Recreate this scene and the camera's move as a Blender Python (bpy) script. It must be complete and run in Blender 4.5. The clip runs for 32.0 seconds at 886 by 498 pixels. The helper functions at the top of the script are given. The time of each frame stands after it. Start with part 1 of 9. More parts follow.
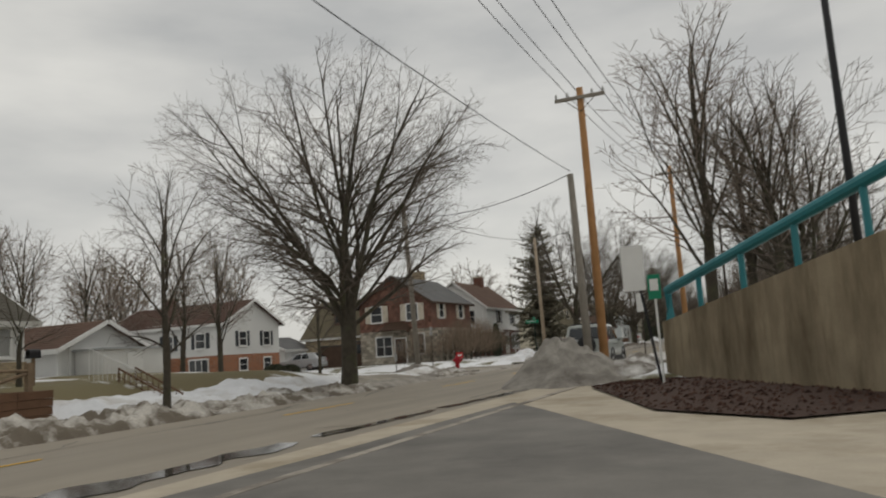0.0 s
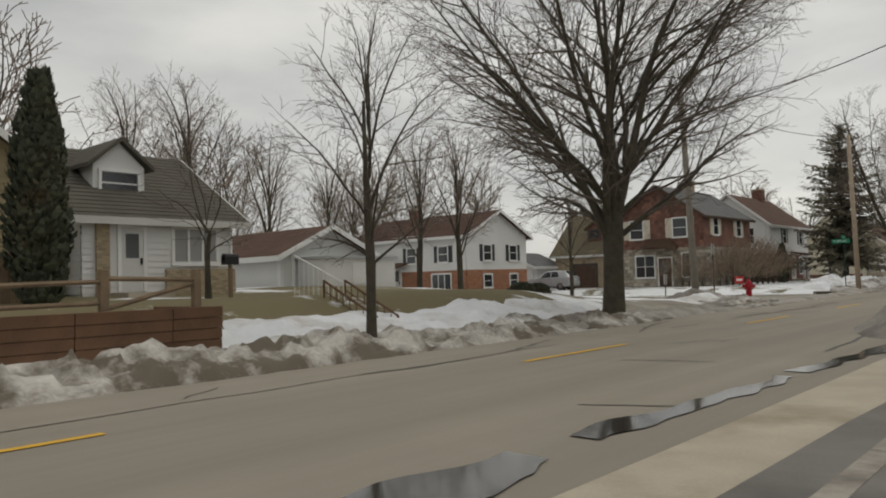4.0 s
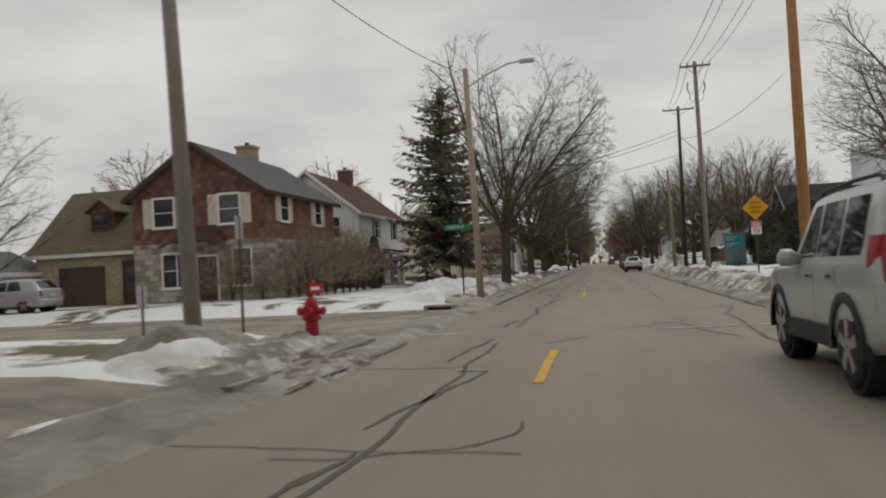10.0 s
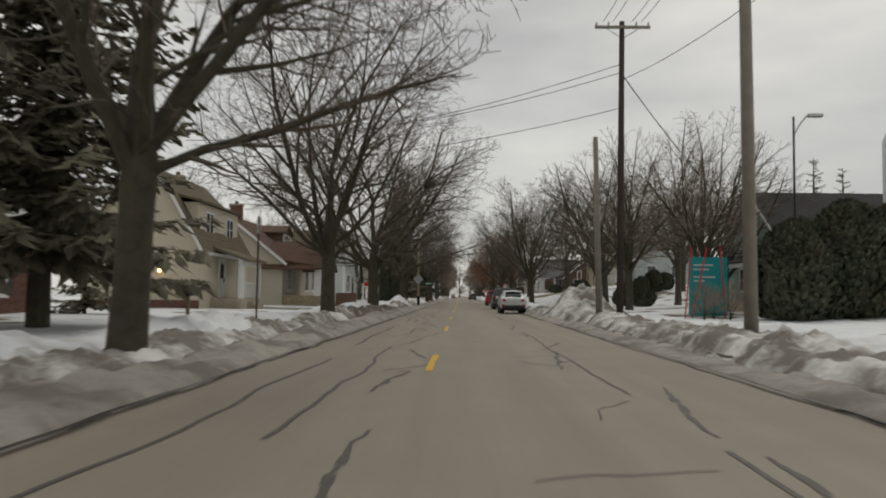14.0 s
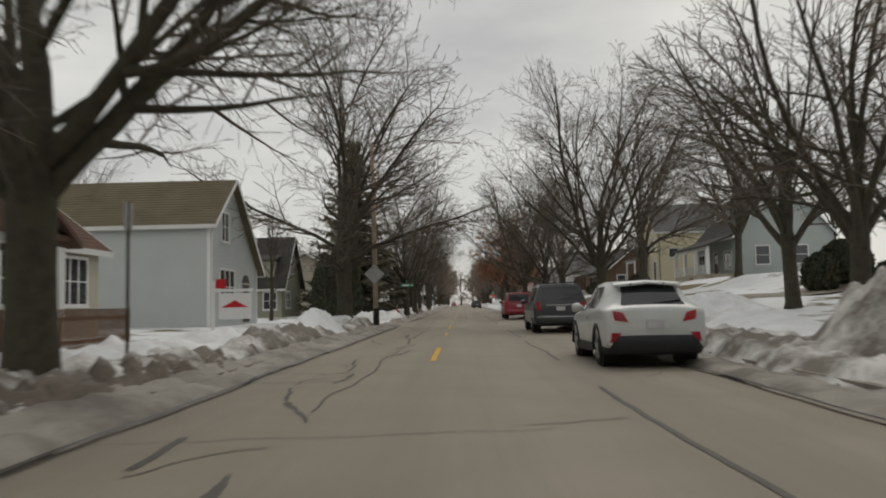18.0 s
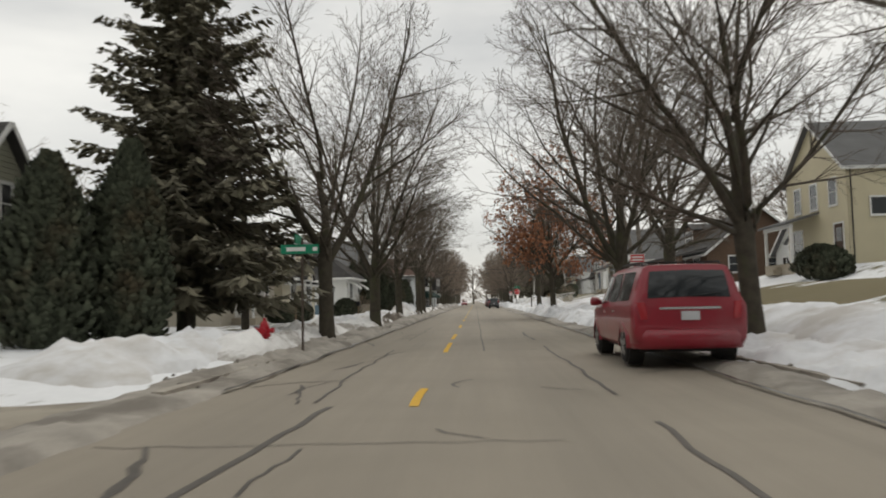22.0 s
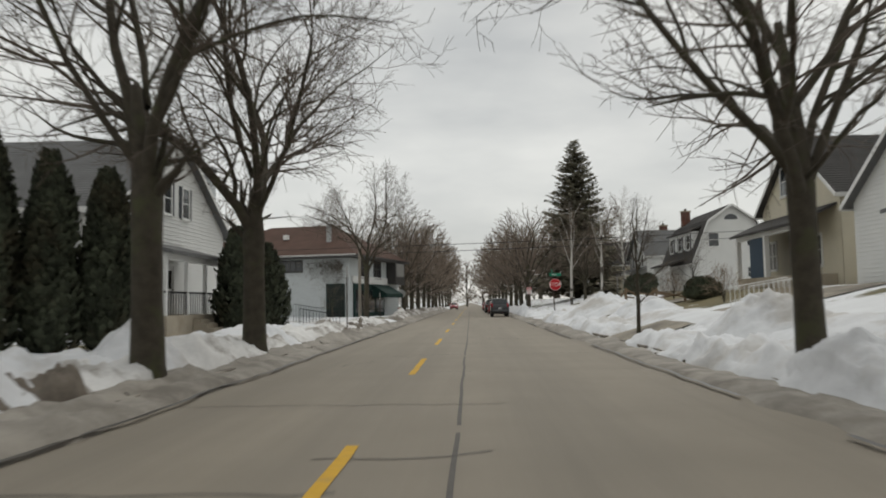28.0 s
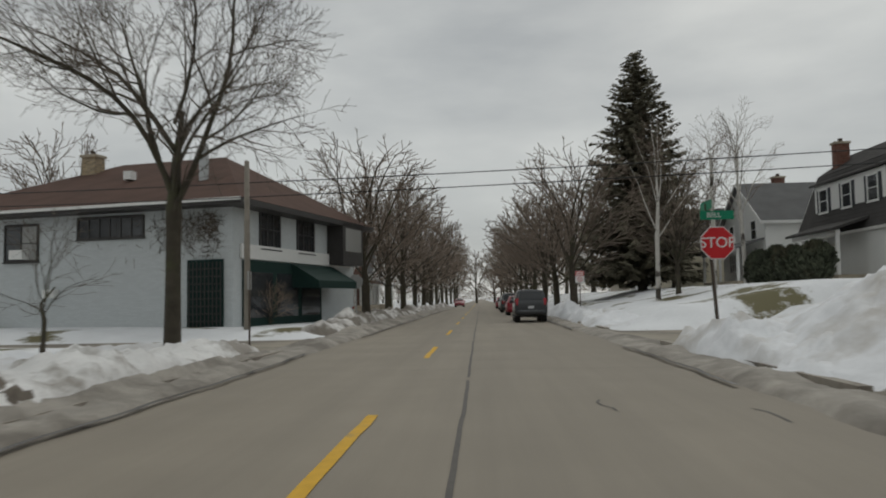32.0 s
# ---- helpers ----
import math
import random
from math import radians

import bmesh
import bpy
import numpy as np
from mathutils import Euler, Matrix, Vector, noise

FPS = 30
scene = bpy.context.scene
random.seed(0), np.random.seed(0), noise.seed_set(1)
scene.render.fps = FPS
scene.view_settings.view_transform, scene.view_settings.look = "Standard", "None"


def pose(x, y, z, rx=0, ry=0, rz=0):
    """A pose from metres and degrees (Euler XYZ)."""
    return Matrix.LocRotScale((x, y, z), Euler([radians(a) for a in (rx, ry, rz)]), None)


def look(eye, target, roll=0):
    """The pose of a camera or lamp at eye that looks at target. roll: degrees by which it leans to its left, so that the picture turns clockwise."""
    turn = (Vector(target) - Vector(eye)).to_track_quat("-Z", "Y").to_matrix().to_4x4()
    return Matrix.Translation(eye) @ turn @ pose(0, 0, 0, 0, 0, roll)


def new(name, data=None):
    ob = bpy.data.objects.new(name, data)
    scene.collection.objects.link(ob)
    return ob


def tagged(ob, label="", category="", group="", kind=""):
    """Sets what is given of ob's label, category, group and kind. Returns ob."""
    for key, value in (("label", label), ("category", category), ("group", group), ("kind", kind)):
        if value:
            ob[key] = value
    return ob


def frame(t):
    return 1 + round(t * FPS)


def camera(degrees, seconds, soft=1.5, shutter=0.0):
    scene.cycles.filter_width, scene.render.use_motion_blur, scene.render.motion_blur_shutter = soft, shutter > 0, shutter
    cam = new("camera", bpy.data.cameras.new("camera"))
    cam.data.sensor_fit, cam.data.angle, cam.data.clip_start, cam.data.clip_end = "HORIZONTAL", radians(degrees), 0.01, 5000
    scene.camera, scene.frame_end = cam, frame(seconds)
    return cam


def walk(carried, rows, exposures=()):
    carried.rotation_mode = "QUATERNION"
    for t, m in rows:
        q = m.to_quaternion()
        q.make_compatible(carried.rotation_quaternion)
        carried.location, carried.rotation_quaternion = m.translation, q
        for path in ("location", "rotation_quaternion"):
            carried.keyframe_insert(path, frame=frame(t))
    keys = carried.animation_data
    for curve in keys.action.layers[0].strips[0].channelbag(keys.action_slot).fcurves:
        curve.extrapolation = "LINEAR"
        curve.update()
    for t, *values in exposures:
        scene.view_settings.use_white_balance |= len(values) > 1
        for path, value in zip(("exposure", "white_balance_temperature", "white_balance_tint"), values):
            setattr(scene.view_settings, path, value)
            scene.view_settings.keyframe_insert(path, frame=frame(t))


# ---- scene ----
cam = camera(60.57, 32.0, soft=1.9, shutter=0.4)
# seconds, eye, target, lean
PATH = [
    (0, (11.366, -31.889, 1.36), (10.614, -30.055, 1.624), -3.9),
    (0.5, (10.986, -31.271, 1.394), (10.144, -29.469, 1.606), -4.4),
    (1, (10.536, -30.579, 1.402), (9.608, -28.818, 1.597), -4.7),
    (1.5, (10.103, -29.971, 1.409), (9.076, -28.268, 1.619), -4.8),
    (2, (9.659, -29.179, 1.398), (8.53, -27.54, 1.593), -5.1),
    (2.5, (9.138, -28.43, 1.395), (7.941, -26.839, 1.591), -5.0),
    (3, (8.681, -27.6, 1.367), (7.418, -26.057, 1.533), -4.7),
    (3.5, (7.998, -26.675, 1.401), (6.701, -25.158, 1.533), -3.1),
    (5.5, (5.882, -23.66, 1.15), (4.553, -22.166, 1.107), -0.1),
    (6, (5.34, -22.805, 1.108), (4.039, -21.287, 1.08), -0.7),
    (6.5, (4.789, -21.871, 1.105), (3.545, -20.309, 1.228), -2.2),
    (7, (4.117, -20.487, 1.147), (2.956, -18.862, 1.258), -3.7),
    (7.5, (3.43, -18.89, 1.14), (2.403, -17.178, 1.254), -4.1),
    (8, (2.86, -17.06, 1.195), (1.969, -15.272, 1.294), -4.5),
    (8.5, (2.29, -14.8, 1.285), (1.535, -12.95, 1.366), -4.5),
    (9, (1.7, -11.93, 1.365), (1.078, -10.03, 1.432), -4.0),
    (9.5, (1.174, -8.87, 1.445), (0.675, -6.934, 1.504), -3.5),
    (10, (0.824, -5.542, 1.43), (0.417, -3.584, 1.482), -3.0),
    (10.5, (0.603, -2.085, 1.308), (0.266, -0.114, 1.366), -2.7),
    (11, (0.415, 1.741, 1.309), (0.113, 3.717, 1.379), -2.5),
    (11.5, (0.159, 5.884, 1.336), (-0.105, 7.865, 1.394), -1.0),
    (12, (0.234, 9.799, 1.323), (-0.001, 11.784, 1.381), 0.0),
    (12.5, (0.256, 13.95, 1.286), (0.084, 15.942, 1.358), 0.4),
    (13, (0.298, 18.026, 1.309), (0.231, 20.023, 1.394), 0.7),
    (13.5, (0.431, 22.445, 1.296), (0.384, 24.441, 1.421), 1.3),
    (14, (0.516, 26.963, 1.284), (0.468, 28.959, 1.405), 0.8),
    (14.5, (0.691, 31.559, 1.31), (0.639, 33.554, 1.431), -0.1),
    (15, (0.777, 36.461, 1.352), (0.716, 38.456, 1.484), -0.3),
    (15.5, (0.997, 41.471, 1.371), (0.928, 43.465, 1.498), -0.4),
    (17.5, (0.481, 61.552, 1.3), (0.442, 63.547, 1.441), -0.7),
    (18, (0.704, 67.042, 1.3), (0.655, 69.036, 1.442), -1.2),
    (18.5, (0.792, 72.352, 1.306), (0.734, 74.346, 1.446), -1.0),
    (19, (0.879, 77.649, 1.295), (0.81, 79.645, 1.41), -1.7),
    (19.5, (0.996, 82.909, 1.286), (0.91, 84.905, 1.394), -2.1),
    (20, (0.999, 88.04, 1.288), (0.912, 90.035, 1.399), -1.6),
    (20.5, (1.064, 93.081, 1.304), (0.967, 95.076, 1.41), -0.9),
    (21, (0.813, 97.977, 1.325), (0.719, 99.971, 1.438), -1.6),
    (21.5, (0.801, 102.832, 1.339), (0.724, 104.827, 1.457), -1.1),
    (22, (0.827, 107.696, 1.339), (0.745, 109.689, 1.477), -1.2),
    (22.5, (0.715, 112.616, 1.322), (0.642, 114.61, 1.465), -1.1),
    (23, (0.774, 117.552, 1.322), (0.705, 119.546, 1.459), -1.5),
    (23.5, (0.806, 122.476, 1.35), (0.735, 124.471, 1.478), -0.9),
    (24, (0.831, 127.348, 1.347), (0.758, 129.343, 1.472), -1.2),
    (24.5, (0.928, 132.362, 1.348), (0.856, 134.359, 1.441), -1.6),
    (25, (0.91, 137.248, 1.346), (0.847, 139.244, 1.456), -1.3),
    (25.5, (0.903, 142.071, 1.343), (0.842, 144.067, 1.452), -1.2),
    (27.5, (1.134, 159.946, 1.316), (1.058, 161.941, 1.439), -1.0),
    (28, (1.18, 164.237, 1.396), (1.11, 166.23, 1.538), -0.9),
    (28.5, (1.267, 168.543, 1.416), (1.189, 170.537, 1.545), -1.3),
    (29, (1.423, 172.695, 1.44), (1.349, 174.69, 1.568), -1.6),
    (29.5, (1.396, 176.62, 1.404), (1.317, 178.616, 1.52), -1.5),
    (30, (1.374, 180.638, 1.369), (1.284, 182.632, 1.489), -1.6),
    (30.5, (1.332, 184.59, 1.347), (1.245, 186.584, 1.476), -1.8),
    (31, (1.265, 188.333, 1.337), (1.177, 190.326, 1.471), -1.5),
    (31.5, (1.269, 192.075, 1.317), (1.177, 194.068, 1.459), -1.3),
    (32, (1.262, 195.664, 1.311), (1.166, 197.657, 1.444), -1.1),
]
walk(cam, [(t, look(e, g, r)) for t, e, g, r in PATH], exposures=[(0.0, 0.0, 6750, 8), (3.5, 0.0, 6750, 8), (5.3, 0.45, 6750, 8), (6.1, 0.48, 6750, 8), (7.0, 0.06, 6750, 8), (14.0, 0.0, 6750, 8), (18.0, 0.06, 6750, 8), (19.0, 0.09, 6750, 8), (20.0, 0.28, 6750, 8), (21.0, 0.42, 6750, 8), (22.5, 0.44, 6750, 8), (24.0, 0.64, 6750, 8), (25.0, 0.42, 6750, 8), (25.5, 0.4, 6750, 8), (28.0, 0.2, 6600, 7), (29.0, 0.03, 6560, 7), (30.0, -0.03, 6520, 7), (31.0, -0.14, 6480, 6), (32.0, -0.18, 6450, 6)])

# ---- overcast daylight ----
world = bpy.data.worlds.new("overcast_sky")
scene.world = world
world.use_nodes = True
wt = world.node_tree
bg = wt.nodes["Background"]
sky = wt.nodes.new("ShaderNodeTexSky")
sky.sky_type = 'NISHITA'
sky.sun_disc = False
sky.sun_elevation = radians(38)
sky.sun_rotation = radians(20)
wco = wt.nodes.new("ShaderNodeTexCoord")
wmap = wt.nodes.new("ShaderNodeMapping")
wmap.inputs["Scale"].default_value = (1.6, 1.6, 5.0)
wn = wt.nodes.new("ShaderNodeTexNoise")
wn.inputs["Scale"].default_value, wn.inputs["Detail"].default_value, wn.inputs["Roughness"].default_value = 1.7, 6.0, 0.5
wr = wt.nodes.new("ShaderNodeValToRGB")
wr.color_ramp.elements[0].position, wr.color_ramp.elements[0].color = 0.30, (4.5, 4.57, 4.65, 1)
wr.color_ramp.elements[1].position, wr.color_ramp.elements[1].color = 0.68, (7.0, 6.95, 6.8, 1)
wm = wt.nodes.new("ShaderNodeMixRGB")
wm.inputs[0].default_value = 0.94
for a, b in ((wco.outputs["Generated"], wmap.inputs[0]), (wmap.outputs[0], wn.inputs["Vector"]), (wn.outputs[0], wr.inputs[0]),
             (sky.outputs[0], wm.inputs[1]), (wr.outputs[0], wm.inputs[2]), (wm.outputs[0], bg.inputs[0])):
    wt.links.new(a, b)
bg.inputs[1].default_value = 0.1
sun = new("sun", bpy.data.lights.new("sun", 'SUN'))
sun.data.energy, sun.data.angle, sun.data.color = 0.7, radians(30), (1.0, 0.97, 0.92)
sun.matrix_world = look((15, 40, 60), (0, 0, 0))


# ---- materials ----
def material(name, base, rough=0.8, metal=0.0, vary=0.25, scale=4.0, fine=60.0, bump=0.15, second=None, mix=(0.45, 0.6), spec=0.3, island=0.0, emit=0.0):
    m = bpy.data.materials.new(name)
    m.use_nodes = True
    nt = m.node_tree
    N, L = nt.nodes, nt.links
    b = N["Principled BSDF"]
    b.inputs["Roughness"].default_value, b.inputs["Metallic"].default_value = rough, metal
    b.inputs["Specular IOR Level"].default_value = spec
    co = N.new("ShaderNodeNewGeometry")
    n1, n2 = N.new("ShaderNodeTexNoise"), N.new("ShaderNodeTexNoise")
    n1.inputs["Scale"].default_value, n1.inputs["Detail"].default_value = scale, 6
    n2.inputs["Scale"].default_value, n2.inputs["Detail"].default_value = fine, 3
    L.new(co.outputs["Position"], n1.inputs["Vector"])
    L.new(co.outputs["Position"], n2.inputs["Vector"])
    ramp = N.new("ShaderNodeValToRGB")
    c0 = tuple(max(0, v * (1 - vary)) for v in base)
    c1 = tuple(min(1, v * (1 + vary)) for v in base)
    ramp.color_ramp.elements[0].color, ramp.color_ramp.elements[1].color = (*c0, 1), (*c1, 1)
    ramp.color_ramp.elements[0].position, ramp.color_ramp.elements[1].position = 0.3, 0.7
    mixer = N.new("ShaderNodeMath")
    mixer.operation = 'MULTIPLY_ADD'
    mixer.inputs[1].default_value, mixer.inputs[2].default_value = 0.45, 0.28
    L.new(n2.outputs[0], mixer.inputs[0])
    add = N.new("ShaderNodeMath")
    add.operation = 'MULTIPLY_ADD'
    add.inputs[1].default_value = 0.5
    L.new(n1.outputs[0], add.inputs[0])
    half = N.new("ShaderNodeMath")
    half.operation = 'MULTIPLY'
    half.inputs[1].default_value = 0.5
    L.new(mixer.outputs[0], half.inputs[0])
    L.new(half.outputs[0], add.inputs[2])
    L.new(add.outputs[0], ramp.inputs[0])
    out = ramp.outputs[0]
    if second:
        n3 = N.new("ShaderNodeTexNoise")
        n3.inputs["Scale"].default_value, n3.inputs["Detail"].default_value = scale * 0.35, 8
        n3.inputs["Roughness"].default_value = 0.65
        L.new(co.outputs["Position"], n3.inputs["Vector"])
        r3 = N.new("ShaderNodeValToRGB")
        r3.color_ramp.elements[0].position, r3.color_ramp.elements[1].position = mix
        L.new(n3.outputs[0], r3.inputs[0])
        mx = N.new("ShaderNodeMixRGB")
        mx.inputs[2].default_value = (*second, 1)
        L.new(r3.outputs[0], mx.inputs[0])
        L.new(out, mx.inputs[1])
        out = mx.outputs[0]
    if island:
        hv = N.new("ShaderNodeHueSaturation")
        mr = N.new("ShaderNodeMapRange")
        mr.inputs[3].default_value, mr.inputs[4].default_value = 1 - island, 1 + island
        L.new(co.outputs["Random Per Island"], mr.inputs[0])
        L.new(mr.outputs[0], hv.inputs["Value"])
        L.new(out, hv.inputs["Color"])
        out = hv.outputs[0]
    L.new(out, b.inputs["Base Color"])
    if bump:
        bp = N.new("ShaderNodeBump")
        bp.inputs["Strength"].default_value, bp.inputs["Distance"].default_value = bump, 0.02
        L.new(add.outputs[0], bp.inputs["Height"])
        L.new(bp.outputs[0], b.inputs["Normal"])
    if emit:
        b.inputs["Emission Color"].default_value = (*base, 1)
        b.inputs["Emission Strength"].default_value = emit
    return m


def brick_material(name, base, mortar, scale=1.0, vary=0.3, w=0.21, h=0.07):
    m = material(name, base, 0.9, vary=vary, scale=1.2, fine=25)
    nt = m.node_tree
    N, L = nt.nodes, nt.links
    geo, sep, com = N.new("ShaderNodeNewGeometry"), N.new("ShaderNodeSeparateXYZ"), N.new("ShaderNodeCombineXYZ")
    s = N.new("ShaderNodeMath")
    L.new(geo.outputs["Position"], sep.inputs[0])
    L.new(sep.outputs[0], s.inputs[0])
    L.new(sep.outputs[1], s.inputs[1])
    L.new(s.outputs[0], com.inputs[0])
    L.new(sep.outputs[2], com.inputs[1])
    bt = N.new("ShaderNodeTexBrick")
    bt.inputs["Color1"].default_value = (*[v * (1 - vary) for v in base], 1)
    bt.inputs["Color2"].default_value = (*[min(1, v * (1 + vary)) for v in base], 1)
    bt.inputs["Mortar"].default_value = (*mortar, 1)
    bt.inputs["Scale"].default_value = scale
    bt.inputs["Brick Width"].default_value, bt.inputs["Row Height"].default_value = w, h
    bt.inputs["Mortar Size"].default_value = 0.008
    L.new(com.outputs[0], bt.inputs["Vector"])
    mx = N.new("ShaderNodeMixRGB")
    mx.blend_type = 'MULTIPLY'
    mx.inputs[0].default_value = 0.35
    old = [l for l in nt.links if l.to_node.name == "Principled BSDF" and l.to_socket.name == "Base Color"][0].from_socket
    L.new(bt.outputs[0], mx.inputs[1])
    L.new(old, mx.inputs[2])
    gain = N.new("ShaderNodeHueSaturation")
    gain.inputs["Value"].default_value = 1.2
    L.new(mx.outputs[0], gain.inputs["Color"])
    L.new(gain.outputs[0], N["Principled BSDF"].inputs["Base Color"])
    return m


def glass(name, tint, rough=0.06):
    m = bpy.data.materials.new(name)
    m.use_nodes = True
    b = m.node_tree.nodes["Principled BSDF"]
    b.inputs["Base Color"].default_value = (*tint, 1)
    b.inputs["Roughness"].default_value = rough
    b.inputs["Specular IOR Level"].default_value = 0.7
    return m


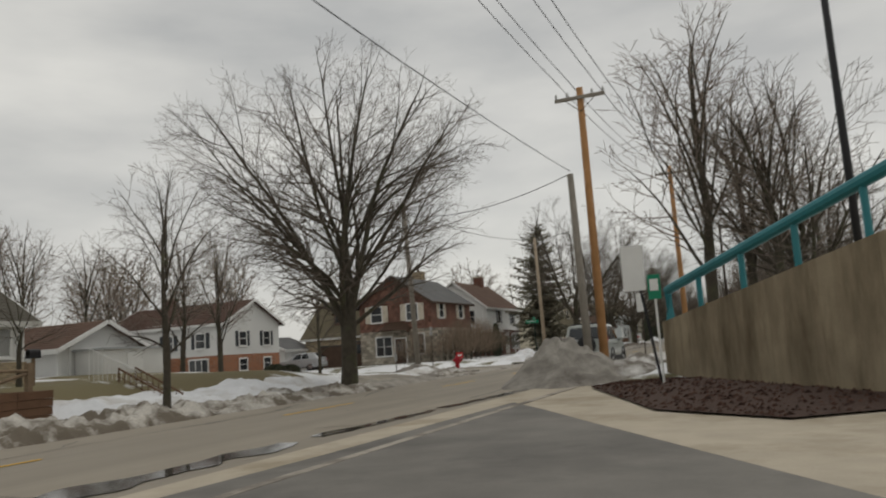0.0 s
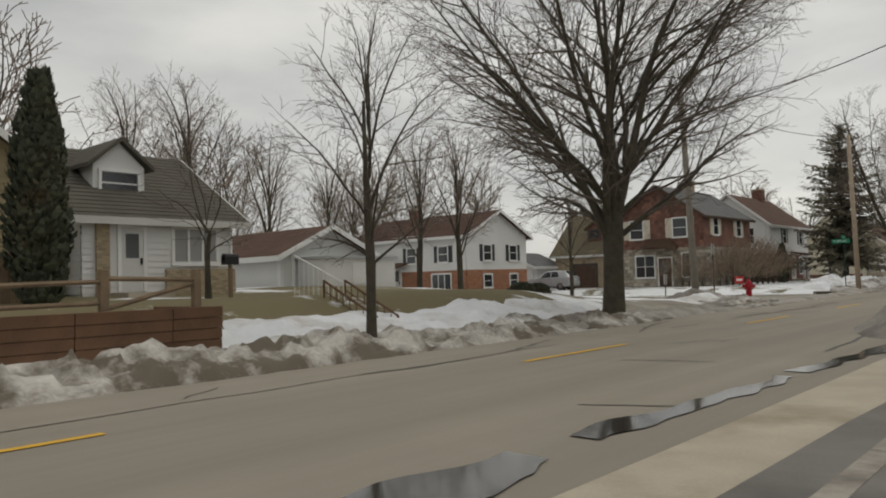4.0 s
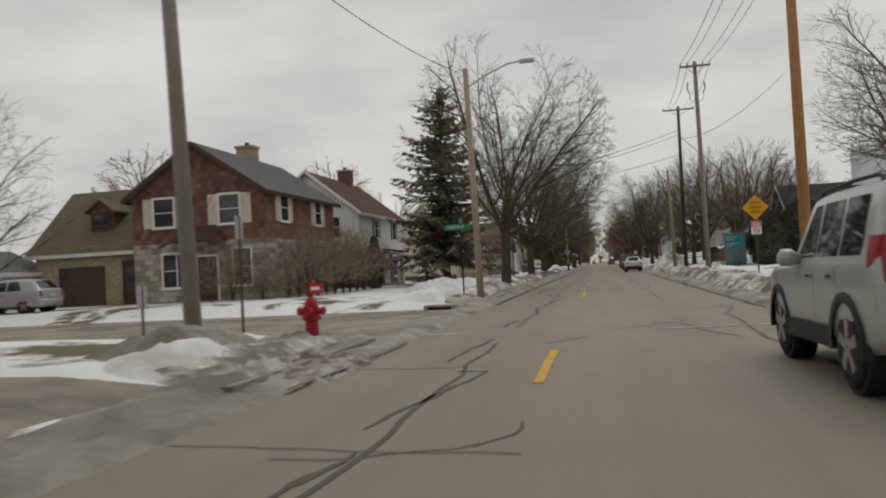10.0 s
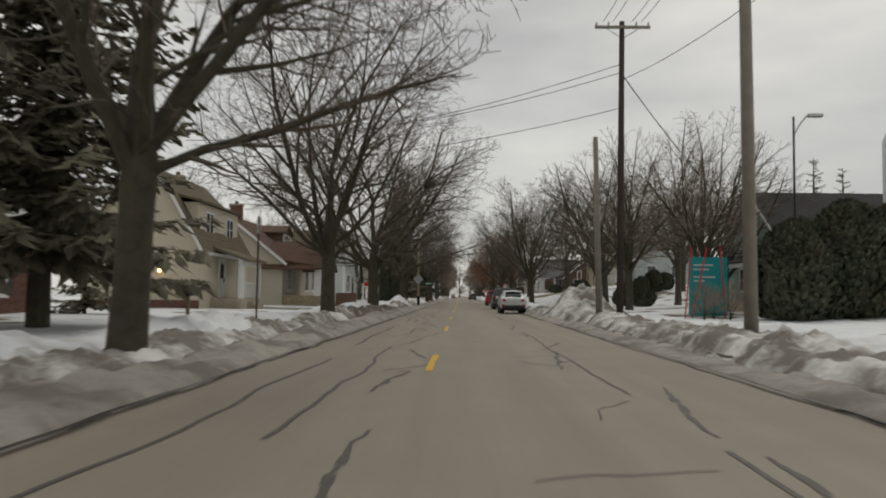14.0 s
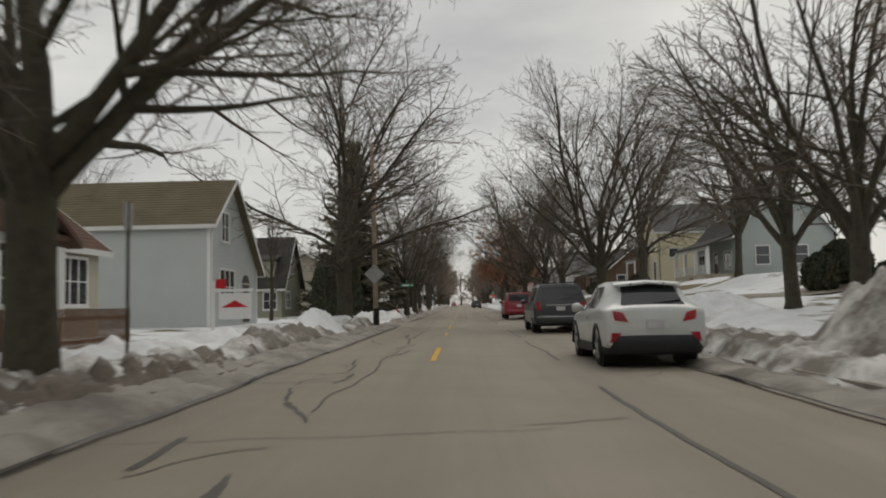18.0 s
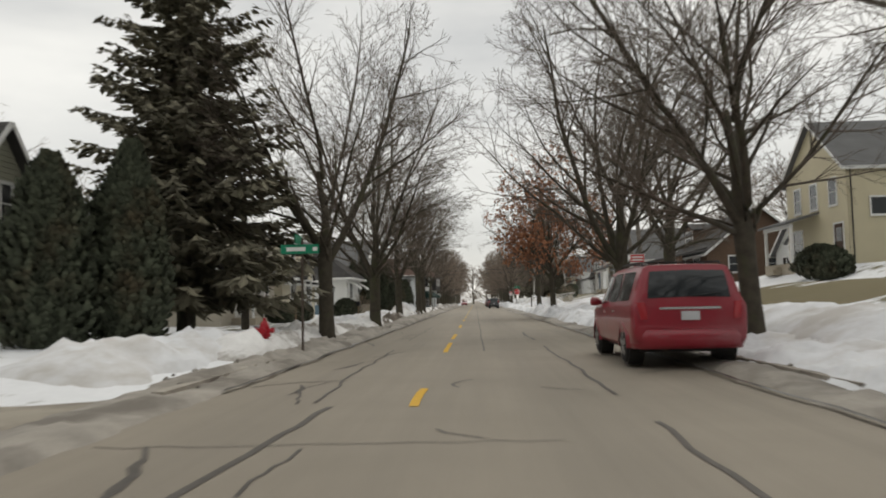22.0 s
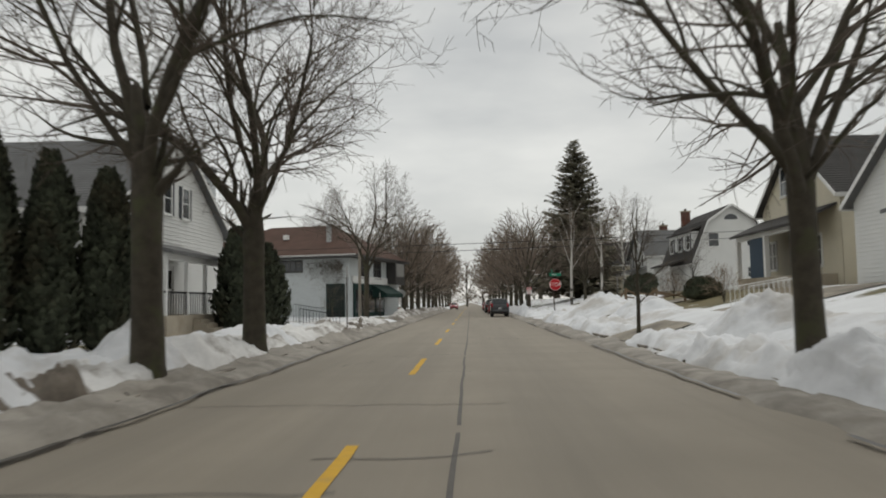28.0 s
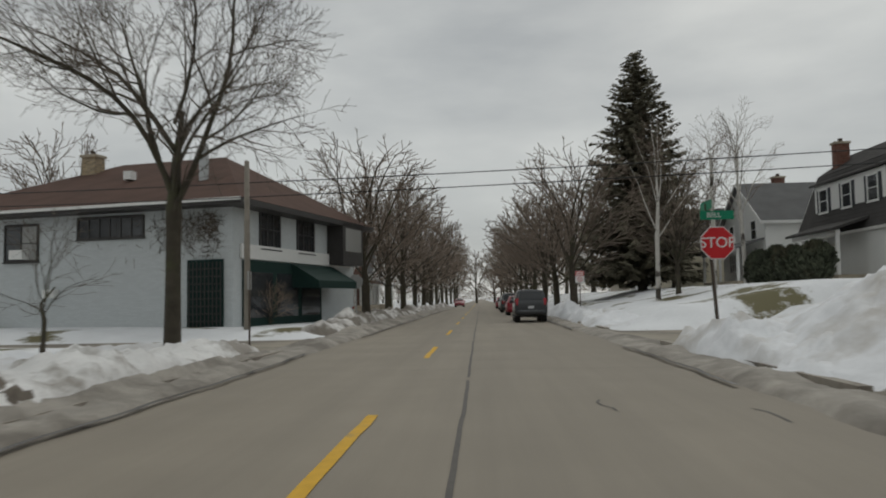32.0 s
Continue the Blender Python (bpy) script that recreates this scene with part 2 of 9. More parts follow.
MAT = dict(
    road=material("worn_concrete_road", (0.27, 0.237, 0.19), 0.72, vary=0.13, scale=0.6, fine=45, bump=0.12, second=(0.215, 0.19, 0.155), mix=(0.4, 0.7)),
    gutter=material("slush_and_grit", (0.30, 0.275, 0.24), 0.75, vary=0.4, scale=1.6, fine=18, bump=0.8, second=(0.16, 0.142, 0.12), mix=(0.46, 0.62)),
    tar=material("tar_sealant", (0.085, 0.076, 0.066), 0.6, vary=0.4, scale=5, fine=50),
    wet=material("wet_gutter_line", (0.05, 0.045, 0.04), 0.3, vary=0.4, scale=3, fine=40),
    puddle=material("standing_meltwater", (0.04, 0.036, 0.032), 0.08, vary=0.2, bump=0.02, spec=0.5),
    yellow=material("yellow_road_paint", (0.62, 0.36, 0.03), 0.7, vary=0.18, scale=6, fine=70, second=(0.30, 0.24, 0.14), mix=(0.55, 0.72)),
    whitepaint=material("white_road_paint", (0.55, 0.54, 0.5), 0.7, vary=0.15, scale=5, second=(0.3, 0.28, 0.25)),
    snow=material("settled_snow", (0.70, 0.71, 0.73), 0.75, vary=0.16, scale=1.3, fine=9, bump=0.6, second=(0.50, 0.48, 0.455), mix=(0.50, 0.66)),
    dirtysnow=material("dirty_plowed_snow", (0.62, 0.605, 0.585), 0.8, vary=0.35, scale=1.9, fine=11, bump=1.0, second=(0.17, 0.15, 0.125), mix=(0.40, 0.56)),
    dirt=material("muddy_frozen_clods", (0.15, 0.128, 0.105), 0.9, vary=0.5, scale=3.0, fine=14, bump=1.0, second=(0.42, 0.40, 0.37), mix=(0.56, 0.66)),
    verge=material("gritty_brown_snow", (0.45, 0.425, 0.385), 0.85, vary=0.45, scale=2.6, fine=16, bump=1.0, second=(0.13, 0.108, 0.082), mix=(0.42, 0.56)),
    darkstone=material("dark_lichened_stone", (0.085, 0.08, 0.07), 0.95, vary=0.4, scale=3.0, fine=25, bump=0.6),
    bank=material("gritty_white_snow", (0.72, 0.712, 0.70), 0.85, vary=0.2, scale=1.6, fine=12, bump=0.9, second=(0.30, 0.275, 0.245), mix=(0.50, 0.62)),
    greysnow=material("grimy_slush_pile", (0.285, 0.265, 0.235), 0.85, vary=0.35, scale=1.8, fine=12, bump=0.9, second=(0.13, 0.115, 0.1), mix=(0.45, 0.65)),
    brownlawn=material("half_thawed_lawn", (0.70, 0.71, 0.72), 0.9, vary=0.14, scale=0.8, fine=10, bump=0.6, second=(0.155, 0.13, 0.068), mix=(0.36, 0.42)),
    lawn=material("snowy_lawn", (0.72, 0.73, 0.745), 0.85, vary=0.12, scale=0.8, fine=10, bump=0.5, second=(0.135, 0.12, 0.062), mix=(0.545, 0.60)),
    concrete=material("old_concrete", (0.40, 0.35, 0.275), 0.85, vary=0.2, scale=1.3, fine=40, second=(0.24, 0.195, 0.13), mix=(0.5, 0.72)),
    kerb=material("kerb_concrete", (0.34, 0.31, 0.265), 0.85, vary=0.25, scale=2, fine=40, second=(0.16, 0.14, 0.12)),
    stainedwall=material("stained_old_concrete", (0.31, 0.255, 0.175), 0.9, vary=0.25, scale=1.6, fine=30, bump=0.4, second=(0.13, 0.10, 0.062), mix=(0.42, 0.66)),
    wornasphalt=material("worn_grey_asphalt", (0.15, 0.14, 0.125), 0.7, vary=0.3, scale=1.1, fine=50, bump=0.3, second=(0.09, 0.084, 0.076), mix=(0.45, 0.66)),
    tanroad=material("side_street_concrete", (0.30, 0.27, 0.22), 0.85, vary=0.2, scale=1.0, fine=50, second=(0.17, 0.15, 0.125)),
    mulch=material("dark_bark_mulch", (0.055, 0.032, 0.024), 0.95, vary=0.5, scale=8, fine=60, bump=1.0),
    chip=material("bark_chip", (0.07, 0.038, 0.028), 0.95, vary=0.5, scale=6, fine=50, bump=0, island=0.5),
    bark=material("grey_brown_bark", (0.066, 0.057, 0.043), 0.95, vary=0.45, scale=5, fine=45, bump=0.9, second=(0.075, 0.077, 0.042), mix=(0.52, 0.68)),
    twig=material("twigs", (0.125, 0.103, 0.083), 0.95, vary=0.25, bump=0.0),
    shrubtwig=material("brown_shrub_twigs", (0.27, 0.205, 0.150), 0.95, vary=0.25, bump=0.0),
    redtwig=material("reddish_twigs", (0.195, 0.156, 0.126), 0.95, vary=0.25, bump=0.0),
    birch=material("white_birch_bark", (0.50, 0.48, 0.44), 0.8, vary=0.2, scale=3, second=(0.08, 0.07, 0.06), mix=(0.56, 0.62)),
    palebark=material("pale_grey_bark", (0.20, 0.18, 0.155), 0.9, vary=0.3, scale=3, fine=30, bump=0.5, second=(0.10, 0.09, 0.075), mix=(0.5, 0.65)),
    leaf=material("dry_rust_leaves", (0.30, 0.135, 0.072), 0.9, vary=0.4, scale=2, island=0.35, bump=0),
    needle=material("spruce_needles", (0.165, 0.152, 0.108), 0.9, vary=0.4, scale=1.5, island=0.35, bump=0),
    arbor=material("dark_arborvitae", (0.066, 0.075, 0.05), 0.95, vary=0.4, scale=2, island=0.4, bump=0, second=(0.078, 0.062, 0.038), mix=(0.5, 0.7)),
    neworange=material("new_treated_pole", (0.38, 0.20, 0.085), 0.85, vary=0.2, scale=3, fine=30),
    oldpole=material("weathered_pole", (0.25, 0.225, 0.19), 0.9, vary=0.25, scale=3, fine=30),
    tanpole=material("tan_wood_pole", (0.36, 0.29, 0.215), 0.9, vary=0.2, scale=3, fine=30),
    darkpole=material("creosote_pole", (0.055, 0.042, 0.034), 0.85, vary=0.3, scale=3, fine=30),
    steel=material("galvanised_steel", (0.42, 0.43, 0.43), 0.45, metal=0.7, vary=0.1),
    blackmetal=material("black_metal", (0.018, 0.018, 0.02), 0.5, vary=0.2),
    rust=material("rusty_sign_post", (0.075, 0.058, 0.045), 0.7, vary=0.3),
    cable=material("black_cable", (0.02, 0.02, 0.022), 0.6, bump=0),
    teal=material("teal_paint", (0.03, 0.19, 0.215), 0.5, vary=0.12),
    tealsign=material("teal_sign_panel", (0.02, 0.27, 0.29), 0.5, vary=0.08),
    red=material("hydrant_red", (0.36, 0.014, 0.025), 0.42, vary=0.15, scale=10),
    signred=material("sign_red", (0.50, 0.018, 0.024), 0.45, vary=0.06, bump=0),
    signwhite=material("sign_white", (0.72, 0.72, 0.70), 0.5, vary=0.05, bump=0),
    signgreen=material("sign_green", (0.01, 0.21, 0.115), 0.45, vary=0.08, bump=0),
    signyellow=material("sign_yellow", (0.72, 0.36, 0.01), 0.45, vary=0.05, bump=0),
    signback=material("sign_back_aluminium", (0.42, 0.42, 0.41), 0.5, metal=0.5, vary=0.1),
    ink=material("black_ink", (0.02, 0.02, 0.02), 0.6, bump=0),
    white=material("white_siding", (0.68, 0.68, 0.66), 0.6, vary=0.06, scale=1.0, fine=20),
    cream=material("cream_siding", (0.60, 0.55, 0.43), 0.65, vary=0.07, scale=1.0, fine=20),
    paleyellow=material("pale_yellow_siding", (0.60, 0.54, 0.38), 0.65, vary=0.07, scale=1.0, fine=20),
    aqua=material("pale_grey_blue_siding", (0.51, 0.535, 0.53), 0.65, vary=0.06, scale=1.0, fine=20),
    sage=material("sage_grey_siding", (0.34, 0.335, 0.26), 0.7, vary=0.08, scale=1.0, fine=20),
    lightblue=material("light_blue_siding", (0.40, 0.435, 0.42), 0.65, vary=0.07, scale=1.0, fine=20),
    tan=material("tan_siding", (0.47, 0.43, 0.35), 0.7, vary=0.08, scale=1.0, fine=20),
    greengrey=material("green_grey_siding", (0.28, 0.36, 0.33), 0.7, vary=0.08, scale=1.0, fine=20),
    brown=material("brown_shingle_siding", (0.13, 0.085, 0.058), 0.8, vary=0.2, scale=2.0, fine=20),
    trim=material("white_trim", (0.74, 0.74, 0.72), 0.5, vary=0.05, bump=0.05),
    darktrim=material("dark_trim", (0.05, 0.047, 0.045), 0.5, vary=0.2, bump=0.05),
    greentrim=material("dark_green_awning_cloth", (0.009, 0.03, 0.025), 0.8, vary=0.2),
    shutter=material("peeling_cream_shutter", (0.56, 0.51, 0.42), 0.8, vary=0.2, scale=6, second=(0.22, 0.16, 0.11), mix=(0.55, 0.7)),
    darkshutter=material("dark_shutter", (0.04, 0.045, 0.05), 0.6, vary=0.2),
    door=material("painted_door", (0.60, 0.60, 0.58), 0.5, vary=0.06),
    wooddoor=material("dark_wood_door", (0.075, 0.045, 0.03), 0.6, vary=0.3),
    bluedoor=material("dark_blue_panel", (0.03, 0.055, 0.085), 0.6, vary=0.15),
    wood=material("weathered_wood", (0.20, 0.145, 0.095), 0.9, vary=0.35, scale=3, fine=35, bump=0.6),
    railwood=material("old_timber_wall", (0.13, 0.072, 0.043), 0.9, vary=0.4, scale=2, fine=30, bump=0.6),
    brownroof=material("brown_shingles", (0.112, 0.068, 0.05), 0.95, vary=0.25, scale=1.0, fine=30, bump=0.5, island=0.1),
    storeroof=material("dark_brown_shingles", (0.085, 0.048, 0.036), 0.95, vary=0.3, scale=1.0, fine=30, bump=0.5),
    greyroof=material("grey_shingles", (0.135, 0.135, 0.135), 0.95, vary=0.2, scale=1.0, fine=30, bump=0.5, island=0.1),
    darkroof=material("charcoal_shingles", (0.055, 0.052, 0.05), 0.95, vary=0.25, scale=1.0, fine=30, bump=0.5, island=0.12),
    bungroof=material("grey_brown_shingles", (0.092, 0.084, 0.068), 0.95, vary=0.25, scale=1.0, fine=30, bump=0.5, island=0.1),
    tanstucco=material("gold_tan_stucco", (0.34, 0.28, 0.17), 0.9, vary=0.12, scale=1.2, fine=30, bump=0.3),
    olivroof=material("mossy_olive_shingles", (0.135, 0.115, 0.075), 0.95, vary=0.25, scale=1.0, fine=30, bump=0.5, island=0.1),
    brick=brick_material("old_red_brick", (0.17, 0.07, 0.048), (0.21, 0.17, 0.145)),
    orangebrick=brick_material("orange_brick", (0.36, 0.155, 0.075), (0.3, 0.27, 0.23)),
    tanbrick=brick_material("tan_brick", (0.36, 0.29, 0.19), (0.33, 0.3, 0.26)),
    whitebrick=brick_material("painted_white_brick", (0.54, 0.565, 0.57), (0.46, 0.48, 0.485), vary=0.05),
    shinglered=brick_material("rough_red_wood_shingles", (0.18, 0.092, 0.068), (0.075, 0.042, 0.034), vary=0.4, w=0.32, h=0.24),
    shinglepaint=material("weathered_red_shingle_paint", (0.19, 0.098, 0.072), 0.9, vary=0.35, scale=2.2, fine=30, bump=0.5, second=(0.12, 0.07, 0.055), mix=(0.45, 0.62), island=0.3),
    stone=brick_material("grey_field_stone", (0.36, 0.325, 0.27), (0.115, 0.1, 0.085), vary=0.45, w=0.45, h=0.26),
    bluebase=material("painted_blue_block", (0.13, 0.19, 0.235), 0.8, vary=0.15),
    glass=glass("window_glass", (0.035, 0.038, 0.042)),
    curtain=glass("curtained_window", (0.30, 0.30, 0.29), 0.12),
    litwin=material("lamp_glow", (1.0, 0.62, 0.25), emit=6.0),
    carglass=glass("car_glass", (0.018, 0.022, 0.025), 0.04),
    rubber=material("tyre_rubber", (0.022, 0.022, 0.023), 0.85, vary=0.2),
    alloy=material("alloy_wheel", (0.38, 0.38, 0.39), 0.35, metal=0.8, vary=0.1),
    plastic=material("black_plastic", (0.025, 0.026, 0.028), 0.6, vary=0.2),
    taillight=material("red_lens", (0.34, 0.012, 0.02), 0.2, bump=0, spec=0.5),
    headlight=material("clear_lens", (0.55, 0.56, 0.57), 0.15, bump=0, spec=0.5),
    chrome=material("chrome", (0.6, 0.6, 0.61), 0.18, metal=1.0, vary=0.05, bump=0),
    plate=material("number_plate", (0.55, 0.56, 0.58), 0.5, bump=0),
    tank=material("white_tank_paint", (0.66, 0.70, 0.72), 0.5, vary=0.05),
)


# faint tracks worn along the street
rt = MAT['road'].node_tree
track = rt.nodes.new("ShaderNodeMapping")
track.inputs["Scale"].default_value = (3.2, 0.10, 1.0)
worn = [l for l in rt.links if l.to_node.type == 'TEX_NOISE'][-1].to_node
rt.links.new([n for n in rt.nodes if n.type == 'NEW_GEOMETRY'][0].outputs["Position"], track.inputs[0])
rt.links.new(track.outputs[0], worn.inputs["Vector"])


# stains run down the old wall
rt = MAT['stainedwall'].node_tree
track = rt.nodes.new("ShaderNodeMapping")
track.inputs["Scale"].default_value = (1.6, 1.6, 0.35)
worn = [l for l in rt.links if l.to_node.type == 'TEX_NOISE'][-1].to_node
rt.links.new([n for n in rt.nodes if n.type == 'NEW_GEOMETRY'][0].outputs["Position"], track.inputs[0])
rt.links.new(track.outputs[0], worn.inputs["Vector"])


def paint(name, c, rough=0.28):
    m = material(name, c, rough, vary=0.06, scale=1.5, fine=15, bump=0.0, spec=0.5, second=tuple(v * 0.7 + 0.05 for v in c), mix=(0.5, 0.75))
    m.node_tree.nodes["Principled BSDF"].inputs["Coat Weight"].default_value = 0.4
    return m


# ---- mesh tools ----
class Mesh:
    """Gathers vertices and faces of one mesh."""

    def __init__(self):
        self.v, self.f = [], []

    def add(self, vs, fs):
        n = len(self.v)
        self.v += [tuple(p) for p in vs]
        self.f += [tuple(i + n for i in q) for q in fs]
        return self

    def quad(self, a, b, c, d):
        return self.add((a, b, c, d), ((0, 1, 2, 3),))

    def box(self, x0, x1, y0, y1, z0, z1, m=None):
        vs = [Vector((x, y, z)) for x in (x0, x1) for y in (y0, y1) for z in (z0, z1)]
        if m:
            vs = [m @ p for p in vs]
        return self.add(vs, ((0, 1, 3, 2), (4, 6, 7, 5), (0, 4, 5, 1), (2, 3, 7, 6), (0, 2, 6, 4), (1, 5, 7, 3)))

    def tube(self, pts, radii, sides=6, cap=True):
        pts = [Vector(p) for p in pts]
        n0 = len(self.v)
        for i, p in enumerate(pts):
            d = (pts[min(i + 1, len(pts) - 1)] - pts[max(i - 1, 0)])
            d = d.normalized() if d.length > 1e-9 else Vector((0, 0, 1))
            s = d.cross(Vector((0.31, 0.87, 0.39)) if abs(d.z) > 0.9 else Vector((0, 0, 1))).normalized()
            u = s.cross(d)
            r = radii[i]
            for k in range(sides):
                a = 2 * math.pi * k / sides
                q = p + (s * math.cos(a) + u * math.sin(a)) * r
                self.v.append((q.x, q.y, q.z))
        for i in range(len(pts) - 1):
            for k in range(sides):
                a, b = n0 + i * sides + k, n0 + i * sides + (k + 1) % sides
                self.f.append((a, b, b + sides, a + sides))
        if cap:
            self.f.append(tuple(n0 + k for k in reversed(range(sides))))
            self.f.append(tuple(n0 + (len(pts) - 1) * sides + k for k in range(sides)))
        return self

    def weld(self):
        """Joins corners that lie in one place."""
        seen, new_v, to = {}, [], []
        for p in self.v:
            k = tuple(round(c, 3) for c in p)
            if k not in seen:
                seen[k] = len(new_v)
                new_v.append(p)
            to.append(seen[k])
        fs = []
        for f in self.f:
            g = [to[i] for i in f]
            g = [a for i, a in enumerate(g) if a != g[i - 1]]
            if len(g) > 2:
                fs.append(tuple(g))
        self.v, self.f = new_v, fs
        return self

    def data(self, name, mat, smooth=False):
        me = bpy.data.meshes.new(name)
        me.from_pydata(self.v, [], self.f)
        if mat:
            me.materials.append(MAT[mat] if isinstance(mat, str) else mat)
        if smooth:
            me.polygons.foreach_set("use_smooth", [True] * len(me.polygons))
        me.update()
        return me


def thing(name, at=(0, 0, 0), label="", category="", group="", kind="", turn=0.0):
    ob = new(name)
    ob.matrix_world = pose(*at, 0, 0, turn)
    return tagged(ob, label, category, group, kind)


def part(name, mesh, mat, parent=None, label="", smooth=False, at=None, kind=""):
    ob = new(name, mesh.data(name, mat, smooth) if isinstance(mesh, Mesh) else mesh)
    if parent:
        ob.parent = parent
    if at:
        ob.location = at
    return tagged(ob, label=label, kind=kind)


def solid(name, mesh, mat, label="", category="", group="", kind="", smooth=False):
    return tagged(new(name, mesh.data(name, mat, smooth)), label, category, group, kind)


def soft_noise(x, y, s=1.0, seed=0.0):
    return noise.noise(Vector((x * s + seed, y * s - seed, seed * 0.37)))


def writing(name, text, size, mat, parent, m, depth=0.004):
    """Raised letters, turned into a mesh, facing along the local +z of m."""
    cu = bpy.data.curves.new(name, 'FONT')
    cu.body, cu.size, cu.align_x, cu.align_y, cu.extrude = text, size, 'CENTER', 'CENTER', depth
    tmp = bpy.data.objects.new(name, cu)
    scene.collection.objects.link(tmp)
    me = bpy.data.meshes.new_from_object(tmp.evaluated_get(bpy.context.evaluated_depsgraph_get()))
    bpy.data.objects.remove(tmp)
    me.materials.clear()
    me.materials.append(MAT[mat])
    ob = new(name, me)
    ob.parent = parent
    ob.matrix_basis = m
    return ob


# ---- ground, street and snow ----
KL, KR = -3.75, 6.05
# gaps in the left and right verges: side streets and driveways (from, to)
LEFT_GAPS = [(-2.6, 2.6, 'drive'), (9.5, 21.5, 'street'), (110.8, 118.8, 'street'), (214.5, 222.5, 'street'), (69.0, 71.6, 'drive'), (-21.3, -19.6, 'walk'), (-12.3, -10.5, 'walk')]
RIGHT_GAPS = [(-60, -9.5, 'drive'), (9.0, 15.0, 'drive'), (63.5, 66.5, 'drive'), (105.5, 109.5, 'drive'), (172.5, 174.5, 'walk'), (188.5, 192.0, 'drive'),
              (203.0, 206.0, 'drive'), (215.5, 225.5, 'street')]


def step(a, b, t):
    t = min(1, max(0, (t - a) / (b - a)))
    return t * t * (3 - 2 * t)


def in_gap(y, gaps, soft=1.2):
    """1 inside a gap of the verge, 0 away from it."""
    return max(step(a - soft, a + 0.2, y) * (1 - step(b - 0.2, b + soft, y)) for a, b, _ in gaps)


def ground_z(x, y):
    if KL - 0.05 < x < KR + 0.05:
        return -0.12
    if x <= KL:
        d = KL - x
        street = max(step(a - 1.5, a + 1, y) * (1 - step(b - 1, b + 1.5, y)) for a, b, k in LEFT_GAPS if k == 'street')
        high = (1 - step(-7, 3, y))
        z = 0.10 + 0.25 * step(0.3, 2.5, d) + 0.1 * step(3, 12, d)
        z += high * (0.75 * step(1.3, 4.2, d) + 0.15 * step(6, 12, d))
        z = z * (1 - street) + (-0.02) * street
        if d < 12 and street < 0.5:
            z += 0.05 * soft_noise(x, y, 0.5, 3.1)
        return z
    d = x - KR
    street = max([step(a - 1.5, a + 1, y) * (1 - step(b - 1, b + 1.5, y)) for a, b, k in RIGHT_GAPS if k == 'street'])
    lot = 1 - step(-12, -5.5, y)
    hi = step(85, 125, y)
    z = 0.10 + 0.3 * step(0.3, 2.5, d) + hi * (0.55 * step(0.8, 3.5, d) + 0.75 * step(3.5, 9, d)) + 0.2 * step(4, 12, d) + hi * 1.15 * step(12, 17, d) * (1 - step(158, 182, y))
    z = z * (1 - street) * (1 - lot) + lot * -0.06
    if street < 0.5 and lot < 0.5:
        z += 0.06 * soft_noise(x, y, 0.45, 7.7)
    return z


def build_ground():
    xs = [-2500, -900, -400, -220, -140, -95, -70, -55, -46, -40] + [-36 + 1.5 * i for i in range(12)] + [-18 + i * 0.6 for i in range(23)] + [-4.2, KL - 0.04, KL]
    xs += [KR, KR + 0.04, 6.5] + [7 + i * 0.6 for i in range(22)] + [20.5 + 1.6 * i for i in range(12)] + [42, 48, 56, 70, 95, 140, 220, 400, 900, 2500]
    ys = [-2500, -900, -400, -220, -140, -100, -80] + [-66 + i * 3 for i in range(10)] + [-35.5 + i for i in range(300)] + [266 + 3 * i for i in range(20)] + [330, 350, 380, 430, 500, 620, 900, 1400, 3000]
    m = Mesh()
    m.v = [(x, y, ground_z(x, max(-60, min(320, y)))) for x in xs for y in ys]
    ny = len(ys)
    for i in range(len(xs) - 1):
        if xs[i] >= KL and xs[i + 1] <= KR:
            continue
        for j in range(ny - 1):
            a = i * ny + j
            m.f.append((a, a + ny, a + ny + 1, a + 1))
    # the bed under the road closes the sheet
    i0, i1 = xs.index(KL), xs.index(KR)
    for j in range(ny - 1):
        m.f.append((i0 * ny + j, i1 * ny + j, i1 * ny + j + 1, i0 * ny + j + 1))
    g = solid("ground", m, 'lawn', "patchy snow over dormant lawn beside the street", "ground", kind="structure", smooth=True)
    g.data.materials.append(MAT['brownlawn'])
    for p in g.data.polygons:
        c = p.center
        if -15 < c.x < KL - 2.0 and -40 < c.y < -4.5 or 9 < c.x < 21 and (128 < c.y < 143 or 196 < c.y < 212):
            p.material_index = 1


build_ground()

m = Mesh()
ys = [-400, -120] + [-60 + 4 * i for i in range(100)] + [400, 700, 2500]
for a, b in zip(ys, ys[1:]):
    m.add([(KL + 0.02, a, 0), (KR - 0.02, a, 0), (KR - 0.02, b, 0), (KL + 0.02, b, 0)], ((0, 1, 2, 3),))
solid("road", m, 'road', "worn tan-grey concrete street with sealed cracks", "road", kind="structure")


def kerb_run(name, x, gaps, side):
    m = Mesh()
    y = -60.0
    while y < 330:
        n = y + 1.5
        if in_gap(y + 0.75, gaps, 0.3) < 0.5 and not (side > 0 and y < -9.5):
            m.box(x - 0.09, x + 0.09, y, n - 0.012, -0.05, 0.13)
        else:
            m.box(x - 0.09, x + 0.09, y, n - 0.012, -0.05, 0.028)
        y = n
    solid(name, m, 'kerb', "low weathered concrete kerb", "kerb", kind="structure")


kerb_run("kerb_left", KL, LEFT_GAPS, -1)
kerb_run("kerb_right", KR, RIGHT_GAPS, 1)


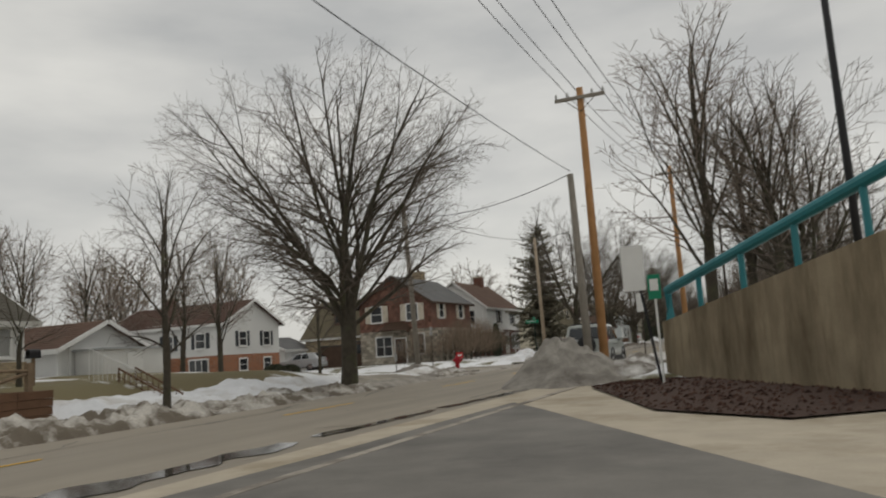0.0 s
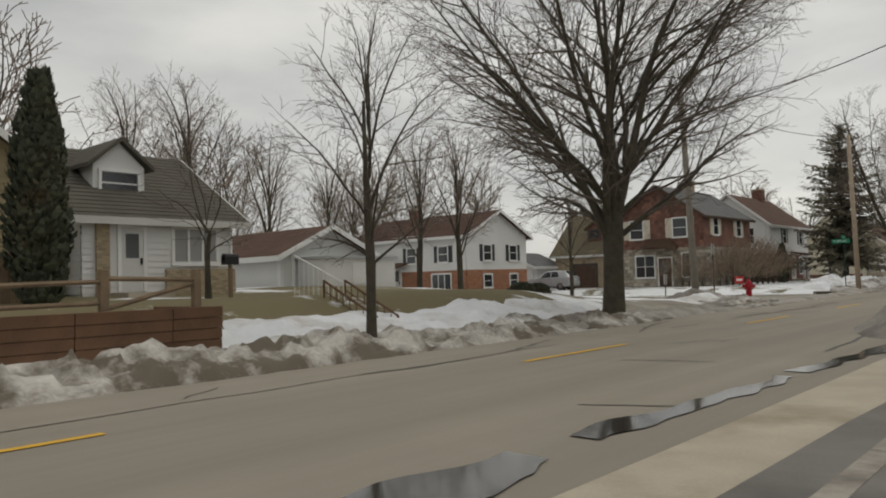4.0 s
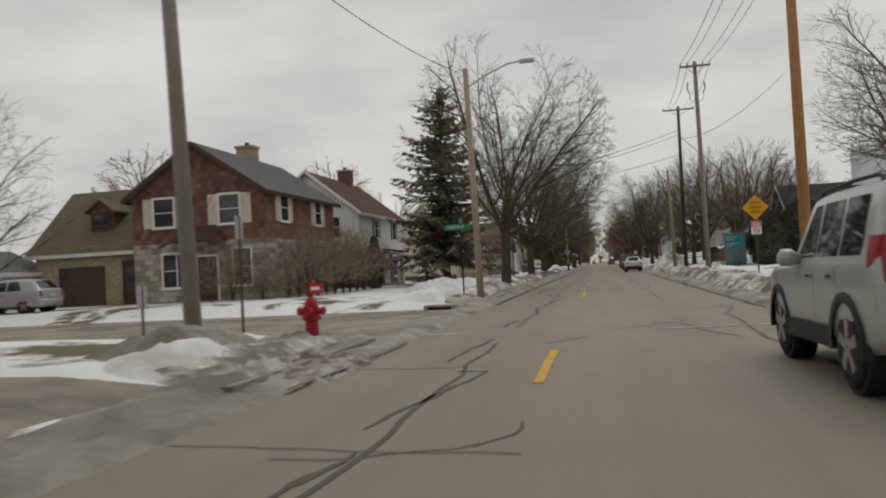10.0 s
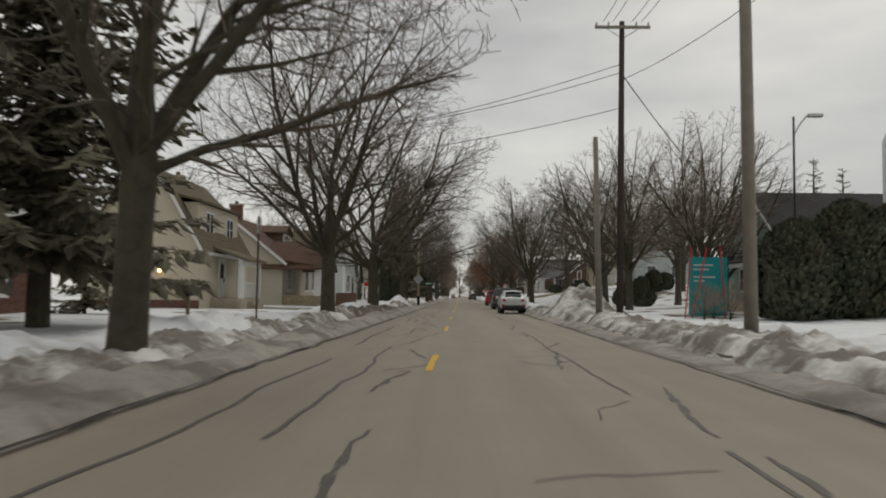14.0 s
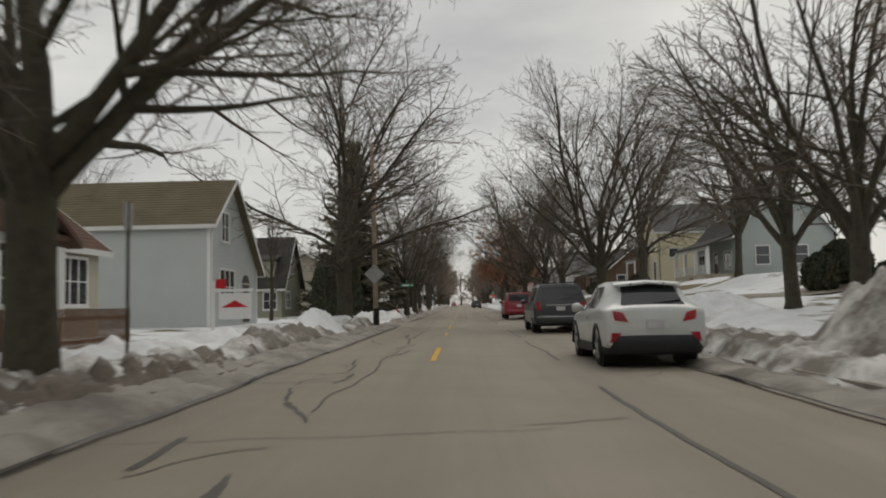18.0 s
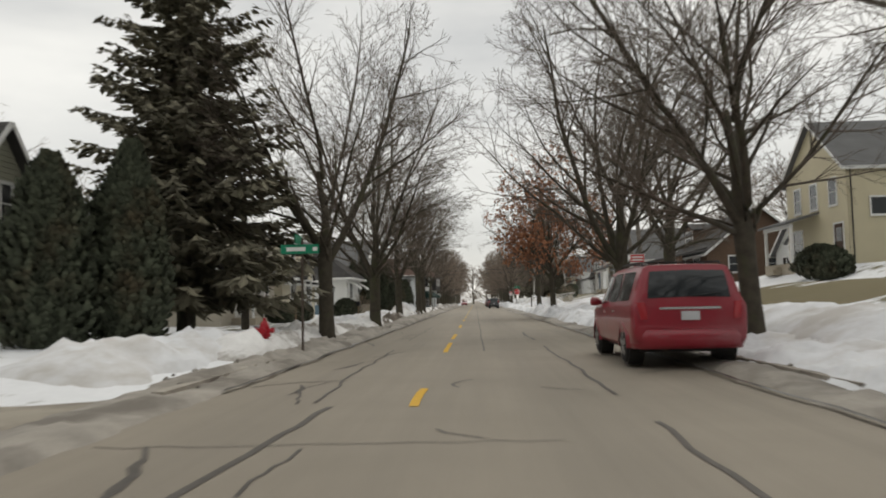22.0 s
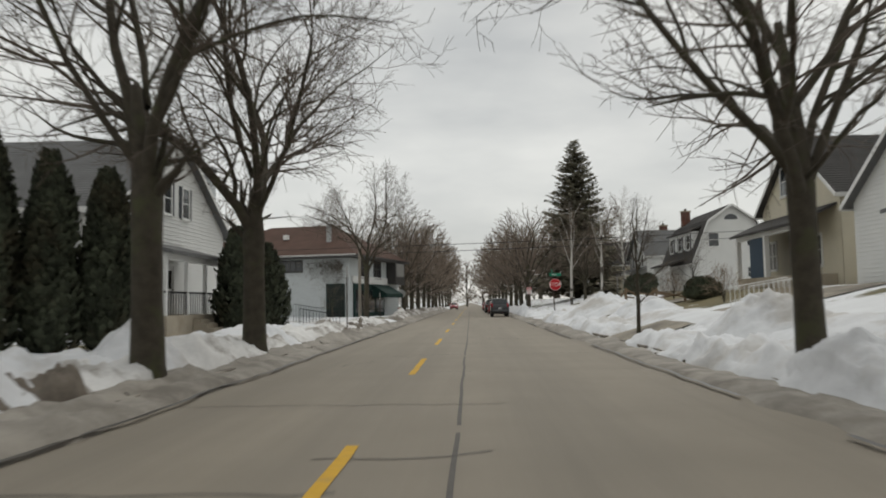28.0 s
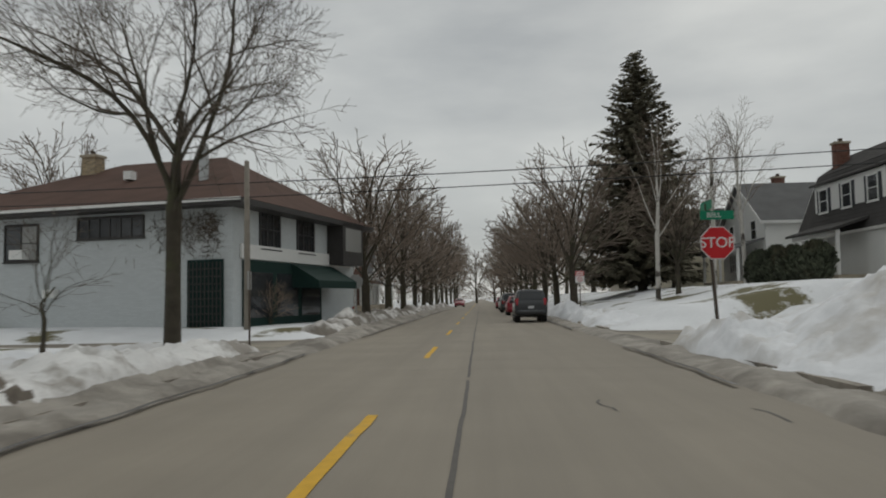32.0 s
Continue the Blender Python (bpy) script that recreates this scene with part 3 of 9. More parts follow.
def gap_paving(gaps, side):
    for a, b, k in gaps:
        if k == 'walk' or a < -50:
            continue
        m = Mesh()
        far = 60 if k == 'street' else 16
        x, xs = 0.0, []
        while x <= far:
            xs.append(x)
            x += 2.0
        edge = KL if side < 0 else KR
        rows = []
        for d in xs:
            flare = 1.6 * (1 - step(0, 3.2, d)) if k == 'street' else 0.7 * (1 - step(0, 1.5, d))
            X = edge + side * d
            z = [max(0.012, ground_z(X, yy) + 0.035) if k != 'street' else 0.012 for yy in (a, (a + b) / 2, b)]
            rows.append([(X, a - flare, z[0]), (X, (a + b) / 2, z[1]), (X, b + flare, z[2])])
        for r, s in zip(rows, rows[1:]):
            for i in range(2):
                m.quad(r[i], r[i + 1], s[i + 1], s[i])
        solid("side_street" if k == 'street' else "driveway", m, 'tanroad',
              "bare wet concrete of a side street" if k == 'street' else "cleared paved driveway between snow banks", "road" if k == 'street' else "driveway", kind="structure")


gap_paving(LEFT_GAPS, -1)
gap_paving(RIGHT_GAPS, 1)

# apron of the car park where the drive begins
m = Mesh()
m.add([(4.45, -70, 0.008), (KR, -70, 0.012), (60, -70, 0.04), (60, -8.5, 0.04), (15, -8.0, 0.03), (8.4, -7.8, 0.02), (KR, -7.6, 0.012), (4.75, -9.0, 0.008)], ((0, 1, 6, 7), (1, 2, 3, 4, 5, 6)))
solid("driveway_apron", m, 'concrete', "stained light concrete apron beside the street", "driveway", kind="structure")
m = Mesh()
m.add([(5.7, -14.3, 0.022), (5.55, -18.5, 0.022), (5.5, -22.4, 0.022), (5.2, -27.0, 0.022), (4.9, -36.0, 0.022), (19.0, -36.0, 0.035), (13.4, -27.4, 0.03), (8.7, -19.4, 0.026), (7.1, -16.6, 0.024)], ((0, 1, 2, 3, 4, 5, 6, 7, 8),))
solid("drive_lane", m, 'wornasphalt', "dark asphalt lane meeting the concrete apron", "driveway", kind="structure")


def ribbon(m, pts, w, z):
    for (x0, y0), (x1, y1) in zip(pts, pts[1:]):
        d = Vector((x1 - x0, y1 - y0)).normalized()
        n = Vector((-d.y, d.x)) * w / 2
        m.quad((x0 + n.x, y0 + n.y, z), (x0 - n.x, y0 - n.y, z), (x1 - n.x, y1 - n.y, z), (x1 + n.x, y1 + n.y, z))


rng = random.Random(11)
m = Mesh()
for y in range(-40, 330, 5):
    yy = y + rng.uniform(-0.4, 0.4)
    if rng.random() < 0.62:
        lo, hi = rng.choice([(-3.0, 5.4), (-3.0, 0.2), (-0.6, 5.2), (-2.9, 2.0), (-3.0, -0.9)])
        pts, x = [], lo
        wob = rng.uniform(-0.12, 0.12)
        while x <= hi:
            pts.append((x, yy + wob * x + rng.uniform(-0.07, 0.07)))
            x += 0.35
        ribbon(m, pts, rng.choice([0.018, 0.025, 0.04]), 0.004)
for cx, lo, hi, amp in ((-1.15, -30, 118, 0.22), (2.75, 20, 140, 0.12), (1.02, 128, 330, 0.04), (-1.5, 118, 150, 0.25), (3.6, -12, 18, 0.2), (-2.1, 30, 75, 0.2)):
    y, pts = lo, []
    while y < hi:
        x = cx + amp * (soft_noise(cx, y, 0.22, 5.5) + 0.5 * soft_noise(cx, y, 0.9, 2.5))
        pts.append((x, y))
        y += 0.5
        if rng.random() < 0.035 or len(pts) > 22 and rng.random() < 0.2:
            if len(pts) > 2:
                ribbon(m, pts, rng.uniform(0.035, 0.08) if amp > 0.1 else 0.05, 0.006)
            pts = []
            if amp > 0.1:
                y += rng.uniform(1, 5)
    if len(pts) > 2:
        ribbon(m, pts, 0.09, 0.006)
# cracks that swell and jog from slab to slab
for x, y0, y1 in ((-1.3, -18, 30), (-0.6, 30, 58), (-1.5, 62, 100), (-1.9, 108, 140), (2.6, 30, 60), (3.3, -2, 14)):
    y = y0
    while y < y1:
        n, k = rng.randint(6, 14), rng.uniform(-0.35, 0.35)
        px = x + rng.uniform(-0.45, 0.45)
        for j in range(n):
            q = px + k * 0.3 + rng.uniform(-0.06, 0.06)
            ribbon(m, [(px, y), (q, y + 0.3)], 0.035 + 0.10 * rng.random() * math.sin(math.pi * (j + 0.5) / n), 0.006)
            px, y = q, y + 0.3
        if rng.random() < 0.5:
            ribbon(m, [(px, y), (px + rng.uniform(-0.5, -0.2), y + 0.05)], 0.07, 0.006)
        y += rng.uniform(0.3, 3.0)
# short wandering cracks
for i in range(110):
    x, y = rng.uniform(-2.6, 5), rng.uniform(-25, 250)
    a, pts = rng.uniform(0, 6.28), [(x, y)]
    for j in range(rng.randint(3, 7)):
        a += rng.uniform(-0.5, 0.5)
        x, y = x + 0.25 * math.cos(a), y + 0.25 * math.sin(a)
        pts.append((x, y))
    ribbon(m, pts, rng.uniform(0.025, 0.06), 0.005)
solid("crack_sealant", m, 'tar', "dark tar sealing the cracks of the street", "road marking", kind="stuff")

# wet dark line where the slush ends
m = Mesh()
for x0, seed, lo in ((-3.0, 1.3, -45), (4.87, 4.4, -9)):
    pts, y = [], lo
    while y < 320:
        g = LEFT_GAPS if x0 < 0 else RIGHT_GAPS
        if in_gap(y, g, 0.6) < 0.5:
            pts.append((x0 + 0.10 * soft_noise(x0, y, 0.5, seed) + 0.05 * soft_noise(x0, y, 2.0, seed), y))
        else:
            if len(pts) > 2:
                ribbon(m, pts, 0.08, 0.052)
            pts = []
        y += 0.45
    if len(pts) > 2:
        ribbon(m, pts, 0.08, 0.052)
solid("gutter_seam", m, 'wet', "wet dark seam along the slushy gutter", "road marking", kind="stuff")

m = Mesh()
for pts, w in (([(3.75, -27.5), (3.85, -24.5), (3.95, -21.0)], 0.95), ([(3.95, -20.2), (4.1, -17), (4.15, -15.5)], 0.5), ([(4.15, -15.0), (4.3, -13), (4.45, -10.4), (4.5, -9)], 0.42), ([(4.5, -8.5), (4.6, -5.0)], 0.22)):
    for (x0, y0), (x1, y1) in zip(pts, pts[1:]):
        n = max(2, int(abs(y1 - y0) / 0.2))
        row = []
        for i in range(n + 1):
            f = i / n
            x, y = x0 + (x1 - x0) * f, y0 + (y1 - y0) * f
            a, b = w * (0.32 + 0.5 * soft_noise(1.0, y, 0.9, 3.0)), w * (0.32 + 0.5 * soft_noise(7.0, y, 1.3, 5.0))
            row.append((x - max(0.02, a), x + max(0.02, b), y))
        for (a0, b0, q0), (a1, b1, q1) in zip(row, row[1:]):
            m.quad((a0, q0, 0.015), (b0, q0, 0.015), (b1, q1, 0.015), (a1, q1, 0.015))
solid("puddle", m, 'puddle', "meltwater lying in the gutter", "puddle", kind="stuff")

# centre line
DASHES = [(-26, -22.5), (-15.5, -12), (-5.2, -1.7), (3.6, 7.0), (25.8, 29.8), (39.8, 43.3), (54, 58), (68.3, 71.5), (84.2, 89.2), (98, 99.6), (105.4, 110.6),
          (117.5, 119.5), (127.7, 132.3), (134.6, 138.5), (145.8, 150.2), (158.3, 161.7), (168.0, 171.8), (179.2, 183.5), (189.7, 193.9), (200.6, 204.4), (212.8, 216.8)]
DASHES += [(224 + 11.4 * i, 227.8 + 11.4 * i) for i in range(16)]
for a, b in DASHES:
    m = Mesh()
    n = max(2, int((b - a) / 0.6))
    e = [(rng.uniform(-0.012, 0.012), a + (b - a) * i / n) for i in range(n + 1)]
    for (d0, y0), (d1, y1) in zip(e, e[1:]):
        m.quad((-0.065 + d0, y0, 0.009), (0.065 + d0, y0, 0.009), (0.065 + d1, y1, 0.009), (-0.065 + d1, y1, 0.009))
    solid("centre_dash", m, 'yellow', "worn yellow centre line dash painted on the street", "road marking", group="dashes of the centre line")
for y, x0, x1 in ((10.2, 1.8, 5.3), (22.7, -3.6, -1.0), (10.4, -3.8, -2.2)):
    m = Mesh()
    m.quad((x0, y, 0.009), (x1, y + 0.25, 0.009), (x1, y + 0.42, 0.009), (x0, y + 0.17, 0.009))
    solid("crosswalk_line", m, 'whitepaint', "faded white crosswalk line on the street", "road marking", group="crosswalk lines")

# small catch basin in the kerb of the corner
basin = thing("storm_drain", (-4.75, 20.4, 0), "concrete storm drain inlet in the street kerb", "drain")
m = Mesh()
m.box(-0.55, 0.55, -0.3, 0.3, 0.12, 0.18)
m.box(-0.55, -0.42, -0.3, 0.3, 0.0, 0.12)
m.box(0.42, 0.55, -0.3, 0.3, 0.0, 0.12)
part("lid", m, 'kerb', basin)
# solid black fill: the shade inside the drain's mouth, put in as colour
m = Mesh()
m.box(-0.42, 0.42, -0.22, 0.26, 0.0, 0.115)
part("inlet", m, 'ink', basin, "black block standing for the shade inside the inlet")


def lumps(x, y, seed):
    """Broken, clodded relief of ploughed snow, about -0.5 to 0.8."""
    a = 0.45 * soft_noise(x, y, 0.9, seed)
    b = abs(soft_noise(x, y, 1.9, seed + 2)) * 0.9 - 0.18
    c = abs(soft_noise(x, y, 4.2, seed + 5)) * 0.5 - 0.1
    return 0.8 * (a + b + c) + 0.10 * soft_noise(x, y, 8.0, seed + 7)


def snow_strip(name, x_edge, side, gaps, y0, y1, width, height, mat, label, seed, step_y=0.2, cols=18, base=0.0, jag=1.0, ragged=0.25):
    """A ploughed bank along the kerb: a ridge with lumps, thinned out at gaps and at its ends."""
    m = Mesh()
    y, n = y0, 0
    while y <= y1:
        g = max(in_gap(y, gaps), 1 - step(y0, y0 + 1.6, y), step(y1 - 1.6, y1, y))
        big = 0.72 + 0.6 * soft_noise(seed, y, 0.13, seed) + 0.4 * soft_noise(seed, y, 0.5, seed + 4)
        h = height * max(0.15, big) * (1 - g)
        w = width * (0.9 + 0.25 * soft_noise(seed + 8, y, 0.25, seed)) * (1 - 0.4 * g)
        e = x_edge + side * ragged * (soft_noise(seed + 2, y, 0.6, seed) + 0.4 * soft_noise(seed + 2, y, 2.1, seed))
        for k in range(cols + 1):
            u = k / cols
            x = e + side * u * w
            prof = math.sin(math.pi * min(1, u ** 0.75)) ** 0.8
            lump = lumps(x, y, seed)
            gz = max(base, ground_z(x, y)) if abs(u - 0.5) < 0.5 else base
            z = gz + h * prof * (1 + jag * lump) + 0.10 * jag * min(1, height * 3) * lump * prof * (1 - g) - 0.06 * (1 - prof) - 0.16 * g
            m.v.append((x + 0.05 * lump, y + 0.08 * lump, z))
        if n:
            a, b = (n - 1) * (cols + 1), n * (cols + 1)
            for k in range(cols):
                m.f.append((a + k, a + k + 1, b + k + 1, b + k))
        n += 1
        y += step_y
    return solid(name, m, mat, label, "snow", kind="stuff", smooth=True)


def clods(name, x0, x1, gaps, y0, y1, count, mat, label, seed):
    """Frozen lumps thrown off the plough."""
    R = random.Random(seed)
    m = Mesh()
    for i in range(count):
        x, y = R.uniform(x0, x1), R.uniform(y0, y1)
        if in_gap(y, gaps) > 0.3:
            continue
        r = R.uniform(0.025, 0.075)
        z = max(0.03, ground_z(x, y)) + R.uniform(-0.02, 0.06)
        ring = []
        for a in range(5):
            q = r * R.uniform(0.7, 1.3)
            ring.append((x + q * math.cos(a * 1.2566), y + q * math.sin(a * 1.2566), z + R.uniform(-0.02, 0.03)))
        m.add(ring + [(x + R.uniform(-0.3, 0.3) * r, y, z + r * R.uniform(0.5, 1.0)), (x, y, z - 0.15)], [(k, (k + 1) % 5, 5) for k in range(5)] + [((k + 1) % 5, k, 6) for k in range(5)])
    solid(name, m, mat, label, "snow", kind="stuff")


snow_strip("snow_bank", -4.05, -1, LEFT_GAPS, -18.6, 9.5, 1.5, 0.24, 'dirtysnow', "dirty ploughed snow bank beside the street", 2.2)
snow_strip("snow_bank", -4.05, -1, LEFT_GAPS, 21.5, 110, 1.9, 0.40, 'dirtysnow', "dirty ploughed snow bank beside the street", 9.2)
snow_strip("snow_bank", -4.0, -1, LEFT_GAPS, 123.5, 215, 2.1, 0.46, 'bank', "ploughed white snow bank beside the street", 14.1)
snow_strip("snow_bank", -4.0, -1, LEFT_GAPS, 222.5, 330, 2.1, 0.5, 'dirtysnow', "dirty ploughed snow bank beside the street", 18.1, step_y=0.6)
snow_strip("snow_ridge", -4.6, -1, LEFT_GAPS, 21.5, 216, 3.0, 0.36, 'snow', "white snow heaped behind the dirty bank", 23.7, step_y=0.3, ragged=0.5)
snow_strip("snow_ridge", -5.0, -1, LEFT_GAPS, -18.3, 9, 1.6, 0.16, 'snow', "white snow lying on the sloping lawn edge", 26.2, step_y=0.4, ragged=0.6)
snow_strip("snow_bank", 5.75, 1, RIGHT_GAPS, -9, 92, 2.4, 0.42, 'dirtysnow', "dirty ploughed snow bank beside the street", 31.3)
snow_strip("snow_bank", 5.75, 1, RIGHT_GAPS, 92, 216, 2.5, 0.46, 'snow', "ploughed snow bank beside the street", 37.8)
snow_strip("snow_bank", 5.75, 1, RIGHT_GAPS, 225, 330, 2.4, 0.62, 'snow', "ploughed snow bank beside the street", 41.8, step_y=0.6)
snow_strip("snow_ridge", 7.2, 1, RIGHT_GAPS, 18, 216, 3.4, 0.20, 'snow', "white snow heaped behind the bank", 45.7, step_y=0.4, ragged=0.6)
snow_strip("gutter_slush", -2.98, -1, [(-200, -199, '')], -45, 320, 1.9, 0.21, 'gutter', "grey gritty slush in the gutter", 51.7, step_y=0.3, cols=10, ragged=0.12)
snow_strip("gutter_slush", 4.88, 1, [(-200, -199, '')], -9, 320, 1.6, 0.16, 'gutter', "grey gritty slush in the gutter", 55.7, step_y=0.35, cols=7, ragged=0.2)
snow_strip("snow_bank", -2.72, -1, [(-3.2, 3.2, '')], -31, 7.6, 2.5, 0.26, 'verge', "brown-grey gritty snow sloping down to the gutter", 61.4, ragged=0.12, jag=1.7, step_y=0.15, cols=22)
snow_strip("snow_ridge", -4.3, -1, [(-3.2, 3.2, '')], -18.2, 7.0, 2.4, 0.30, 'snow', "white snow lying on the bank below the lawn", 64.9, step_y=0.3, ragged=0.45)
for y0, y1, seed in ((60, 88, 71.3), (148, 176, 74.9), (196, 206, 78.1)):
    snow_strip("mud_ridge", -3.95, -1, [(-200, -199, '')], y0, y1, 1.25, 0.34, 'dirt', "dark muddy clods frozen along the kerb", seed, step_y=0.12, cols=16, jag=2.2, ragged=0.3)
clods("snow_clods", -4.5, -3.5, LEFT_GAPS, -18, 216, 1800, 'greysnow', "grimy frozen clods along the bank", 4)
clods("snow_clods", 5.6, 7.4, RIGHT_GAPS, -9, 216, 700, 'dirtysnow', "dirty frozen clods along the bank", 6)


def snow_heap(x, y, rx, ry, h, mat, label, seed):
    m = Mesh()
    n, k = 30, 56
    for i in range(n + 1):
        r = i / n
        for j in range(k):
            a = 2 * math.pi * j / k
            wob = 1 + 0.22 * soft_noise(math.cos(a) * 2, math.sin(a) * 2, 1.0, seed)
            px_, py_ = x + rx * r * wob * math.cos(a), y + ry * r * wob * math.sin(a)
            lump = 0.75 * lumps(px_, py_, seed)
            z = max(-0.03, ground_z(px_, py_)) + h * (math.cos(math.pi * min(1, r)) * 0.5 + 0.5) ** 0.85 * (1 + 0.55 * lump) + 0.14 * lump * (1 - r) - 0.1 * r ** 3
            m.v.append((px_, py_, z))
    for i in range(n):
        for j in range(k):
            a, b = i * k + j, i * k + (j + 1) % k
            m.f.append((a, b, b + k, a + k))
    solid("snow_mound", m, mat, label, "snow mound", smooth=True)


snow_heap(5.2, -6.6, 2.7, 3.2, 1.4, 'greysnow', "tall grimy pile of ploughed snow at the kerb", 3.3)
snow_heap(-5.6, 25.2, 1.5, 1.9, 0.75, 'snow', "white snow heap round the base of the lamp pole", 5.3)
snow_heap(-6.0, 6.0, 1.6, 2.2, 0.36, 'greysnow', "low dirty snow heap on the corner beside the hydrant", 7.3)
snow_heap(7.2, 71.0, 2.6, 4.0, 1.5, 'dirtysnow', "big ploughed snow pile beside the driveway", 9.9)
snow_heap(7.0, 67.5, 1.6, 2.0, 0.8, 'dirtysnow', "ploughed snow pile beside the driveway", 8.8)
snow_heap(-5.2, 97.5, 1.3, 4.6, 0.85, 'snow', "high snow heap piled along the kerb", 12.1)
snow_heap(-5.3, 173.0, 1.7, 2.4, 1.0, 'snow', "white snow heap between the walk and the street", 13.4)
snow_heap(-5.1, 178.4, 1.3, 1.5, 0.85, 'snow', "white snow heap between the walk and the street", 15.4)
snow_heap(-5.2, 187.5, 1.4, 1.9, 0.6, 'snow', "white snow heap between the walk and the street", 16.4)
snow_heap(8.0, 183.0, 2.0, 2.8, 0.8, 'snow', "tall white snow heap beside a driveway", 17.2)
snow_heap(9.0, 199.2, 2.3, 3.2, 0.6, 'snow', "tall white snow heap beside a driveway", 18.6)
snow_heap(8.4, 208.6, 2.9, 5.4, 0.95, 'snow', "long snow heap in front of the stop sign corner", 19.2)
for x, y, rx, ry, h, seed in ((6.55, 137.3, 0.9, 2.6, 0.62, 31.3), (6.45, 162.8, 0.9, 3.0, 0.66, 32.9), (6.5, 175.0, 0.95, 2.6, 0.72, 34.4), (6.6, 169.0, 1.0, 3.0, 0.5, 36.1), (6.6, 150.5, 1.0, 4.0, 0.45, 38.2)):
    snow_heap(x, y, rx, ry, h, 'snow', "snow thrown up by the plough round a tree foot", seed)
snow_heap(8.0, 133.0, 2.2, 5.0, 0.7, 'snow', "long snow heap along the kerb", 21.2)
snow_heap(9.5, 94.0, 2.6, 8.0, 0.9, 'snow', "deep snow on the bank beside the parked cars", 22.7)
snow_heap(8.3, 80.0, 2.0, 2.6, 1.35, 'dirtysnow', "grey ploughed snow pile behind the parked cars", 27.7)
snow_heap(-7.5, 30.5, 1.6, 1.0, 0.5, 'snow', "low snow heap on the corner lawn", 24.7)


# ---- trees ----
def grow_tree(seed, height, trunk_h, crown_r, r0, limbs, low=None, levels=4, dens=1.0, bend=1.0, open_=(0.16, 1.25), thick=1.0, leader=0.3, mains=0, arch=0.55):
    """Two meshes: trunk with limbs, and the branches and twigs, kept inside a rounded crown."""
    R = random.Random(seed)
    wood, fine = Mesh(), Mesh()
    tips = []
    low = trunk_h * 0.75 if low is None else low
    cz = low + (height - low) * 0.45
    ph = R.uniform(0, 6)

    def inside(p):
        rz = height - cz if p.z > cz else cz - low
        a = math.atan2(p.y, p.x)
        rr = crown_r * (1 + 0.10 * math.sin(3 * a + ph) + 0.07 * math.sin(5 * a - ph))
        return (p.x * p.x + p.y * p.y) / rr ** 2 + ((p.z - cz) / rz) ** 2

    def reach(p, d, far):
        t = 0.0
        while t < far and inside(p + d * t) < 1.0:
            t += 0.25
        return t

    def perp(d):
        v = Vector((R.gauss(0, 1), R.gauss(0, 1), R.gauss(0, 1)))
        v -= d * v.dot(d)
        return v.normalized()

    def branch(p, d, length, r, lev):
        segs = ((8, 6, 3, 2, 1) if thick > 2 else (10, 7, 4, 2, 1))[lev]
        pts, rad, q, dd = [p.copy()], [r], p.copy(), d.copy()
        curl = perp(d) * 0.07 * bend
        for i in range(segs):
            w = (0.15, 0.19, 0.22, 0.24, 0.2)[lev] * bend
            lift = (0.075, 0.030, 0.05, 0.06, 0.0)[lev] * (1.2 - dd.z)
            dd = (dd + perp(dd) * R.uniform(0, w) + curl + Vector((0, 0, lift))).normalized()
            q = q + dd * length / segs
            if lev <= 1 and i > 1 and inside(q) > 1.06:
                break
            pts.append(q.copy())
            rad.append(max(0.0042 * thick, r * (1 - (0.80 if lev == 0 else 0.88) * ((i + 1) / segs) ** (0.8 if lev == 0 else 1.0))))
        rad[-1] = min(rad[-1], 0.006 * thick) if lev <= 1 else rad[-1]
        segs = len(pts) - 1
        (wood if lev <= 1 else fine).tube(pts, rad, (10, 6, 3 if thick > 2 else 4, 3, 3)[lev], cap=False)
        if lev >= levels:
            tips.append(pts[-1])
            return
        gap = (0.62, 0.40, 0.27, 0.19)[lev] / dens
        n = max(2, int(length * 0.86 / gap))
        side = R.choice((-1, 1))
        out0 = perp(d)
        for j in range(n):
            t = 0.14 + 0.85 * (j + R.uniform(0.1, 0.9)) / n
            i = min(segs - 1, int(t * segs))
            at = pts[i].lerp(pts[i + 1], t * segs - i)
            ax = (pts[i + 1] - pts[i]).normalized()
            side = -side
            out = (out0 * side + perp(ax) * 0.9)
            out = (out - ax * out.dot(ax)).normalized()
            if lev <= 1:
                flat = Vector((at.x, at.y, 0))
                if flat.length > 0.3 and out.dot(flat.normalized()) < -0.2 and R.random() < 0.6:
                    out = -out
            ang = R.uniform(0.45, 0.95)
            nd = (ax * math.cos(ang) + out * math.sin(ang)).normalized()
            want = (length * (0.42 - 0.24 * t) + (1.1, 0.5, 0.35, 0.20)[lev]) * R.uniform(0.6, 1.15)
            ln = min(want, reach(at, nd, want) * R.uniform(0.85, 1.1) + 0.12)
            if ln > 0.12:
                branch(at, nd, ln, max(0.0055 * thick, min((0.085, 0.055, 0.018, 0.009)[lev] * thick * r0 / 0.3 + 0.002, rad[i] * 0.55)), lev + 1)

    lean = Vector((R.uniform(-0.04, 0.04), R.uniform(-0.04, 0.04), 1)).normalized()
    top = trunk_h + (height - trunk_h) * leader
    k = 7
    tp = [Vector((0, 0, -0.3)), Vector((0, 0, 0.0)), Vector((0, 0, 0.25))] + [lean * (trunk_h * 0.4), lean * (trunk_h * 0.75), lean * trunk_h, lean * ((trunk_h + top) / 2) + perp(lean) * 0.1, lean * top + perp(lean) * 0.2]
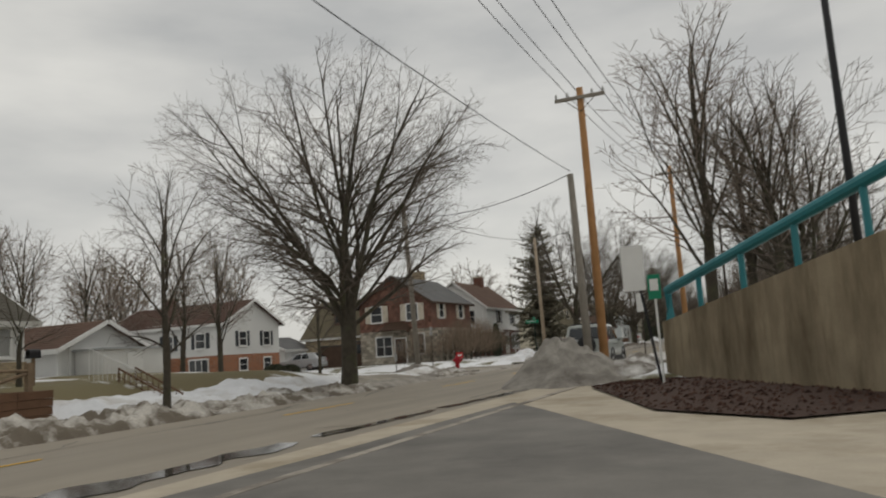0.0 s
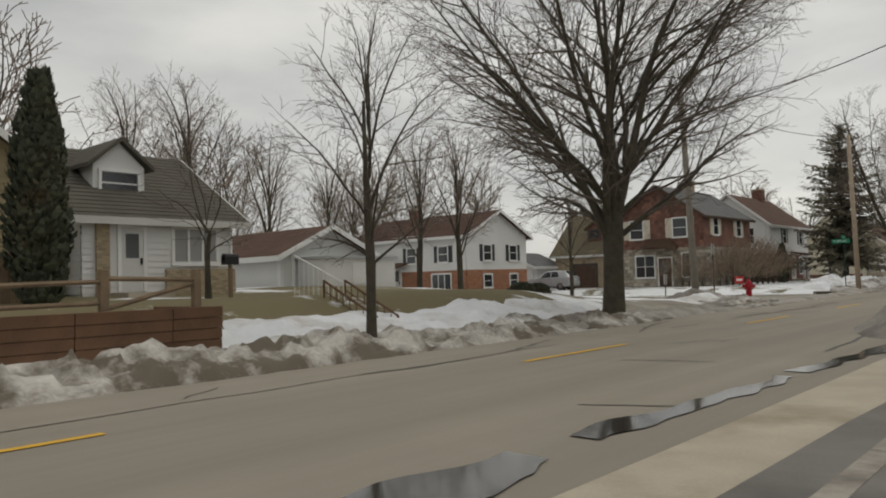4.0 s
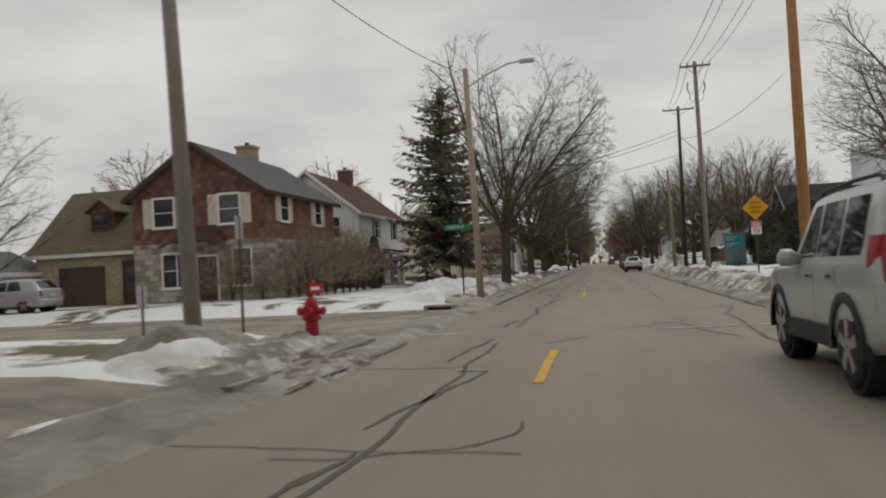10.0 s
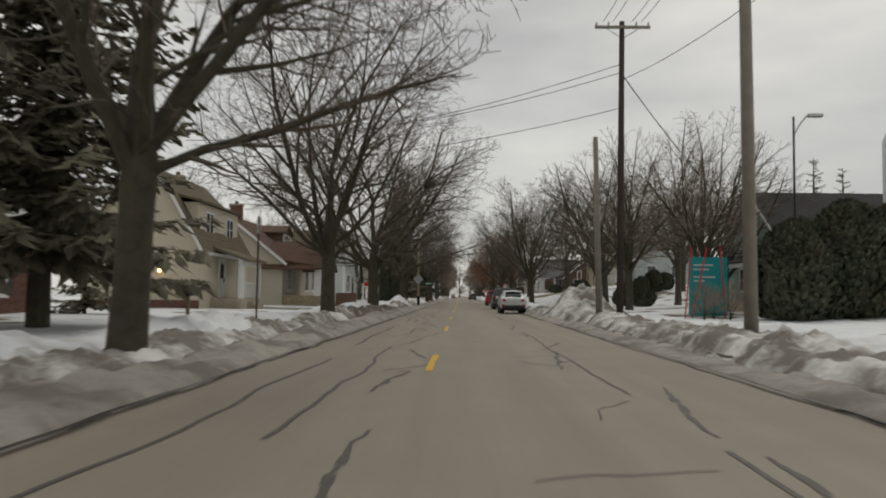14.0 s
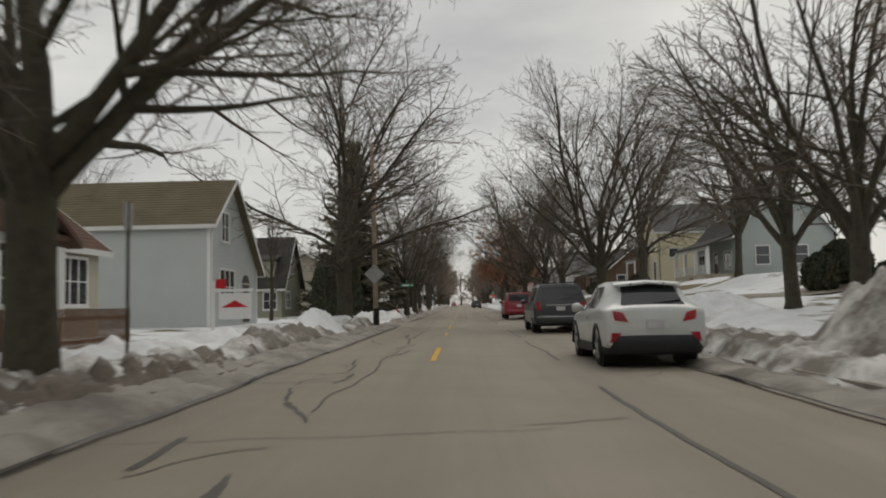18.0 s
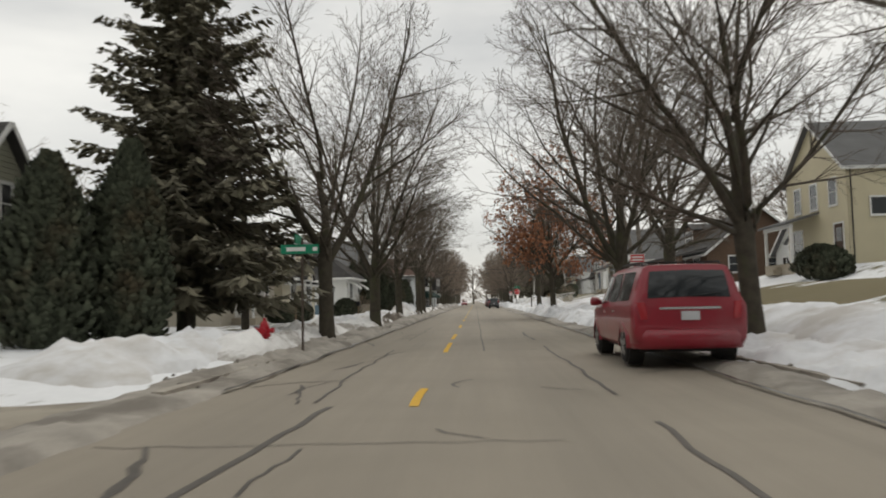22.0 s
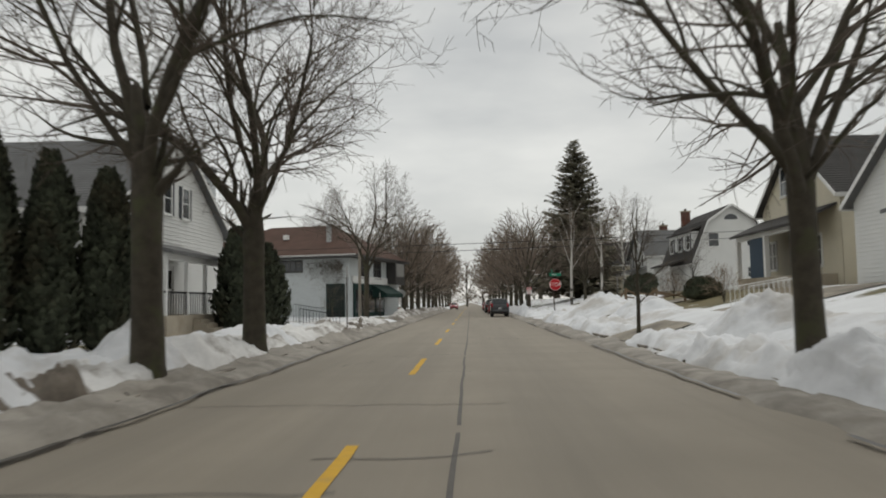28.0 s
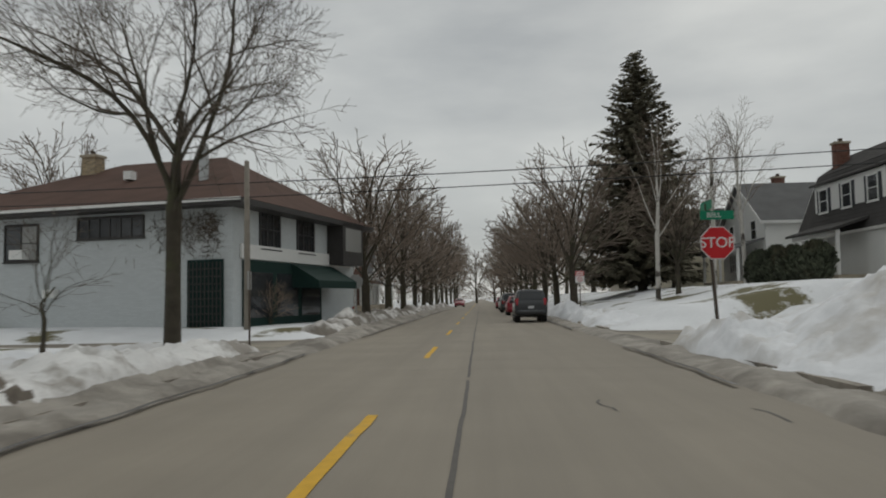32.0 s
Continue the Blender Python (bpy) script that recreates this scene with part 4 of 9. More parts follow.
    wood.tube(tp, [r0 * 1.5, r0 * 1.28, r0 * 1.08, r0 * 0.96, r0 * 0.92, r0 * 0.98, r0 * 0.55, r0 * 0.3], 12)
    for i in range(mains):
        a = ph + i * 2 * math.pi / mains + R.uniform(-0.45, 0.45)
        tilt = arch * R.uniform(0.65, 1.25)
        d = Vector((math.cos(a) * math.sin(tilt), math.sin(a) * math.sin(tilt), math.cos(tilt)))
        start = lean * (trunk_h * R.uniform(0.86, 1.12)) + Vector((d.x, d.y, 0)) * r0 * 0.25
        branch(start, d, max(1.5, reach(start, d, 30)) * R.uniform(0.92, 1.04), r0 * R.uniform(0.38, 0.54), 0)
    for i in range(limbs):
        f = (i + 0.5) / limbs
        a = i * 2.39996 + R.uniform(-0.35, 0.35)
        z = trunk_h * (0.93 + 0.07 * f) + (top - trunk_h) * f ** 1.3
        tilt = open_[1] + (open_[0] - open_[1]) * f ** 0.8 + R.uniform(-0.1, 0.1)
        d = Vector((math.cos(a) * math.sin(tilt), math.sin(a) * math.sin(tilt), math.cos(tilt)))
        start = lean * z
        ln = max(1.0 if height > 5 else 0.3, reach(start, d, 30)) * R.uniform(0.93, 1.06)
        branch(start, d, ln, r0 * R.uniform(0.22, 0.38), 1)
    return wood, fine, tips


PROTO = {}


def tree_proto(key, leaf=None, bark='bark', twig='twig', cut=0.0, **kw):
    wood, fine, tips = grow_tree(**kw)
    PROTO[key] = [wood.data("trunk", bark, True), fine.data("crown", twig)]
    if leaf:
        R = random.Random(5)
        lm = Mesh()
        for p in tips:
            if noise.noise(p * 0.55) + (0.25 if p.z < kw["height"] * 0.8 else -0.05) > cut and R.random() < leaf:
                for _ in range(6):
                    c = p + Vector((R.gauss(0, 0.16), R.gauss(0, 0.16), R.gauss(0, 0.14)))
                    u = Vector((R.gauss(0, 1), R.gauss(0, 1), R.gauss(0, 1))).normalized() * R.uniform(0.09, 0.16)
                    v = u.cross(Vector((R.gauss(0, 1), R.gauss(0, 1), R.gauss(0, 1)))).normalized() * 0.06
                    lm.add([c - u, c + v, c + u, c - v + Vector((0, 0, 0.03))], ((0, 1, 2, 3),))
        PROTO[key].append(lm.data("leaves", 'leaf'))


tree_proto("maple", seed=5, height=14.2, trunk_h=2.5, crown_r=6.9, r0=0.33, limbs=12, low=1.9, dens=0.85, mains=6, arch=0.42, open_=(0.15, 1.2))
tree_proto("street_a", thick=1.35, seed=3, height=14.4, trunk_h=2.5, crown_r=6.4, r0=0.29, limbs=7, low=2.4, open_=(0.2, 1.2), dens=0.92, mains=6, arch=0.55)
tree_proto("street_b", thick=1.35, seed=8, height=13.8, trunk_h=2.8, crown_r=6.0, r0=0.27, limbs=7, low=2.6, open_=(0.2, 1.2), dens=0.95, mains=5, arch=0.5)
tree_proto("street_c", thick=1.35, seed=14, height=14.8, trunk_h=2.4, crown_r=6.8, r0=0.31, limbs=7, low=2.3, open_=(0.2, 1.25), dens=0.92, mains=6, arch=0.6)
tree_proto("spread", thick=1.35, seed=19, height=13.8, trunk_h=2.6, crown_r=8.6, r0=0.36, limbs=7, low=2.2, open_=(0.4, 1.4), dens=0.9, mains=7, arch=0.95)
tree_proto("slim", seed=21, height=9.0, trunk_h=2.1, crown_r=2.7, r0=0.14, limbs=12, low=1.9, open_=(0.1, 1.05), leader=0.6, dens=1.0, bend=1.2)
tree_proto("open", thick=1.05, seed=33, height=11.5, trunk_h=2.7, crown_r=4.9, r0=0.25, limbs=4, low=2.8, open_=(0.4, 1.15), bend=1.4, dens=1.15, leader=0.2, mains=6, arch=0.48)
tree_proto("store", thick=1.15, seed=37, height=9.9, trunk_h=3.0, crown_r=4.5, r0=0.2, limbs=5, low=3.0, open_=(0.3, 1.15), bend=1.3, dens=1.2, mains=5, arch=0.6)
tree_proto("small", seed=40, height=3.6, trunk_h=0.9, crown_r=1.7, r0=0.06, limbs=7, low=0.8, levels=3, dens=1.2, bend=1.5)
tree_proto("far_a", seed=51, height=15.0, trunk_h=3.0, crown_r=5.4, r0=0.28, limbs=6, mains=6, arch=0.5, low=1.6, levels=3, thick=2.3, dens=0.8, twig='redtwig', open_=(0.08, 1.0))
tree_proto("far_b", seed=57, height=14.0, trunk_h=2.5, crown_r=5.8, r0=0.28, limbs=6, mains=6, arch=0.55, low=1.4, levels=3, thick=2.3, dens=0.8, open_=(0.1, 1.1))
tree_proto("dist_a", seed=81, height=15.0, trunk_h=2.5, crown_r=5.6, r0=0.28, limbs=12, low=1.0, levels=3, thick=5.8, dens=0.62, twig='redtwig', open_=(0.08, 1.1))
tree_proto("dist_b", seed=87, height=14.0, trunk_h=2.5, crown_r=5.8, r0=0.28, limbs=12, low=1.0, levels=3, thick=5.8, dens=0.62, twig='redtwig', open_=(0.1, 1.1))
tree_proto("veil_a", seed=91, height=15.0, trunk_h=2.2, crown_r=5.6, r0=0.3, limbs=11, low=0.8, levels=3, thick=9.0, dens=0.5, twig='redtwig', open_=(0.08, 1.05))
tree_proto("veil_b", seed=94, height=14.4, trunk_h=2.2, crown_r=5.4, r0=0.3, limbs=11, low=0.8, levels=3, thick=9.0, dens=0.5, twig='redtwig', open_=(0.08, 1.0))
tree_proto("tall", seed=52, height=12.0, trunk_h=2.6, crown_r=3.0, r0=0.20, limbs=12, low=1.8, levels=4, thick=1.6, dens=0.75, open_=(0.05, 0.6), leader=0.55, twig='redtwig')
tree_proto("oak", seed=63, height=11.8, trunk_h=2.4, crown_r=4.9, r0=0.22, limbs=5, low=2.0, levels=3, dens=1.1, thick=1.5, leaf=1.0, cut=0.03, bend=1.3, mains=6, arch=0.7)
tree_proto("upright", thick=1.05, seed=66, height=12.0, trunk_h=3.2, crown_r=4.9, r0=0.23, limbs=6, low=2.6, dens=0.85, bend=1.4, mains=5, arch=0.55, open_=(0.4, 1.2), leader=0.3)
tree_proto("birch", seed=71, height=11.0, trunk_h=3.6, crown_r=2.3, r0=0.15, limbs=8, low=3.0, levels=3, thick=1.6, bark='birch', twig='redtwig', open_=(0.1, 0.7), leader=0.6)
tree_proto("leaner", seed=72, height=14.5, trunk_h=4.2, crown_r=4.0, r0=0.16, limbs=8, low=3.6, levels=3, thick=1.6, bark='palebark', open_=(0.1, 0.8), leader=0.5, dens=0.9)
tree_proto("bush", seed=77, height=1.9, trunk_h=0.10, crown_r=1.15, r0=0.03, limbs=20, low=-0.5, levels=3, dens=1.0, thick=1.4, twig='shrubtwig', open_=(0.1, 0.9), leader=0.05)


def place_tree(key, x, y, s=1.0, sz=None, label="", name="tree", group="", z=None, turn=None, cat="tree"):
    R = random.Random(int(x * 31 + y * 17))
    z = ground_z(x, y) - 0.02 if z is None else z
    t = thing(name, (x, y, z), label, cat, group, turn=R.uniform(0, 360) if turn is None else turn)
    for nm, me in zip(("trunk", "crown", "leaves"), PROTO[key]):
        o = new(nm, me)
        o.parent = t
        o.scale = (s, s, sz or s)
    return t


ST = "bare street tree with grey bark standing on the snowy verge"
place_tree("maple", -4.15, -4.85, 1.0, 1.0, "large bare maple with a broad crown beside the kerb", turn=20)
place_tree("slim", -4.2, -15.0, 0.78, 0.82, "slender bare tree beside the garden steps", turn=60)
for key, x, y, s in (("street_b", -4.7, 38.8, 1.08), ("street_a", -4.95, 58.2, 1.05), ("street_b", -4.15, 133.0, 0.95),
                     ("street_a", -4.35, 146.8, 1.0), ("street_b", -4.75, 163.4, 0.95)):
    place_tree(key, x, y, s, None, ST, group="street trees")
place_tree("spread", -5.3, 77.5, 1.0, 1.05, "large bare street tree whose limbs reach over the street", group="street trees", turn=150)
place_tree("street_c", -5.5, 106.8, 1.38, 1.15, "large bare street tree with a wide crown beside the corner", group="street trees")
place_tree("open", -4.3, 177.0, 1.1, 1.15, "bare street tree with open branching on the verge", turn=80)
place_tree("open", -4.45, 183.9, 1.2, 1.12, "bare street tree forking low on the verge", turn=200)
place_tree("far_a", 12.4, 239.0, 0.52, 0.55, "bare brown tree in front of the big spruce", group="yard trees")
place_tree("store", -5.35, 211.7, 0.86, 1.04, "bare street tree in front of the white brick store", turn=140)
place_tree("slim", -12.6, 119.6, 0.95, 0.95, "thin dark-trunked bare tree on the corner lawn")
for y in (241, 252, 263, 275, 287, 300, 315, 332, 350, 372, 395, 420):
    kind = ("dist" if y < 280 else "veil") + ("_a" if y % 2 else "_b")
    place_tree(kind, -5.6, y, 0.95, 0.76 + 0.0032 * (y - 240), ST, group="street trees")
for key, x, y, s in (("street_a", 7.9, 106.2, 0.98), ("street_b", 13.5, 27.0, 0.85), ("street_c", 13.9, 122.6, 1.1), ("street_b", 7.25, 125.6, 0.9), ("street_a", 6.75, 138.5, 1.0), ("street_c", 11.6, 150.2, 1.1)):
    place_tree(key, x, y, s, None, ST, group="street trees")
place_tree("oak", 6.6, 164.1, 1.02, 1.1, "oak still holding rust-brown dry leaves beside the kerb", turn=30)
place_tree("upright", 6.6, 176.6, 1.0, None, "bare upright street tree on the snowy bank", turn=300)
place_tree("slim", 6.9, 190.5, 0.5, 0.55, "young bare tree staked in the snow")
for x, y, lean_over, turn in ((12.7, 163.0, -0.16, 0), (13.5, 165.4, -0.05, 0)):
    t = place_tree("leaner", x, y, 1.05, 1.1, "pale-barked leaning tree on the raised lawn", group="pale trees", turn=turn)
    t.rotation_euler[1] = lean_over
place_tree("birch", 10.8, 237.0, 0.85, 0.95, "white birch clump in front of the big spruce", group="birches", turn=0)
place_tree("birch", 13.5, 236.0, 0.8, 0.85, "white birch clump in front of the big spruce", group="birches", turn=120)
place_tree("birch", 16.5, 240.0, 0.85, 1.0, "white birch clump in front of the big spruce", group="birches", turn=220)
for y in (246, 257, 268, 281, 296, 312, 330, 350, 372, 395, 420):
    kind = ("dist" if y < 280 else "veil") + ("_b" if y % 2 else "_a")
    place_tree(kind, 7.4, y, 0.95, 0.76 + 0.0032 * (y - 240), ST, group="street trees")
# yards and distance
for i, x in enumerate((-34, -24, -15, -7, 0, 6, 13, 22, 33)):
    place_tree("veil_a" if i % 2 else "veil_b", x, 440 + 6 * (i % 3), 1.3, 1.25, "bare tree closing the far end of the street", group="far trees")
for i in range(15):
    place_tree("veil_b" if i % 2 else "veil_a", -42 + 6 * i, 428 + 5 * (i % 3), 1.0, 0.36, "low bare growth closing the far end of the street", name="thicket_tree", group="far growth")
BT = "bare tree standing behind the houses"
for i, y in enumerate((292, 306, 322, 340, 360, 384, 408, 430)):
    for x in (-13.5 - 2 * (i % 3), 15.5 + 2 * (i % 2)):
        place_tree("veil_a" if i % 2 else "veil_b", x, y, 1.0, 1.05, BT, group="yard trees")
for key, x, y, s in (("tall", -17.2, 3.4, 0.78), ("tall", -18.2, 1.4, 0.76), ("slim", -16.8, 13.2, 0.85), ("tall", -27, -6, 0.95), ("dist_b", -31, -14, 1.0), ("tall", -26, -9.5, 0.85), ("tall", -38, 0, 1.0), ("tall", -30, 6, 0.85), ("tall", -33, 3, 0.95), ("tall", -35, 12, 0.85), ("dist_b", -44, 22, 0.95),
                     ("dist_a", -48, 10, 1.0), ("dist_a", -40, 34, 0.85), ("dist_b", -52, 32, 1.0), ("dist_a", -34, 48, 0.8), ("dist_b", -33, 66, 0.9), ("dist_a", -30, 80, 1.0), ("far_b", -27, 98, 1.0), ("far_a", -22, 113, 0.75), ("dist_b", -32, 130, 0.9),
                     ("far_a", -28, 150, 0.9), ("dist_b", -30, 170, 0.9), ("far_a", -26, 192, 0.85), ("dist_b", -34, 214, 0.9), ("dist_a", -26, 243, 0.85), ("dist_b", -33, 236, 0.95), ("dist_a", -14, 262, 0.85), ("dist_b", -16, 280, 0.85)):
    place_tree(key, x, y, s, None, BT, group="yard trees")
for key, x, y, s in (("far_a", 13, 66, 0.72), ("far_b", 16, 72, 0.82), ("far_a", 12, 79, 0.85), ("far_b", 11.5, 88, 0.95), ("far_a", 19, 92, 1.0), ("far_b", 14, 98, 1.05), ("far_b", 24, 108, 1.1), ("far_a", 22, 126, 1.0), ("dist_b", 36, 140, 1.05), ("dist_a", 36, 160, 1.1),
                     ("dist_b", 30, 176, 0.9), ("dist_a", 31, 192, 0.9), ("dist_b", 36, 212, 0.85), ("dist_a", 40, 228, 0.9), ("dist_b", 38, 246, 0.9), ("dist_a", 18, 262, 0.85), ("dist_b", 20, 282, 0.85), ("far_b", 17, 28, 0.75), ("far_a", 24, 38, 0.8), ("far_b", 14.5, 8, 0.7),
                     ("tall", 9.6, 0.5, 1.25), ("tall", 11.3, 1.5, 0.98), ("far_b", 13.2, 0.5, 0.82), ("tall", 12.4, -1.0, 0.9)):
    place_tree(key, x, y, s, None, BT, group="yard trees")
for x, y, s in ((-8.9, -15.9, 1.2), (9.8, 209.0, 0.6), (-7.2, 210.0, 0.8), (13.0, 205.0, 1.0), (19.5, 227.0, 0.9)):
    place_tree("small", x, y, s, None, "small bare ornamental tree on the lawn", name="small_tree", group="small trees")
thicket = [(-13.5 + 0.7 * (i % 2), 27.6 + 0.62 * i, 0.95 + 0.16 * (i % 4)) for i in range(19)] + [(-14.4 - 0.75 * i, 26.7 - 0.5 * (i % 2), 0.85 + 0.14 * (i % 3)) for i in range(4)] + [(-13.3, 41.0, 1.0), (-13.5, 42.2, 1.1), (-13.9, 43.6, 1.0)]
for x, y, s in thicket:
    place_tree("bush", x, y, s, s * 1.25, "leafless brown shrub against the house wall", name="shrub", group="leafless shrubs", cat="shrub")
for x, y, size, seed in ((-12.3, 211.0, 1.0, 4), (-14.6, 212.2, 0.85, 9)):
    R = random.Random(seed)
    t = thing("weeping_tree", (x, y, ground_z(x, y) - 0.03), "small weeping tree with a hanging crown of brown twigs", "tree", group="weeping trees")
    wood, hang = Mesh(), Mesh()
    wood.tube([(0, 0, -0.1), (0.04, 0, 0.7 * size), (-0.05, 0.03, 1.25 * size)], [0.10, 0.075, 0.06], 8)
    for i in range(9):
        a = i * 0.698 + R.uniform(-0.2, 0.2)
        r = R.uniform(0.6, 1.1) * size
        wood.tube([(-0.03, 0, 1.15 * size), (0.5 * r * math.cos(a), 0.5 * r * math.sin(a), 1.85 * size), (r * math.cos(a), r * math.sin(a), 2.15 * size)], [0.045, 0.03, 0.012], 5)
    for i in range(620):
        a, r = R.uniform(0, 6.283), R.uniform(0.25, 1.45) * size
        top = (2.45 - 0.22 * r * r) * size * R.uniform(0.9, 1.03)
        c, d = math.cos(a), math.sin(a)
        pts = [(0.5 * r * c, 0.5 * r * d, top - 0.1), (r * c, r * d, top)]
        for k in range(3):
            pts.append((pts[-1][0] + 0.09 * c + R.gauss(0, 0.05), pts[-1][1] + 0.09 * d + R.gauss(0, 0.05), pts[-1][2] - R.uniform(0.2, 0.46) * size))
        hang.tube(pts, [0.012, 0.011, 0.009, 0.007, 0.004], 3, cap=False)
    part("trunk", wood, 'bark', t)
    part("crown", hang, 'shrubtwig', t)
for x, y, s in ((10.2, 57.4, 0.8), (11.5, 58.2, 0.8), (11.6, 60.5, 0.75), (-7.8, 228.0, 0.95), (-7.6, 242.0, 1.3), (11.8, 196.5, 0.8), (17.5, 222, 0.9), (12.5, 207, 0.8), (-9.6, 176.0, 0.9)):
    place_tree("bush", x, y, s, None, "leafless brown shrub in the snow", name="shrub", group="leafless shrubs", cat="shrub")


def conifer(seed, height, radius, base_z=0.6, dense=1.0, droop=0.25, ragged=0.25, spray=1.25, power=0.8):
    R = random.Random(seed)
    trunk, crown = Mesh(), Mesh()
    trunk.tube([(0, 0, -0.2), (0, 0, height * 0.5), (0, 0, height * 0.98)], [height * 0.02, height * 0.013, 0.02], 8)
    z = base_z
    while z < height * 0.97:
        f = 1 - (z - base_z) / (height - base_z)
        n = int((5 + 5 * f) * dense)
        for i in range(n):
            a = R.uniform(0, 2 * math.pi)
            ln = radius * (f ** power) * R.uniform(1 - ragged * 1.6, 1.05) + 0.18
            d = Vector((math.cos(a), math.sin(a), -droop * R.uniform(0.3, 1.3) * f + 0.25 * (1 - f)))
            p0 = Vector((0, 0, z + R.uniform(-0.2, 0.2)))
            p1 = p0 + d * ln * 0.6
            p2 = p0 + d * ln + Vector((0, 0, 0.12 * ln))
            crown.tube([p0, p1, p2], [0.03, 0.02, 0.006], 3, cap=False)
            k = max(4, int(ln * 9 * dense))
            for j in range(k):
                t = (j + R.random()) / k
                c = p0.lerp(p1, t / 0.6) if t < 0.6 else p1.lerp(p2, (t - 0.6) / 0.4)
                side = Vector((-d.y, d.x, 0)).normalized() * R.choice((-1, 1))
                tip = c + (side * R.uniform(0.25, 0.75) + d * R.uniform(0.3, 0.8) + Vector((0, 0, R.uniform(-0.55, 0.15)))) * (0.22 + 0.30 * ln * (1 - 0.6 * t)) * 0.75
                w = (tip - c).cross(Vector((0, 0, 1))).normalized() * R.uniform(0.05, 0.10) * spray
                up = Vector((0, 0, R.uniform(0.03, 0.07)))
                mid = c.lerp(tip, 0.45)
                crown.add([c + up, mid + w - up, tip, mid - w - up], ((0, 1, 2), (0, 2, 3)))
        z += 0.30 / dense * (0.7 + 0.5 * f)
    return trunk, crown


def place_conifer(seed, x, y, height, radius, label, name="spruce_tree", base_z=0.6, dense=1.0, droop=0.25, ragged=0.25, mat='needle', cat="tree", spray=1.25, power=0.8):
    tr, cr = conifer(seed, height, radius, base_z, dense, droop, ragged, spray, power)
    t = thing(name, (x, y, ground_z(x, y)), label, cat)
    part("trunk", tr, 'bark', t)
    part("crown", cr, mat, t)
    return t


place_conifer(1, -9.4, 44.6, 13.6, 4.4, "tall ragged spruce with drooping boughs beside the white house", base_z=1.9, ragged=0.5, spray=1.7, dense=1.15, power=0.6)
place_conifer(2, -8.7, 132.4, 15.6, 4.6, "tall dark spruce towering on the corner lot", base_z=1.5, ragged=0.46, spray=1.8, dense=1.3, power=0.62)
place_conifer(3, -8.6, 138.5, 8.5, 2.4, "thin half-bare spruce behind the street sign", base_z=1.4, dense=0.7, ragged=0.5)
place_conifer(4, 14.2, 257.0, 19.8, 6.3, "very tall dark spruce rising over the far houses", base_z=1.5, ragged=0.25, dense=1.15, spray=2.6)
place_conifer(5, -13.0, 54.0, 3.6, 1.3, "small dark spruce under the tall one", base_z=0.3)
place_conifer(6, 31.0, 93.0, 13.0, 2.6, "distant pointed spruce over the roofs", dense=0.6)
place_conifer(7, 35.0, 96.0, 12.5, 2.6, "distant pointed spruce over the roofs", dense=0.6)



def column_evergreen(seed, x, y, height, radius, label, pointed=1.0, name="arborvitae", tops=1):
    """Upright sprays packed round a column that narrows upwards."""
    R = random.Random(seed)
    t = thing(name, (x, y, ground_z(x, y) - 0.03), label, "evergreen shrub")
    tr, cr = Mesh(), Mesh()
    tr.tube([(0, 0, -0.1), (0, 0, height * 0.7)], [0.09, 0.03], 6)
    n = int(900 * height * radius + 900)
    for i in range(n):
        z = height * R.random() ** 0.85
        f = z / height
        prof = radius * min(1.0, 0.72 + f * 1.4) * max(0.02, 1 - f ** (1.6 * pointed + 0.6)) ** 0.75
        a = R.uniform(0, 2 * math.pi)
        lob = 1 + 0.20 * math.sin(3 * a + seed) + 0.30 * soft_noise(math.cos(a) * 2, z * 1.2, 1, seed)
        r = prof * lob * R.uniform(0.72, 1.04)
        c = Vector((r * math.cos(a), r * math.sin(a), z))
        d = Vector((math.cos(a) * 0.5, math.sin(a) * 0.5, 1.0)).normalized()
        s = Vector((-math.sin(a), math.cos(a), 0)).lerp(Vector((R.gauss(0, 1), R.gauss(0, 1), 0)), 0.3).normalized()
        L = R.uniform(0.16, 0.34)
        tip = c + d * L + Vector((R.gauss(0, 0.05), R.gauss(0, 0.05), 0))
        m2 = c.lerp(tip, 0.5) + Vector((math.cos(a), math.sin(a), 0)) * 0.04
        cr.add([c - s * 0.05, c + s * 0.05, m2 + s * 0.09, tip, m2 - s * 0.09], ((0, 1, 2, 4), (2, 3, 4)))
    core = Mesh()
    prev = []
    for k in range(9):
        f = k / 8
        rr = radius * min(1.0, 0.72 + f * 1.4) * max(0.02, 1 - f ** (1.6 * pointed + 0.6)) ** 0.75 * 0.72
        prev.append((f * height * 0.96, rr))
    core.tube([(0, 0, z) for z, _ in prev], [max(0.01, r) for _, r in prev], 12)
    part("trunk", tr, 'bark', t)
    part("inner_foliage", core, 'arbor', t)
    part("crown", cr, 'arbor', t)
    return t


column_evergreen(1, -10.2, -19.2, 5.0, 0.52, "tall narrow arborvitae at the bungalow corner", 1.2)
column_evergreen(2, -10.1, 126.7, 4.9, 1.15, "broad dark arborvitae on the corner", 0.9)
column_evergreen(3, -8.5, 127.9, 5.4, 1.1, "broad dark arborvitae on the corner", 0.9)
column_evergreen(5, -13.2, 40.5, 3.1, 0.34, "narrow arborvitae beside the white house", 1.2)
for i, (x, y, h, r) in enumerate(((-10.8, 180.0, 4.9, 0.65), (-10.0, 181.2, 5.3, 0.7), (-9.1, 182.4, 4.8, 0.65), (-8.2, 183.5, 4.5, 0.7), (-7.3, 195.6, 3.5, 0.75), (-8.4, 195.2, 4.2, 0.8), (-7.9, 194.4, 3.9, 0.75))):
    column_evergreen(10 + i, x, y, h, r, "dark arborvitae in a row beside the porch", 1.1)
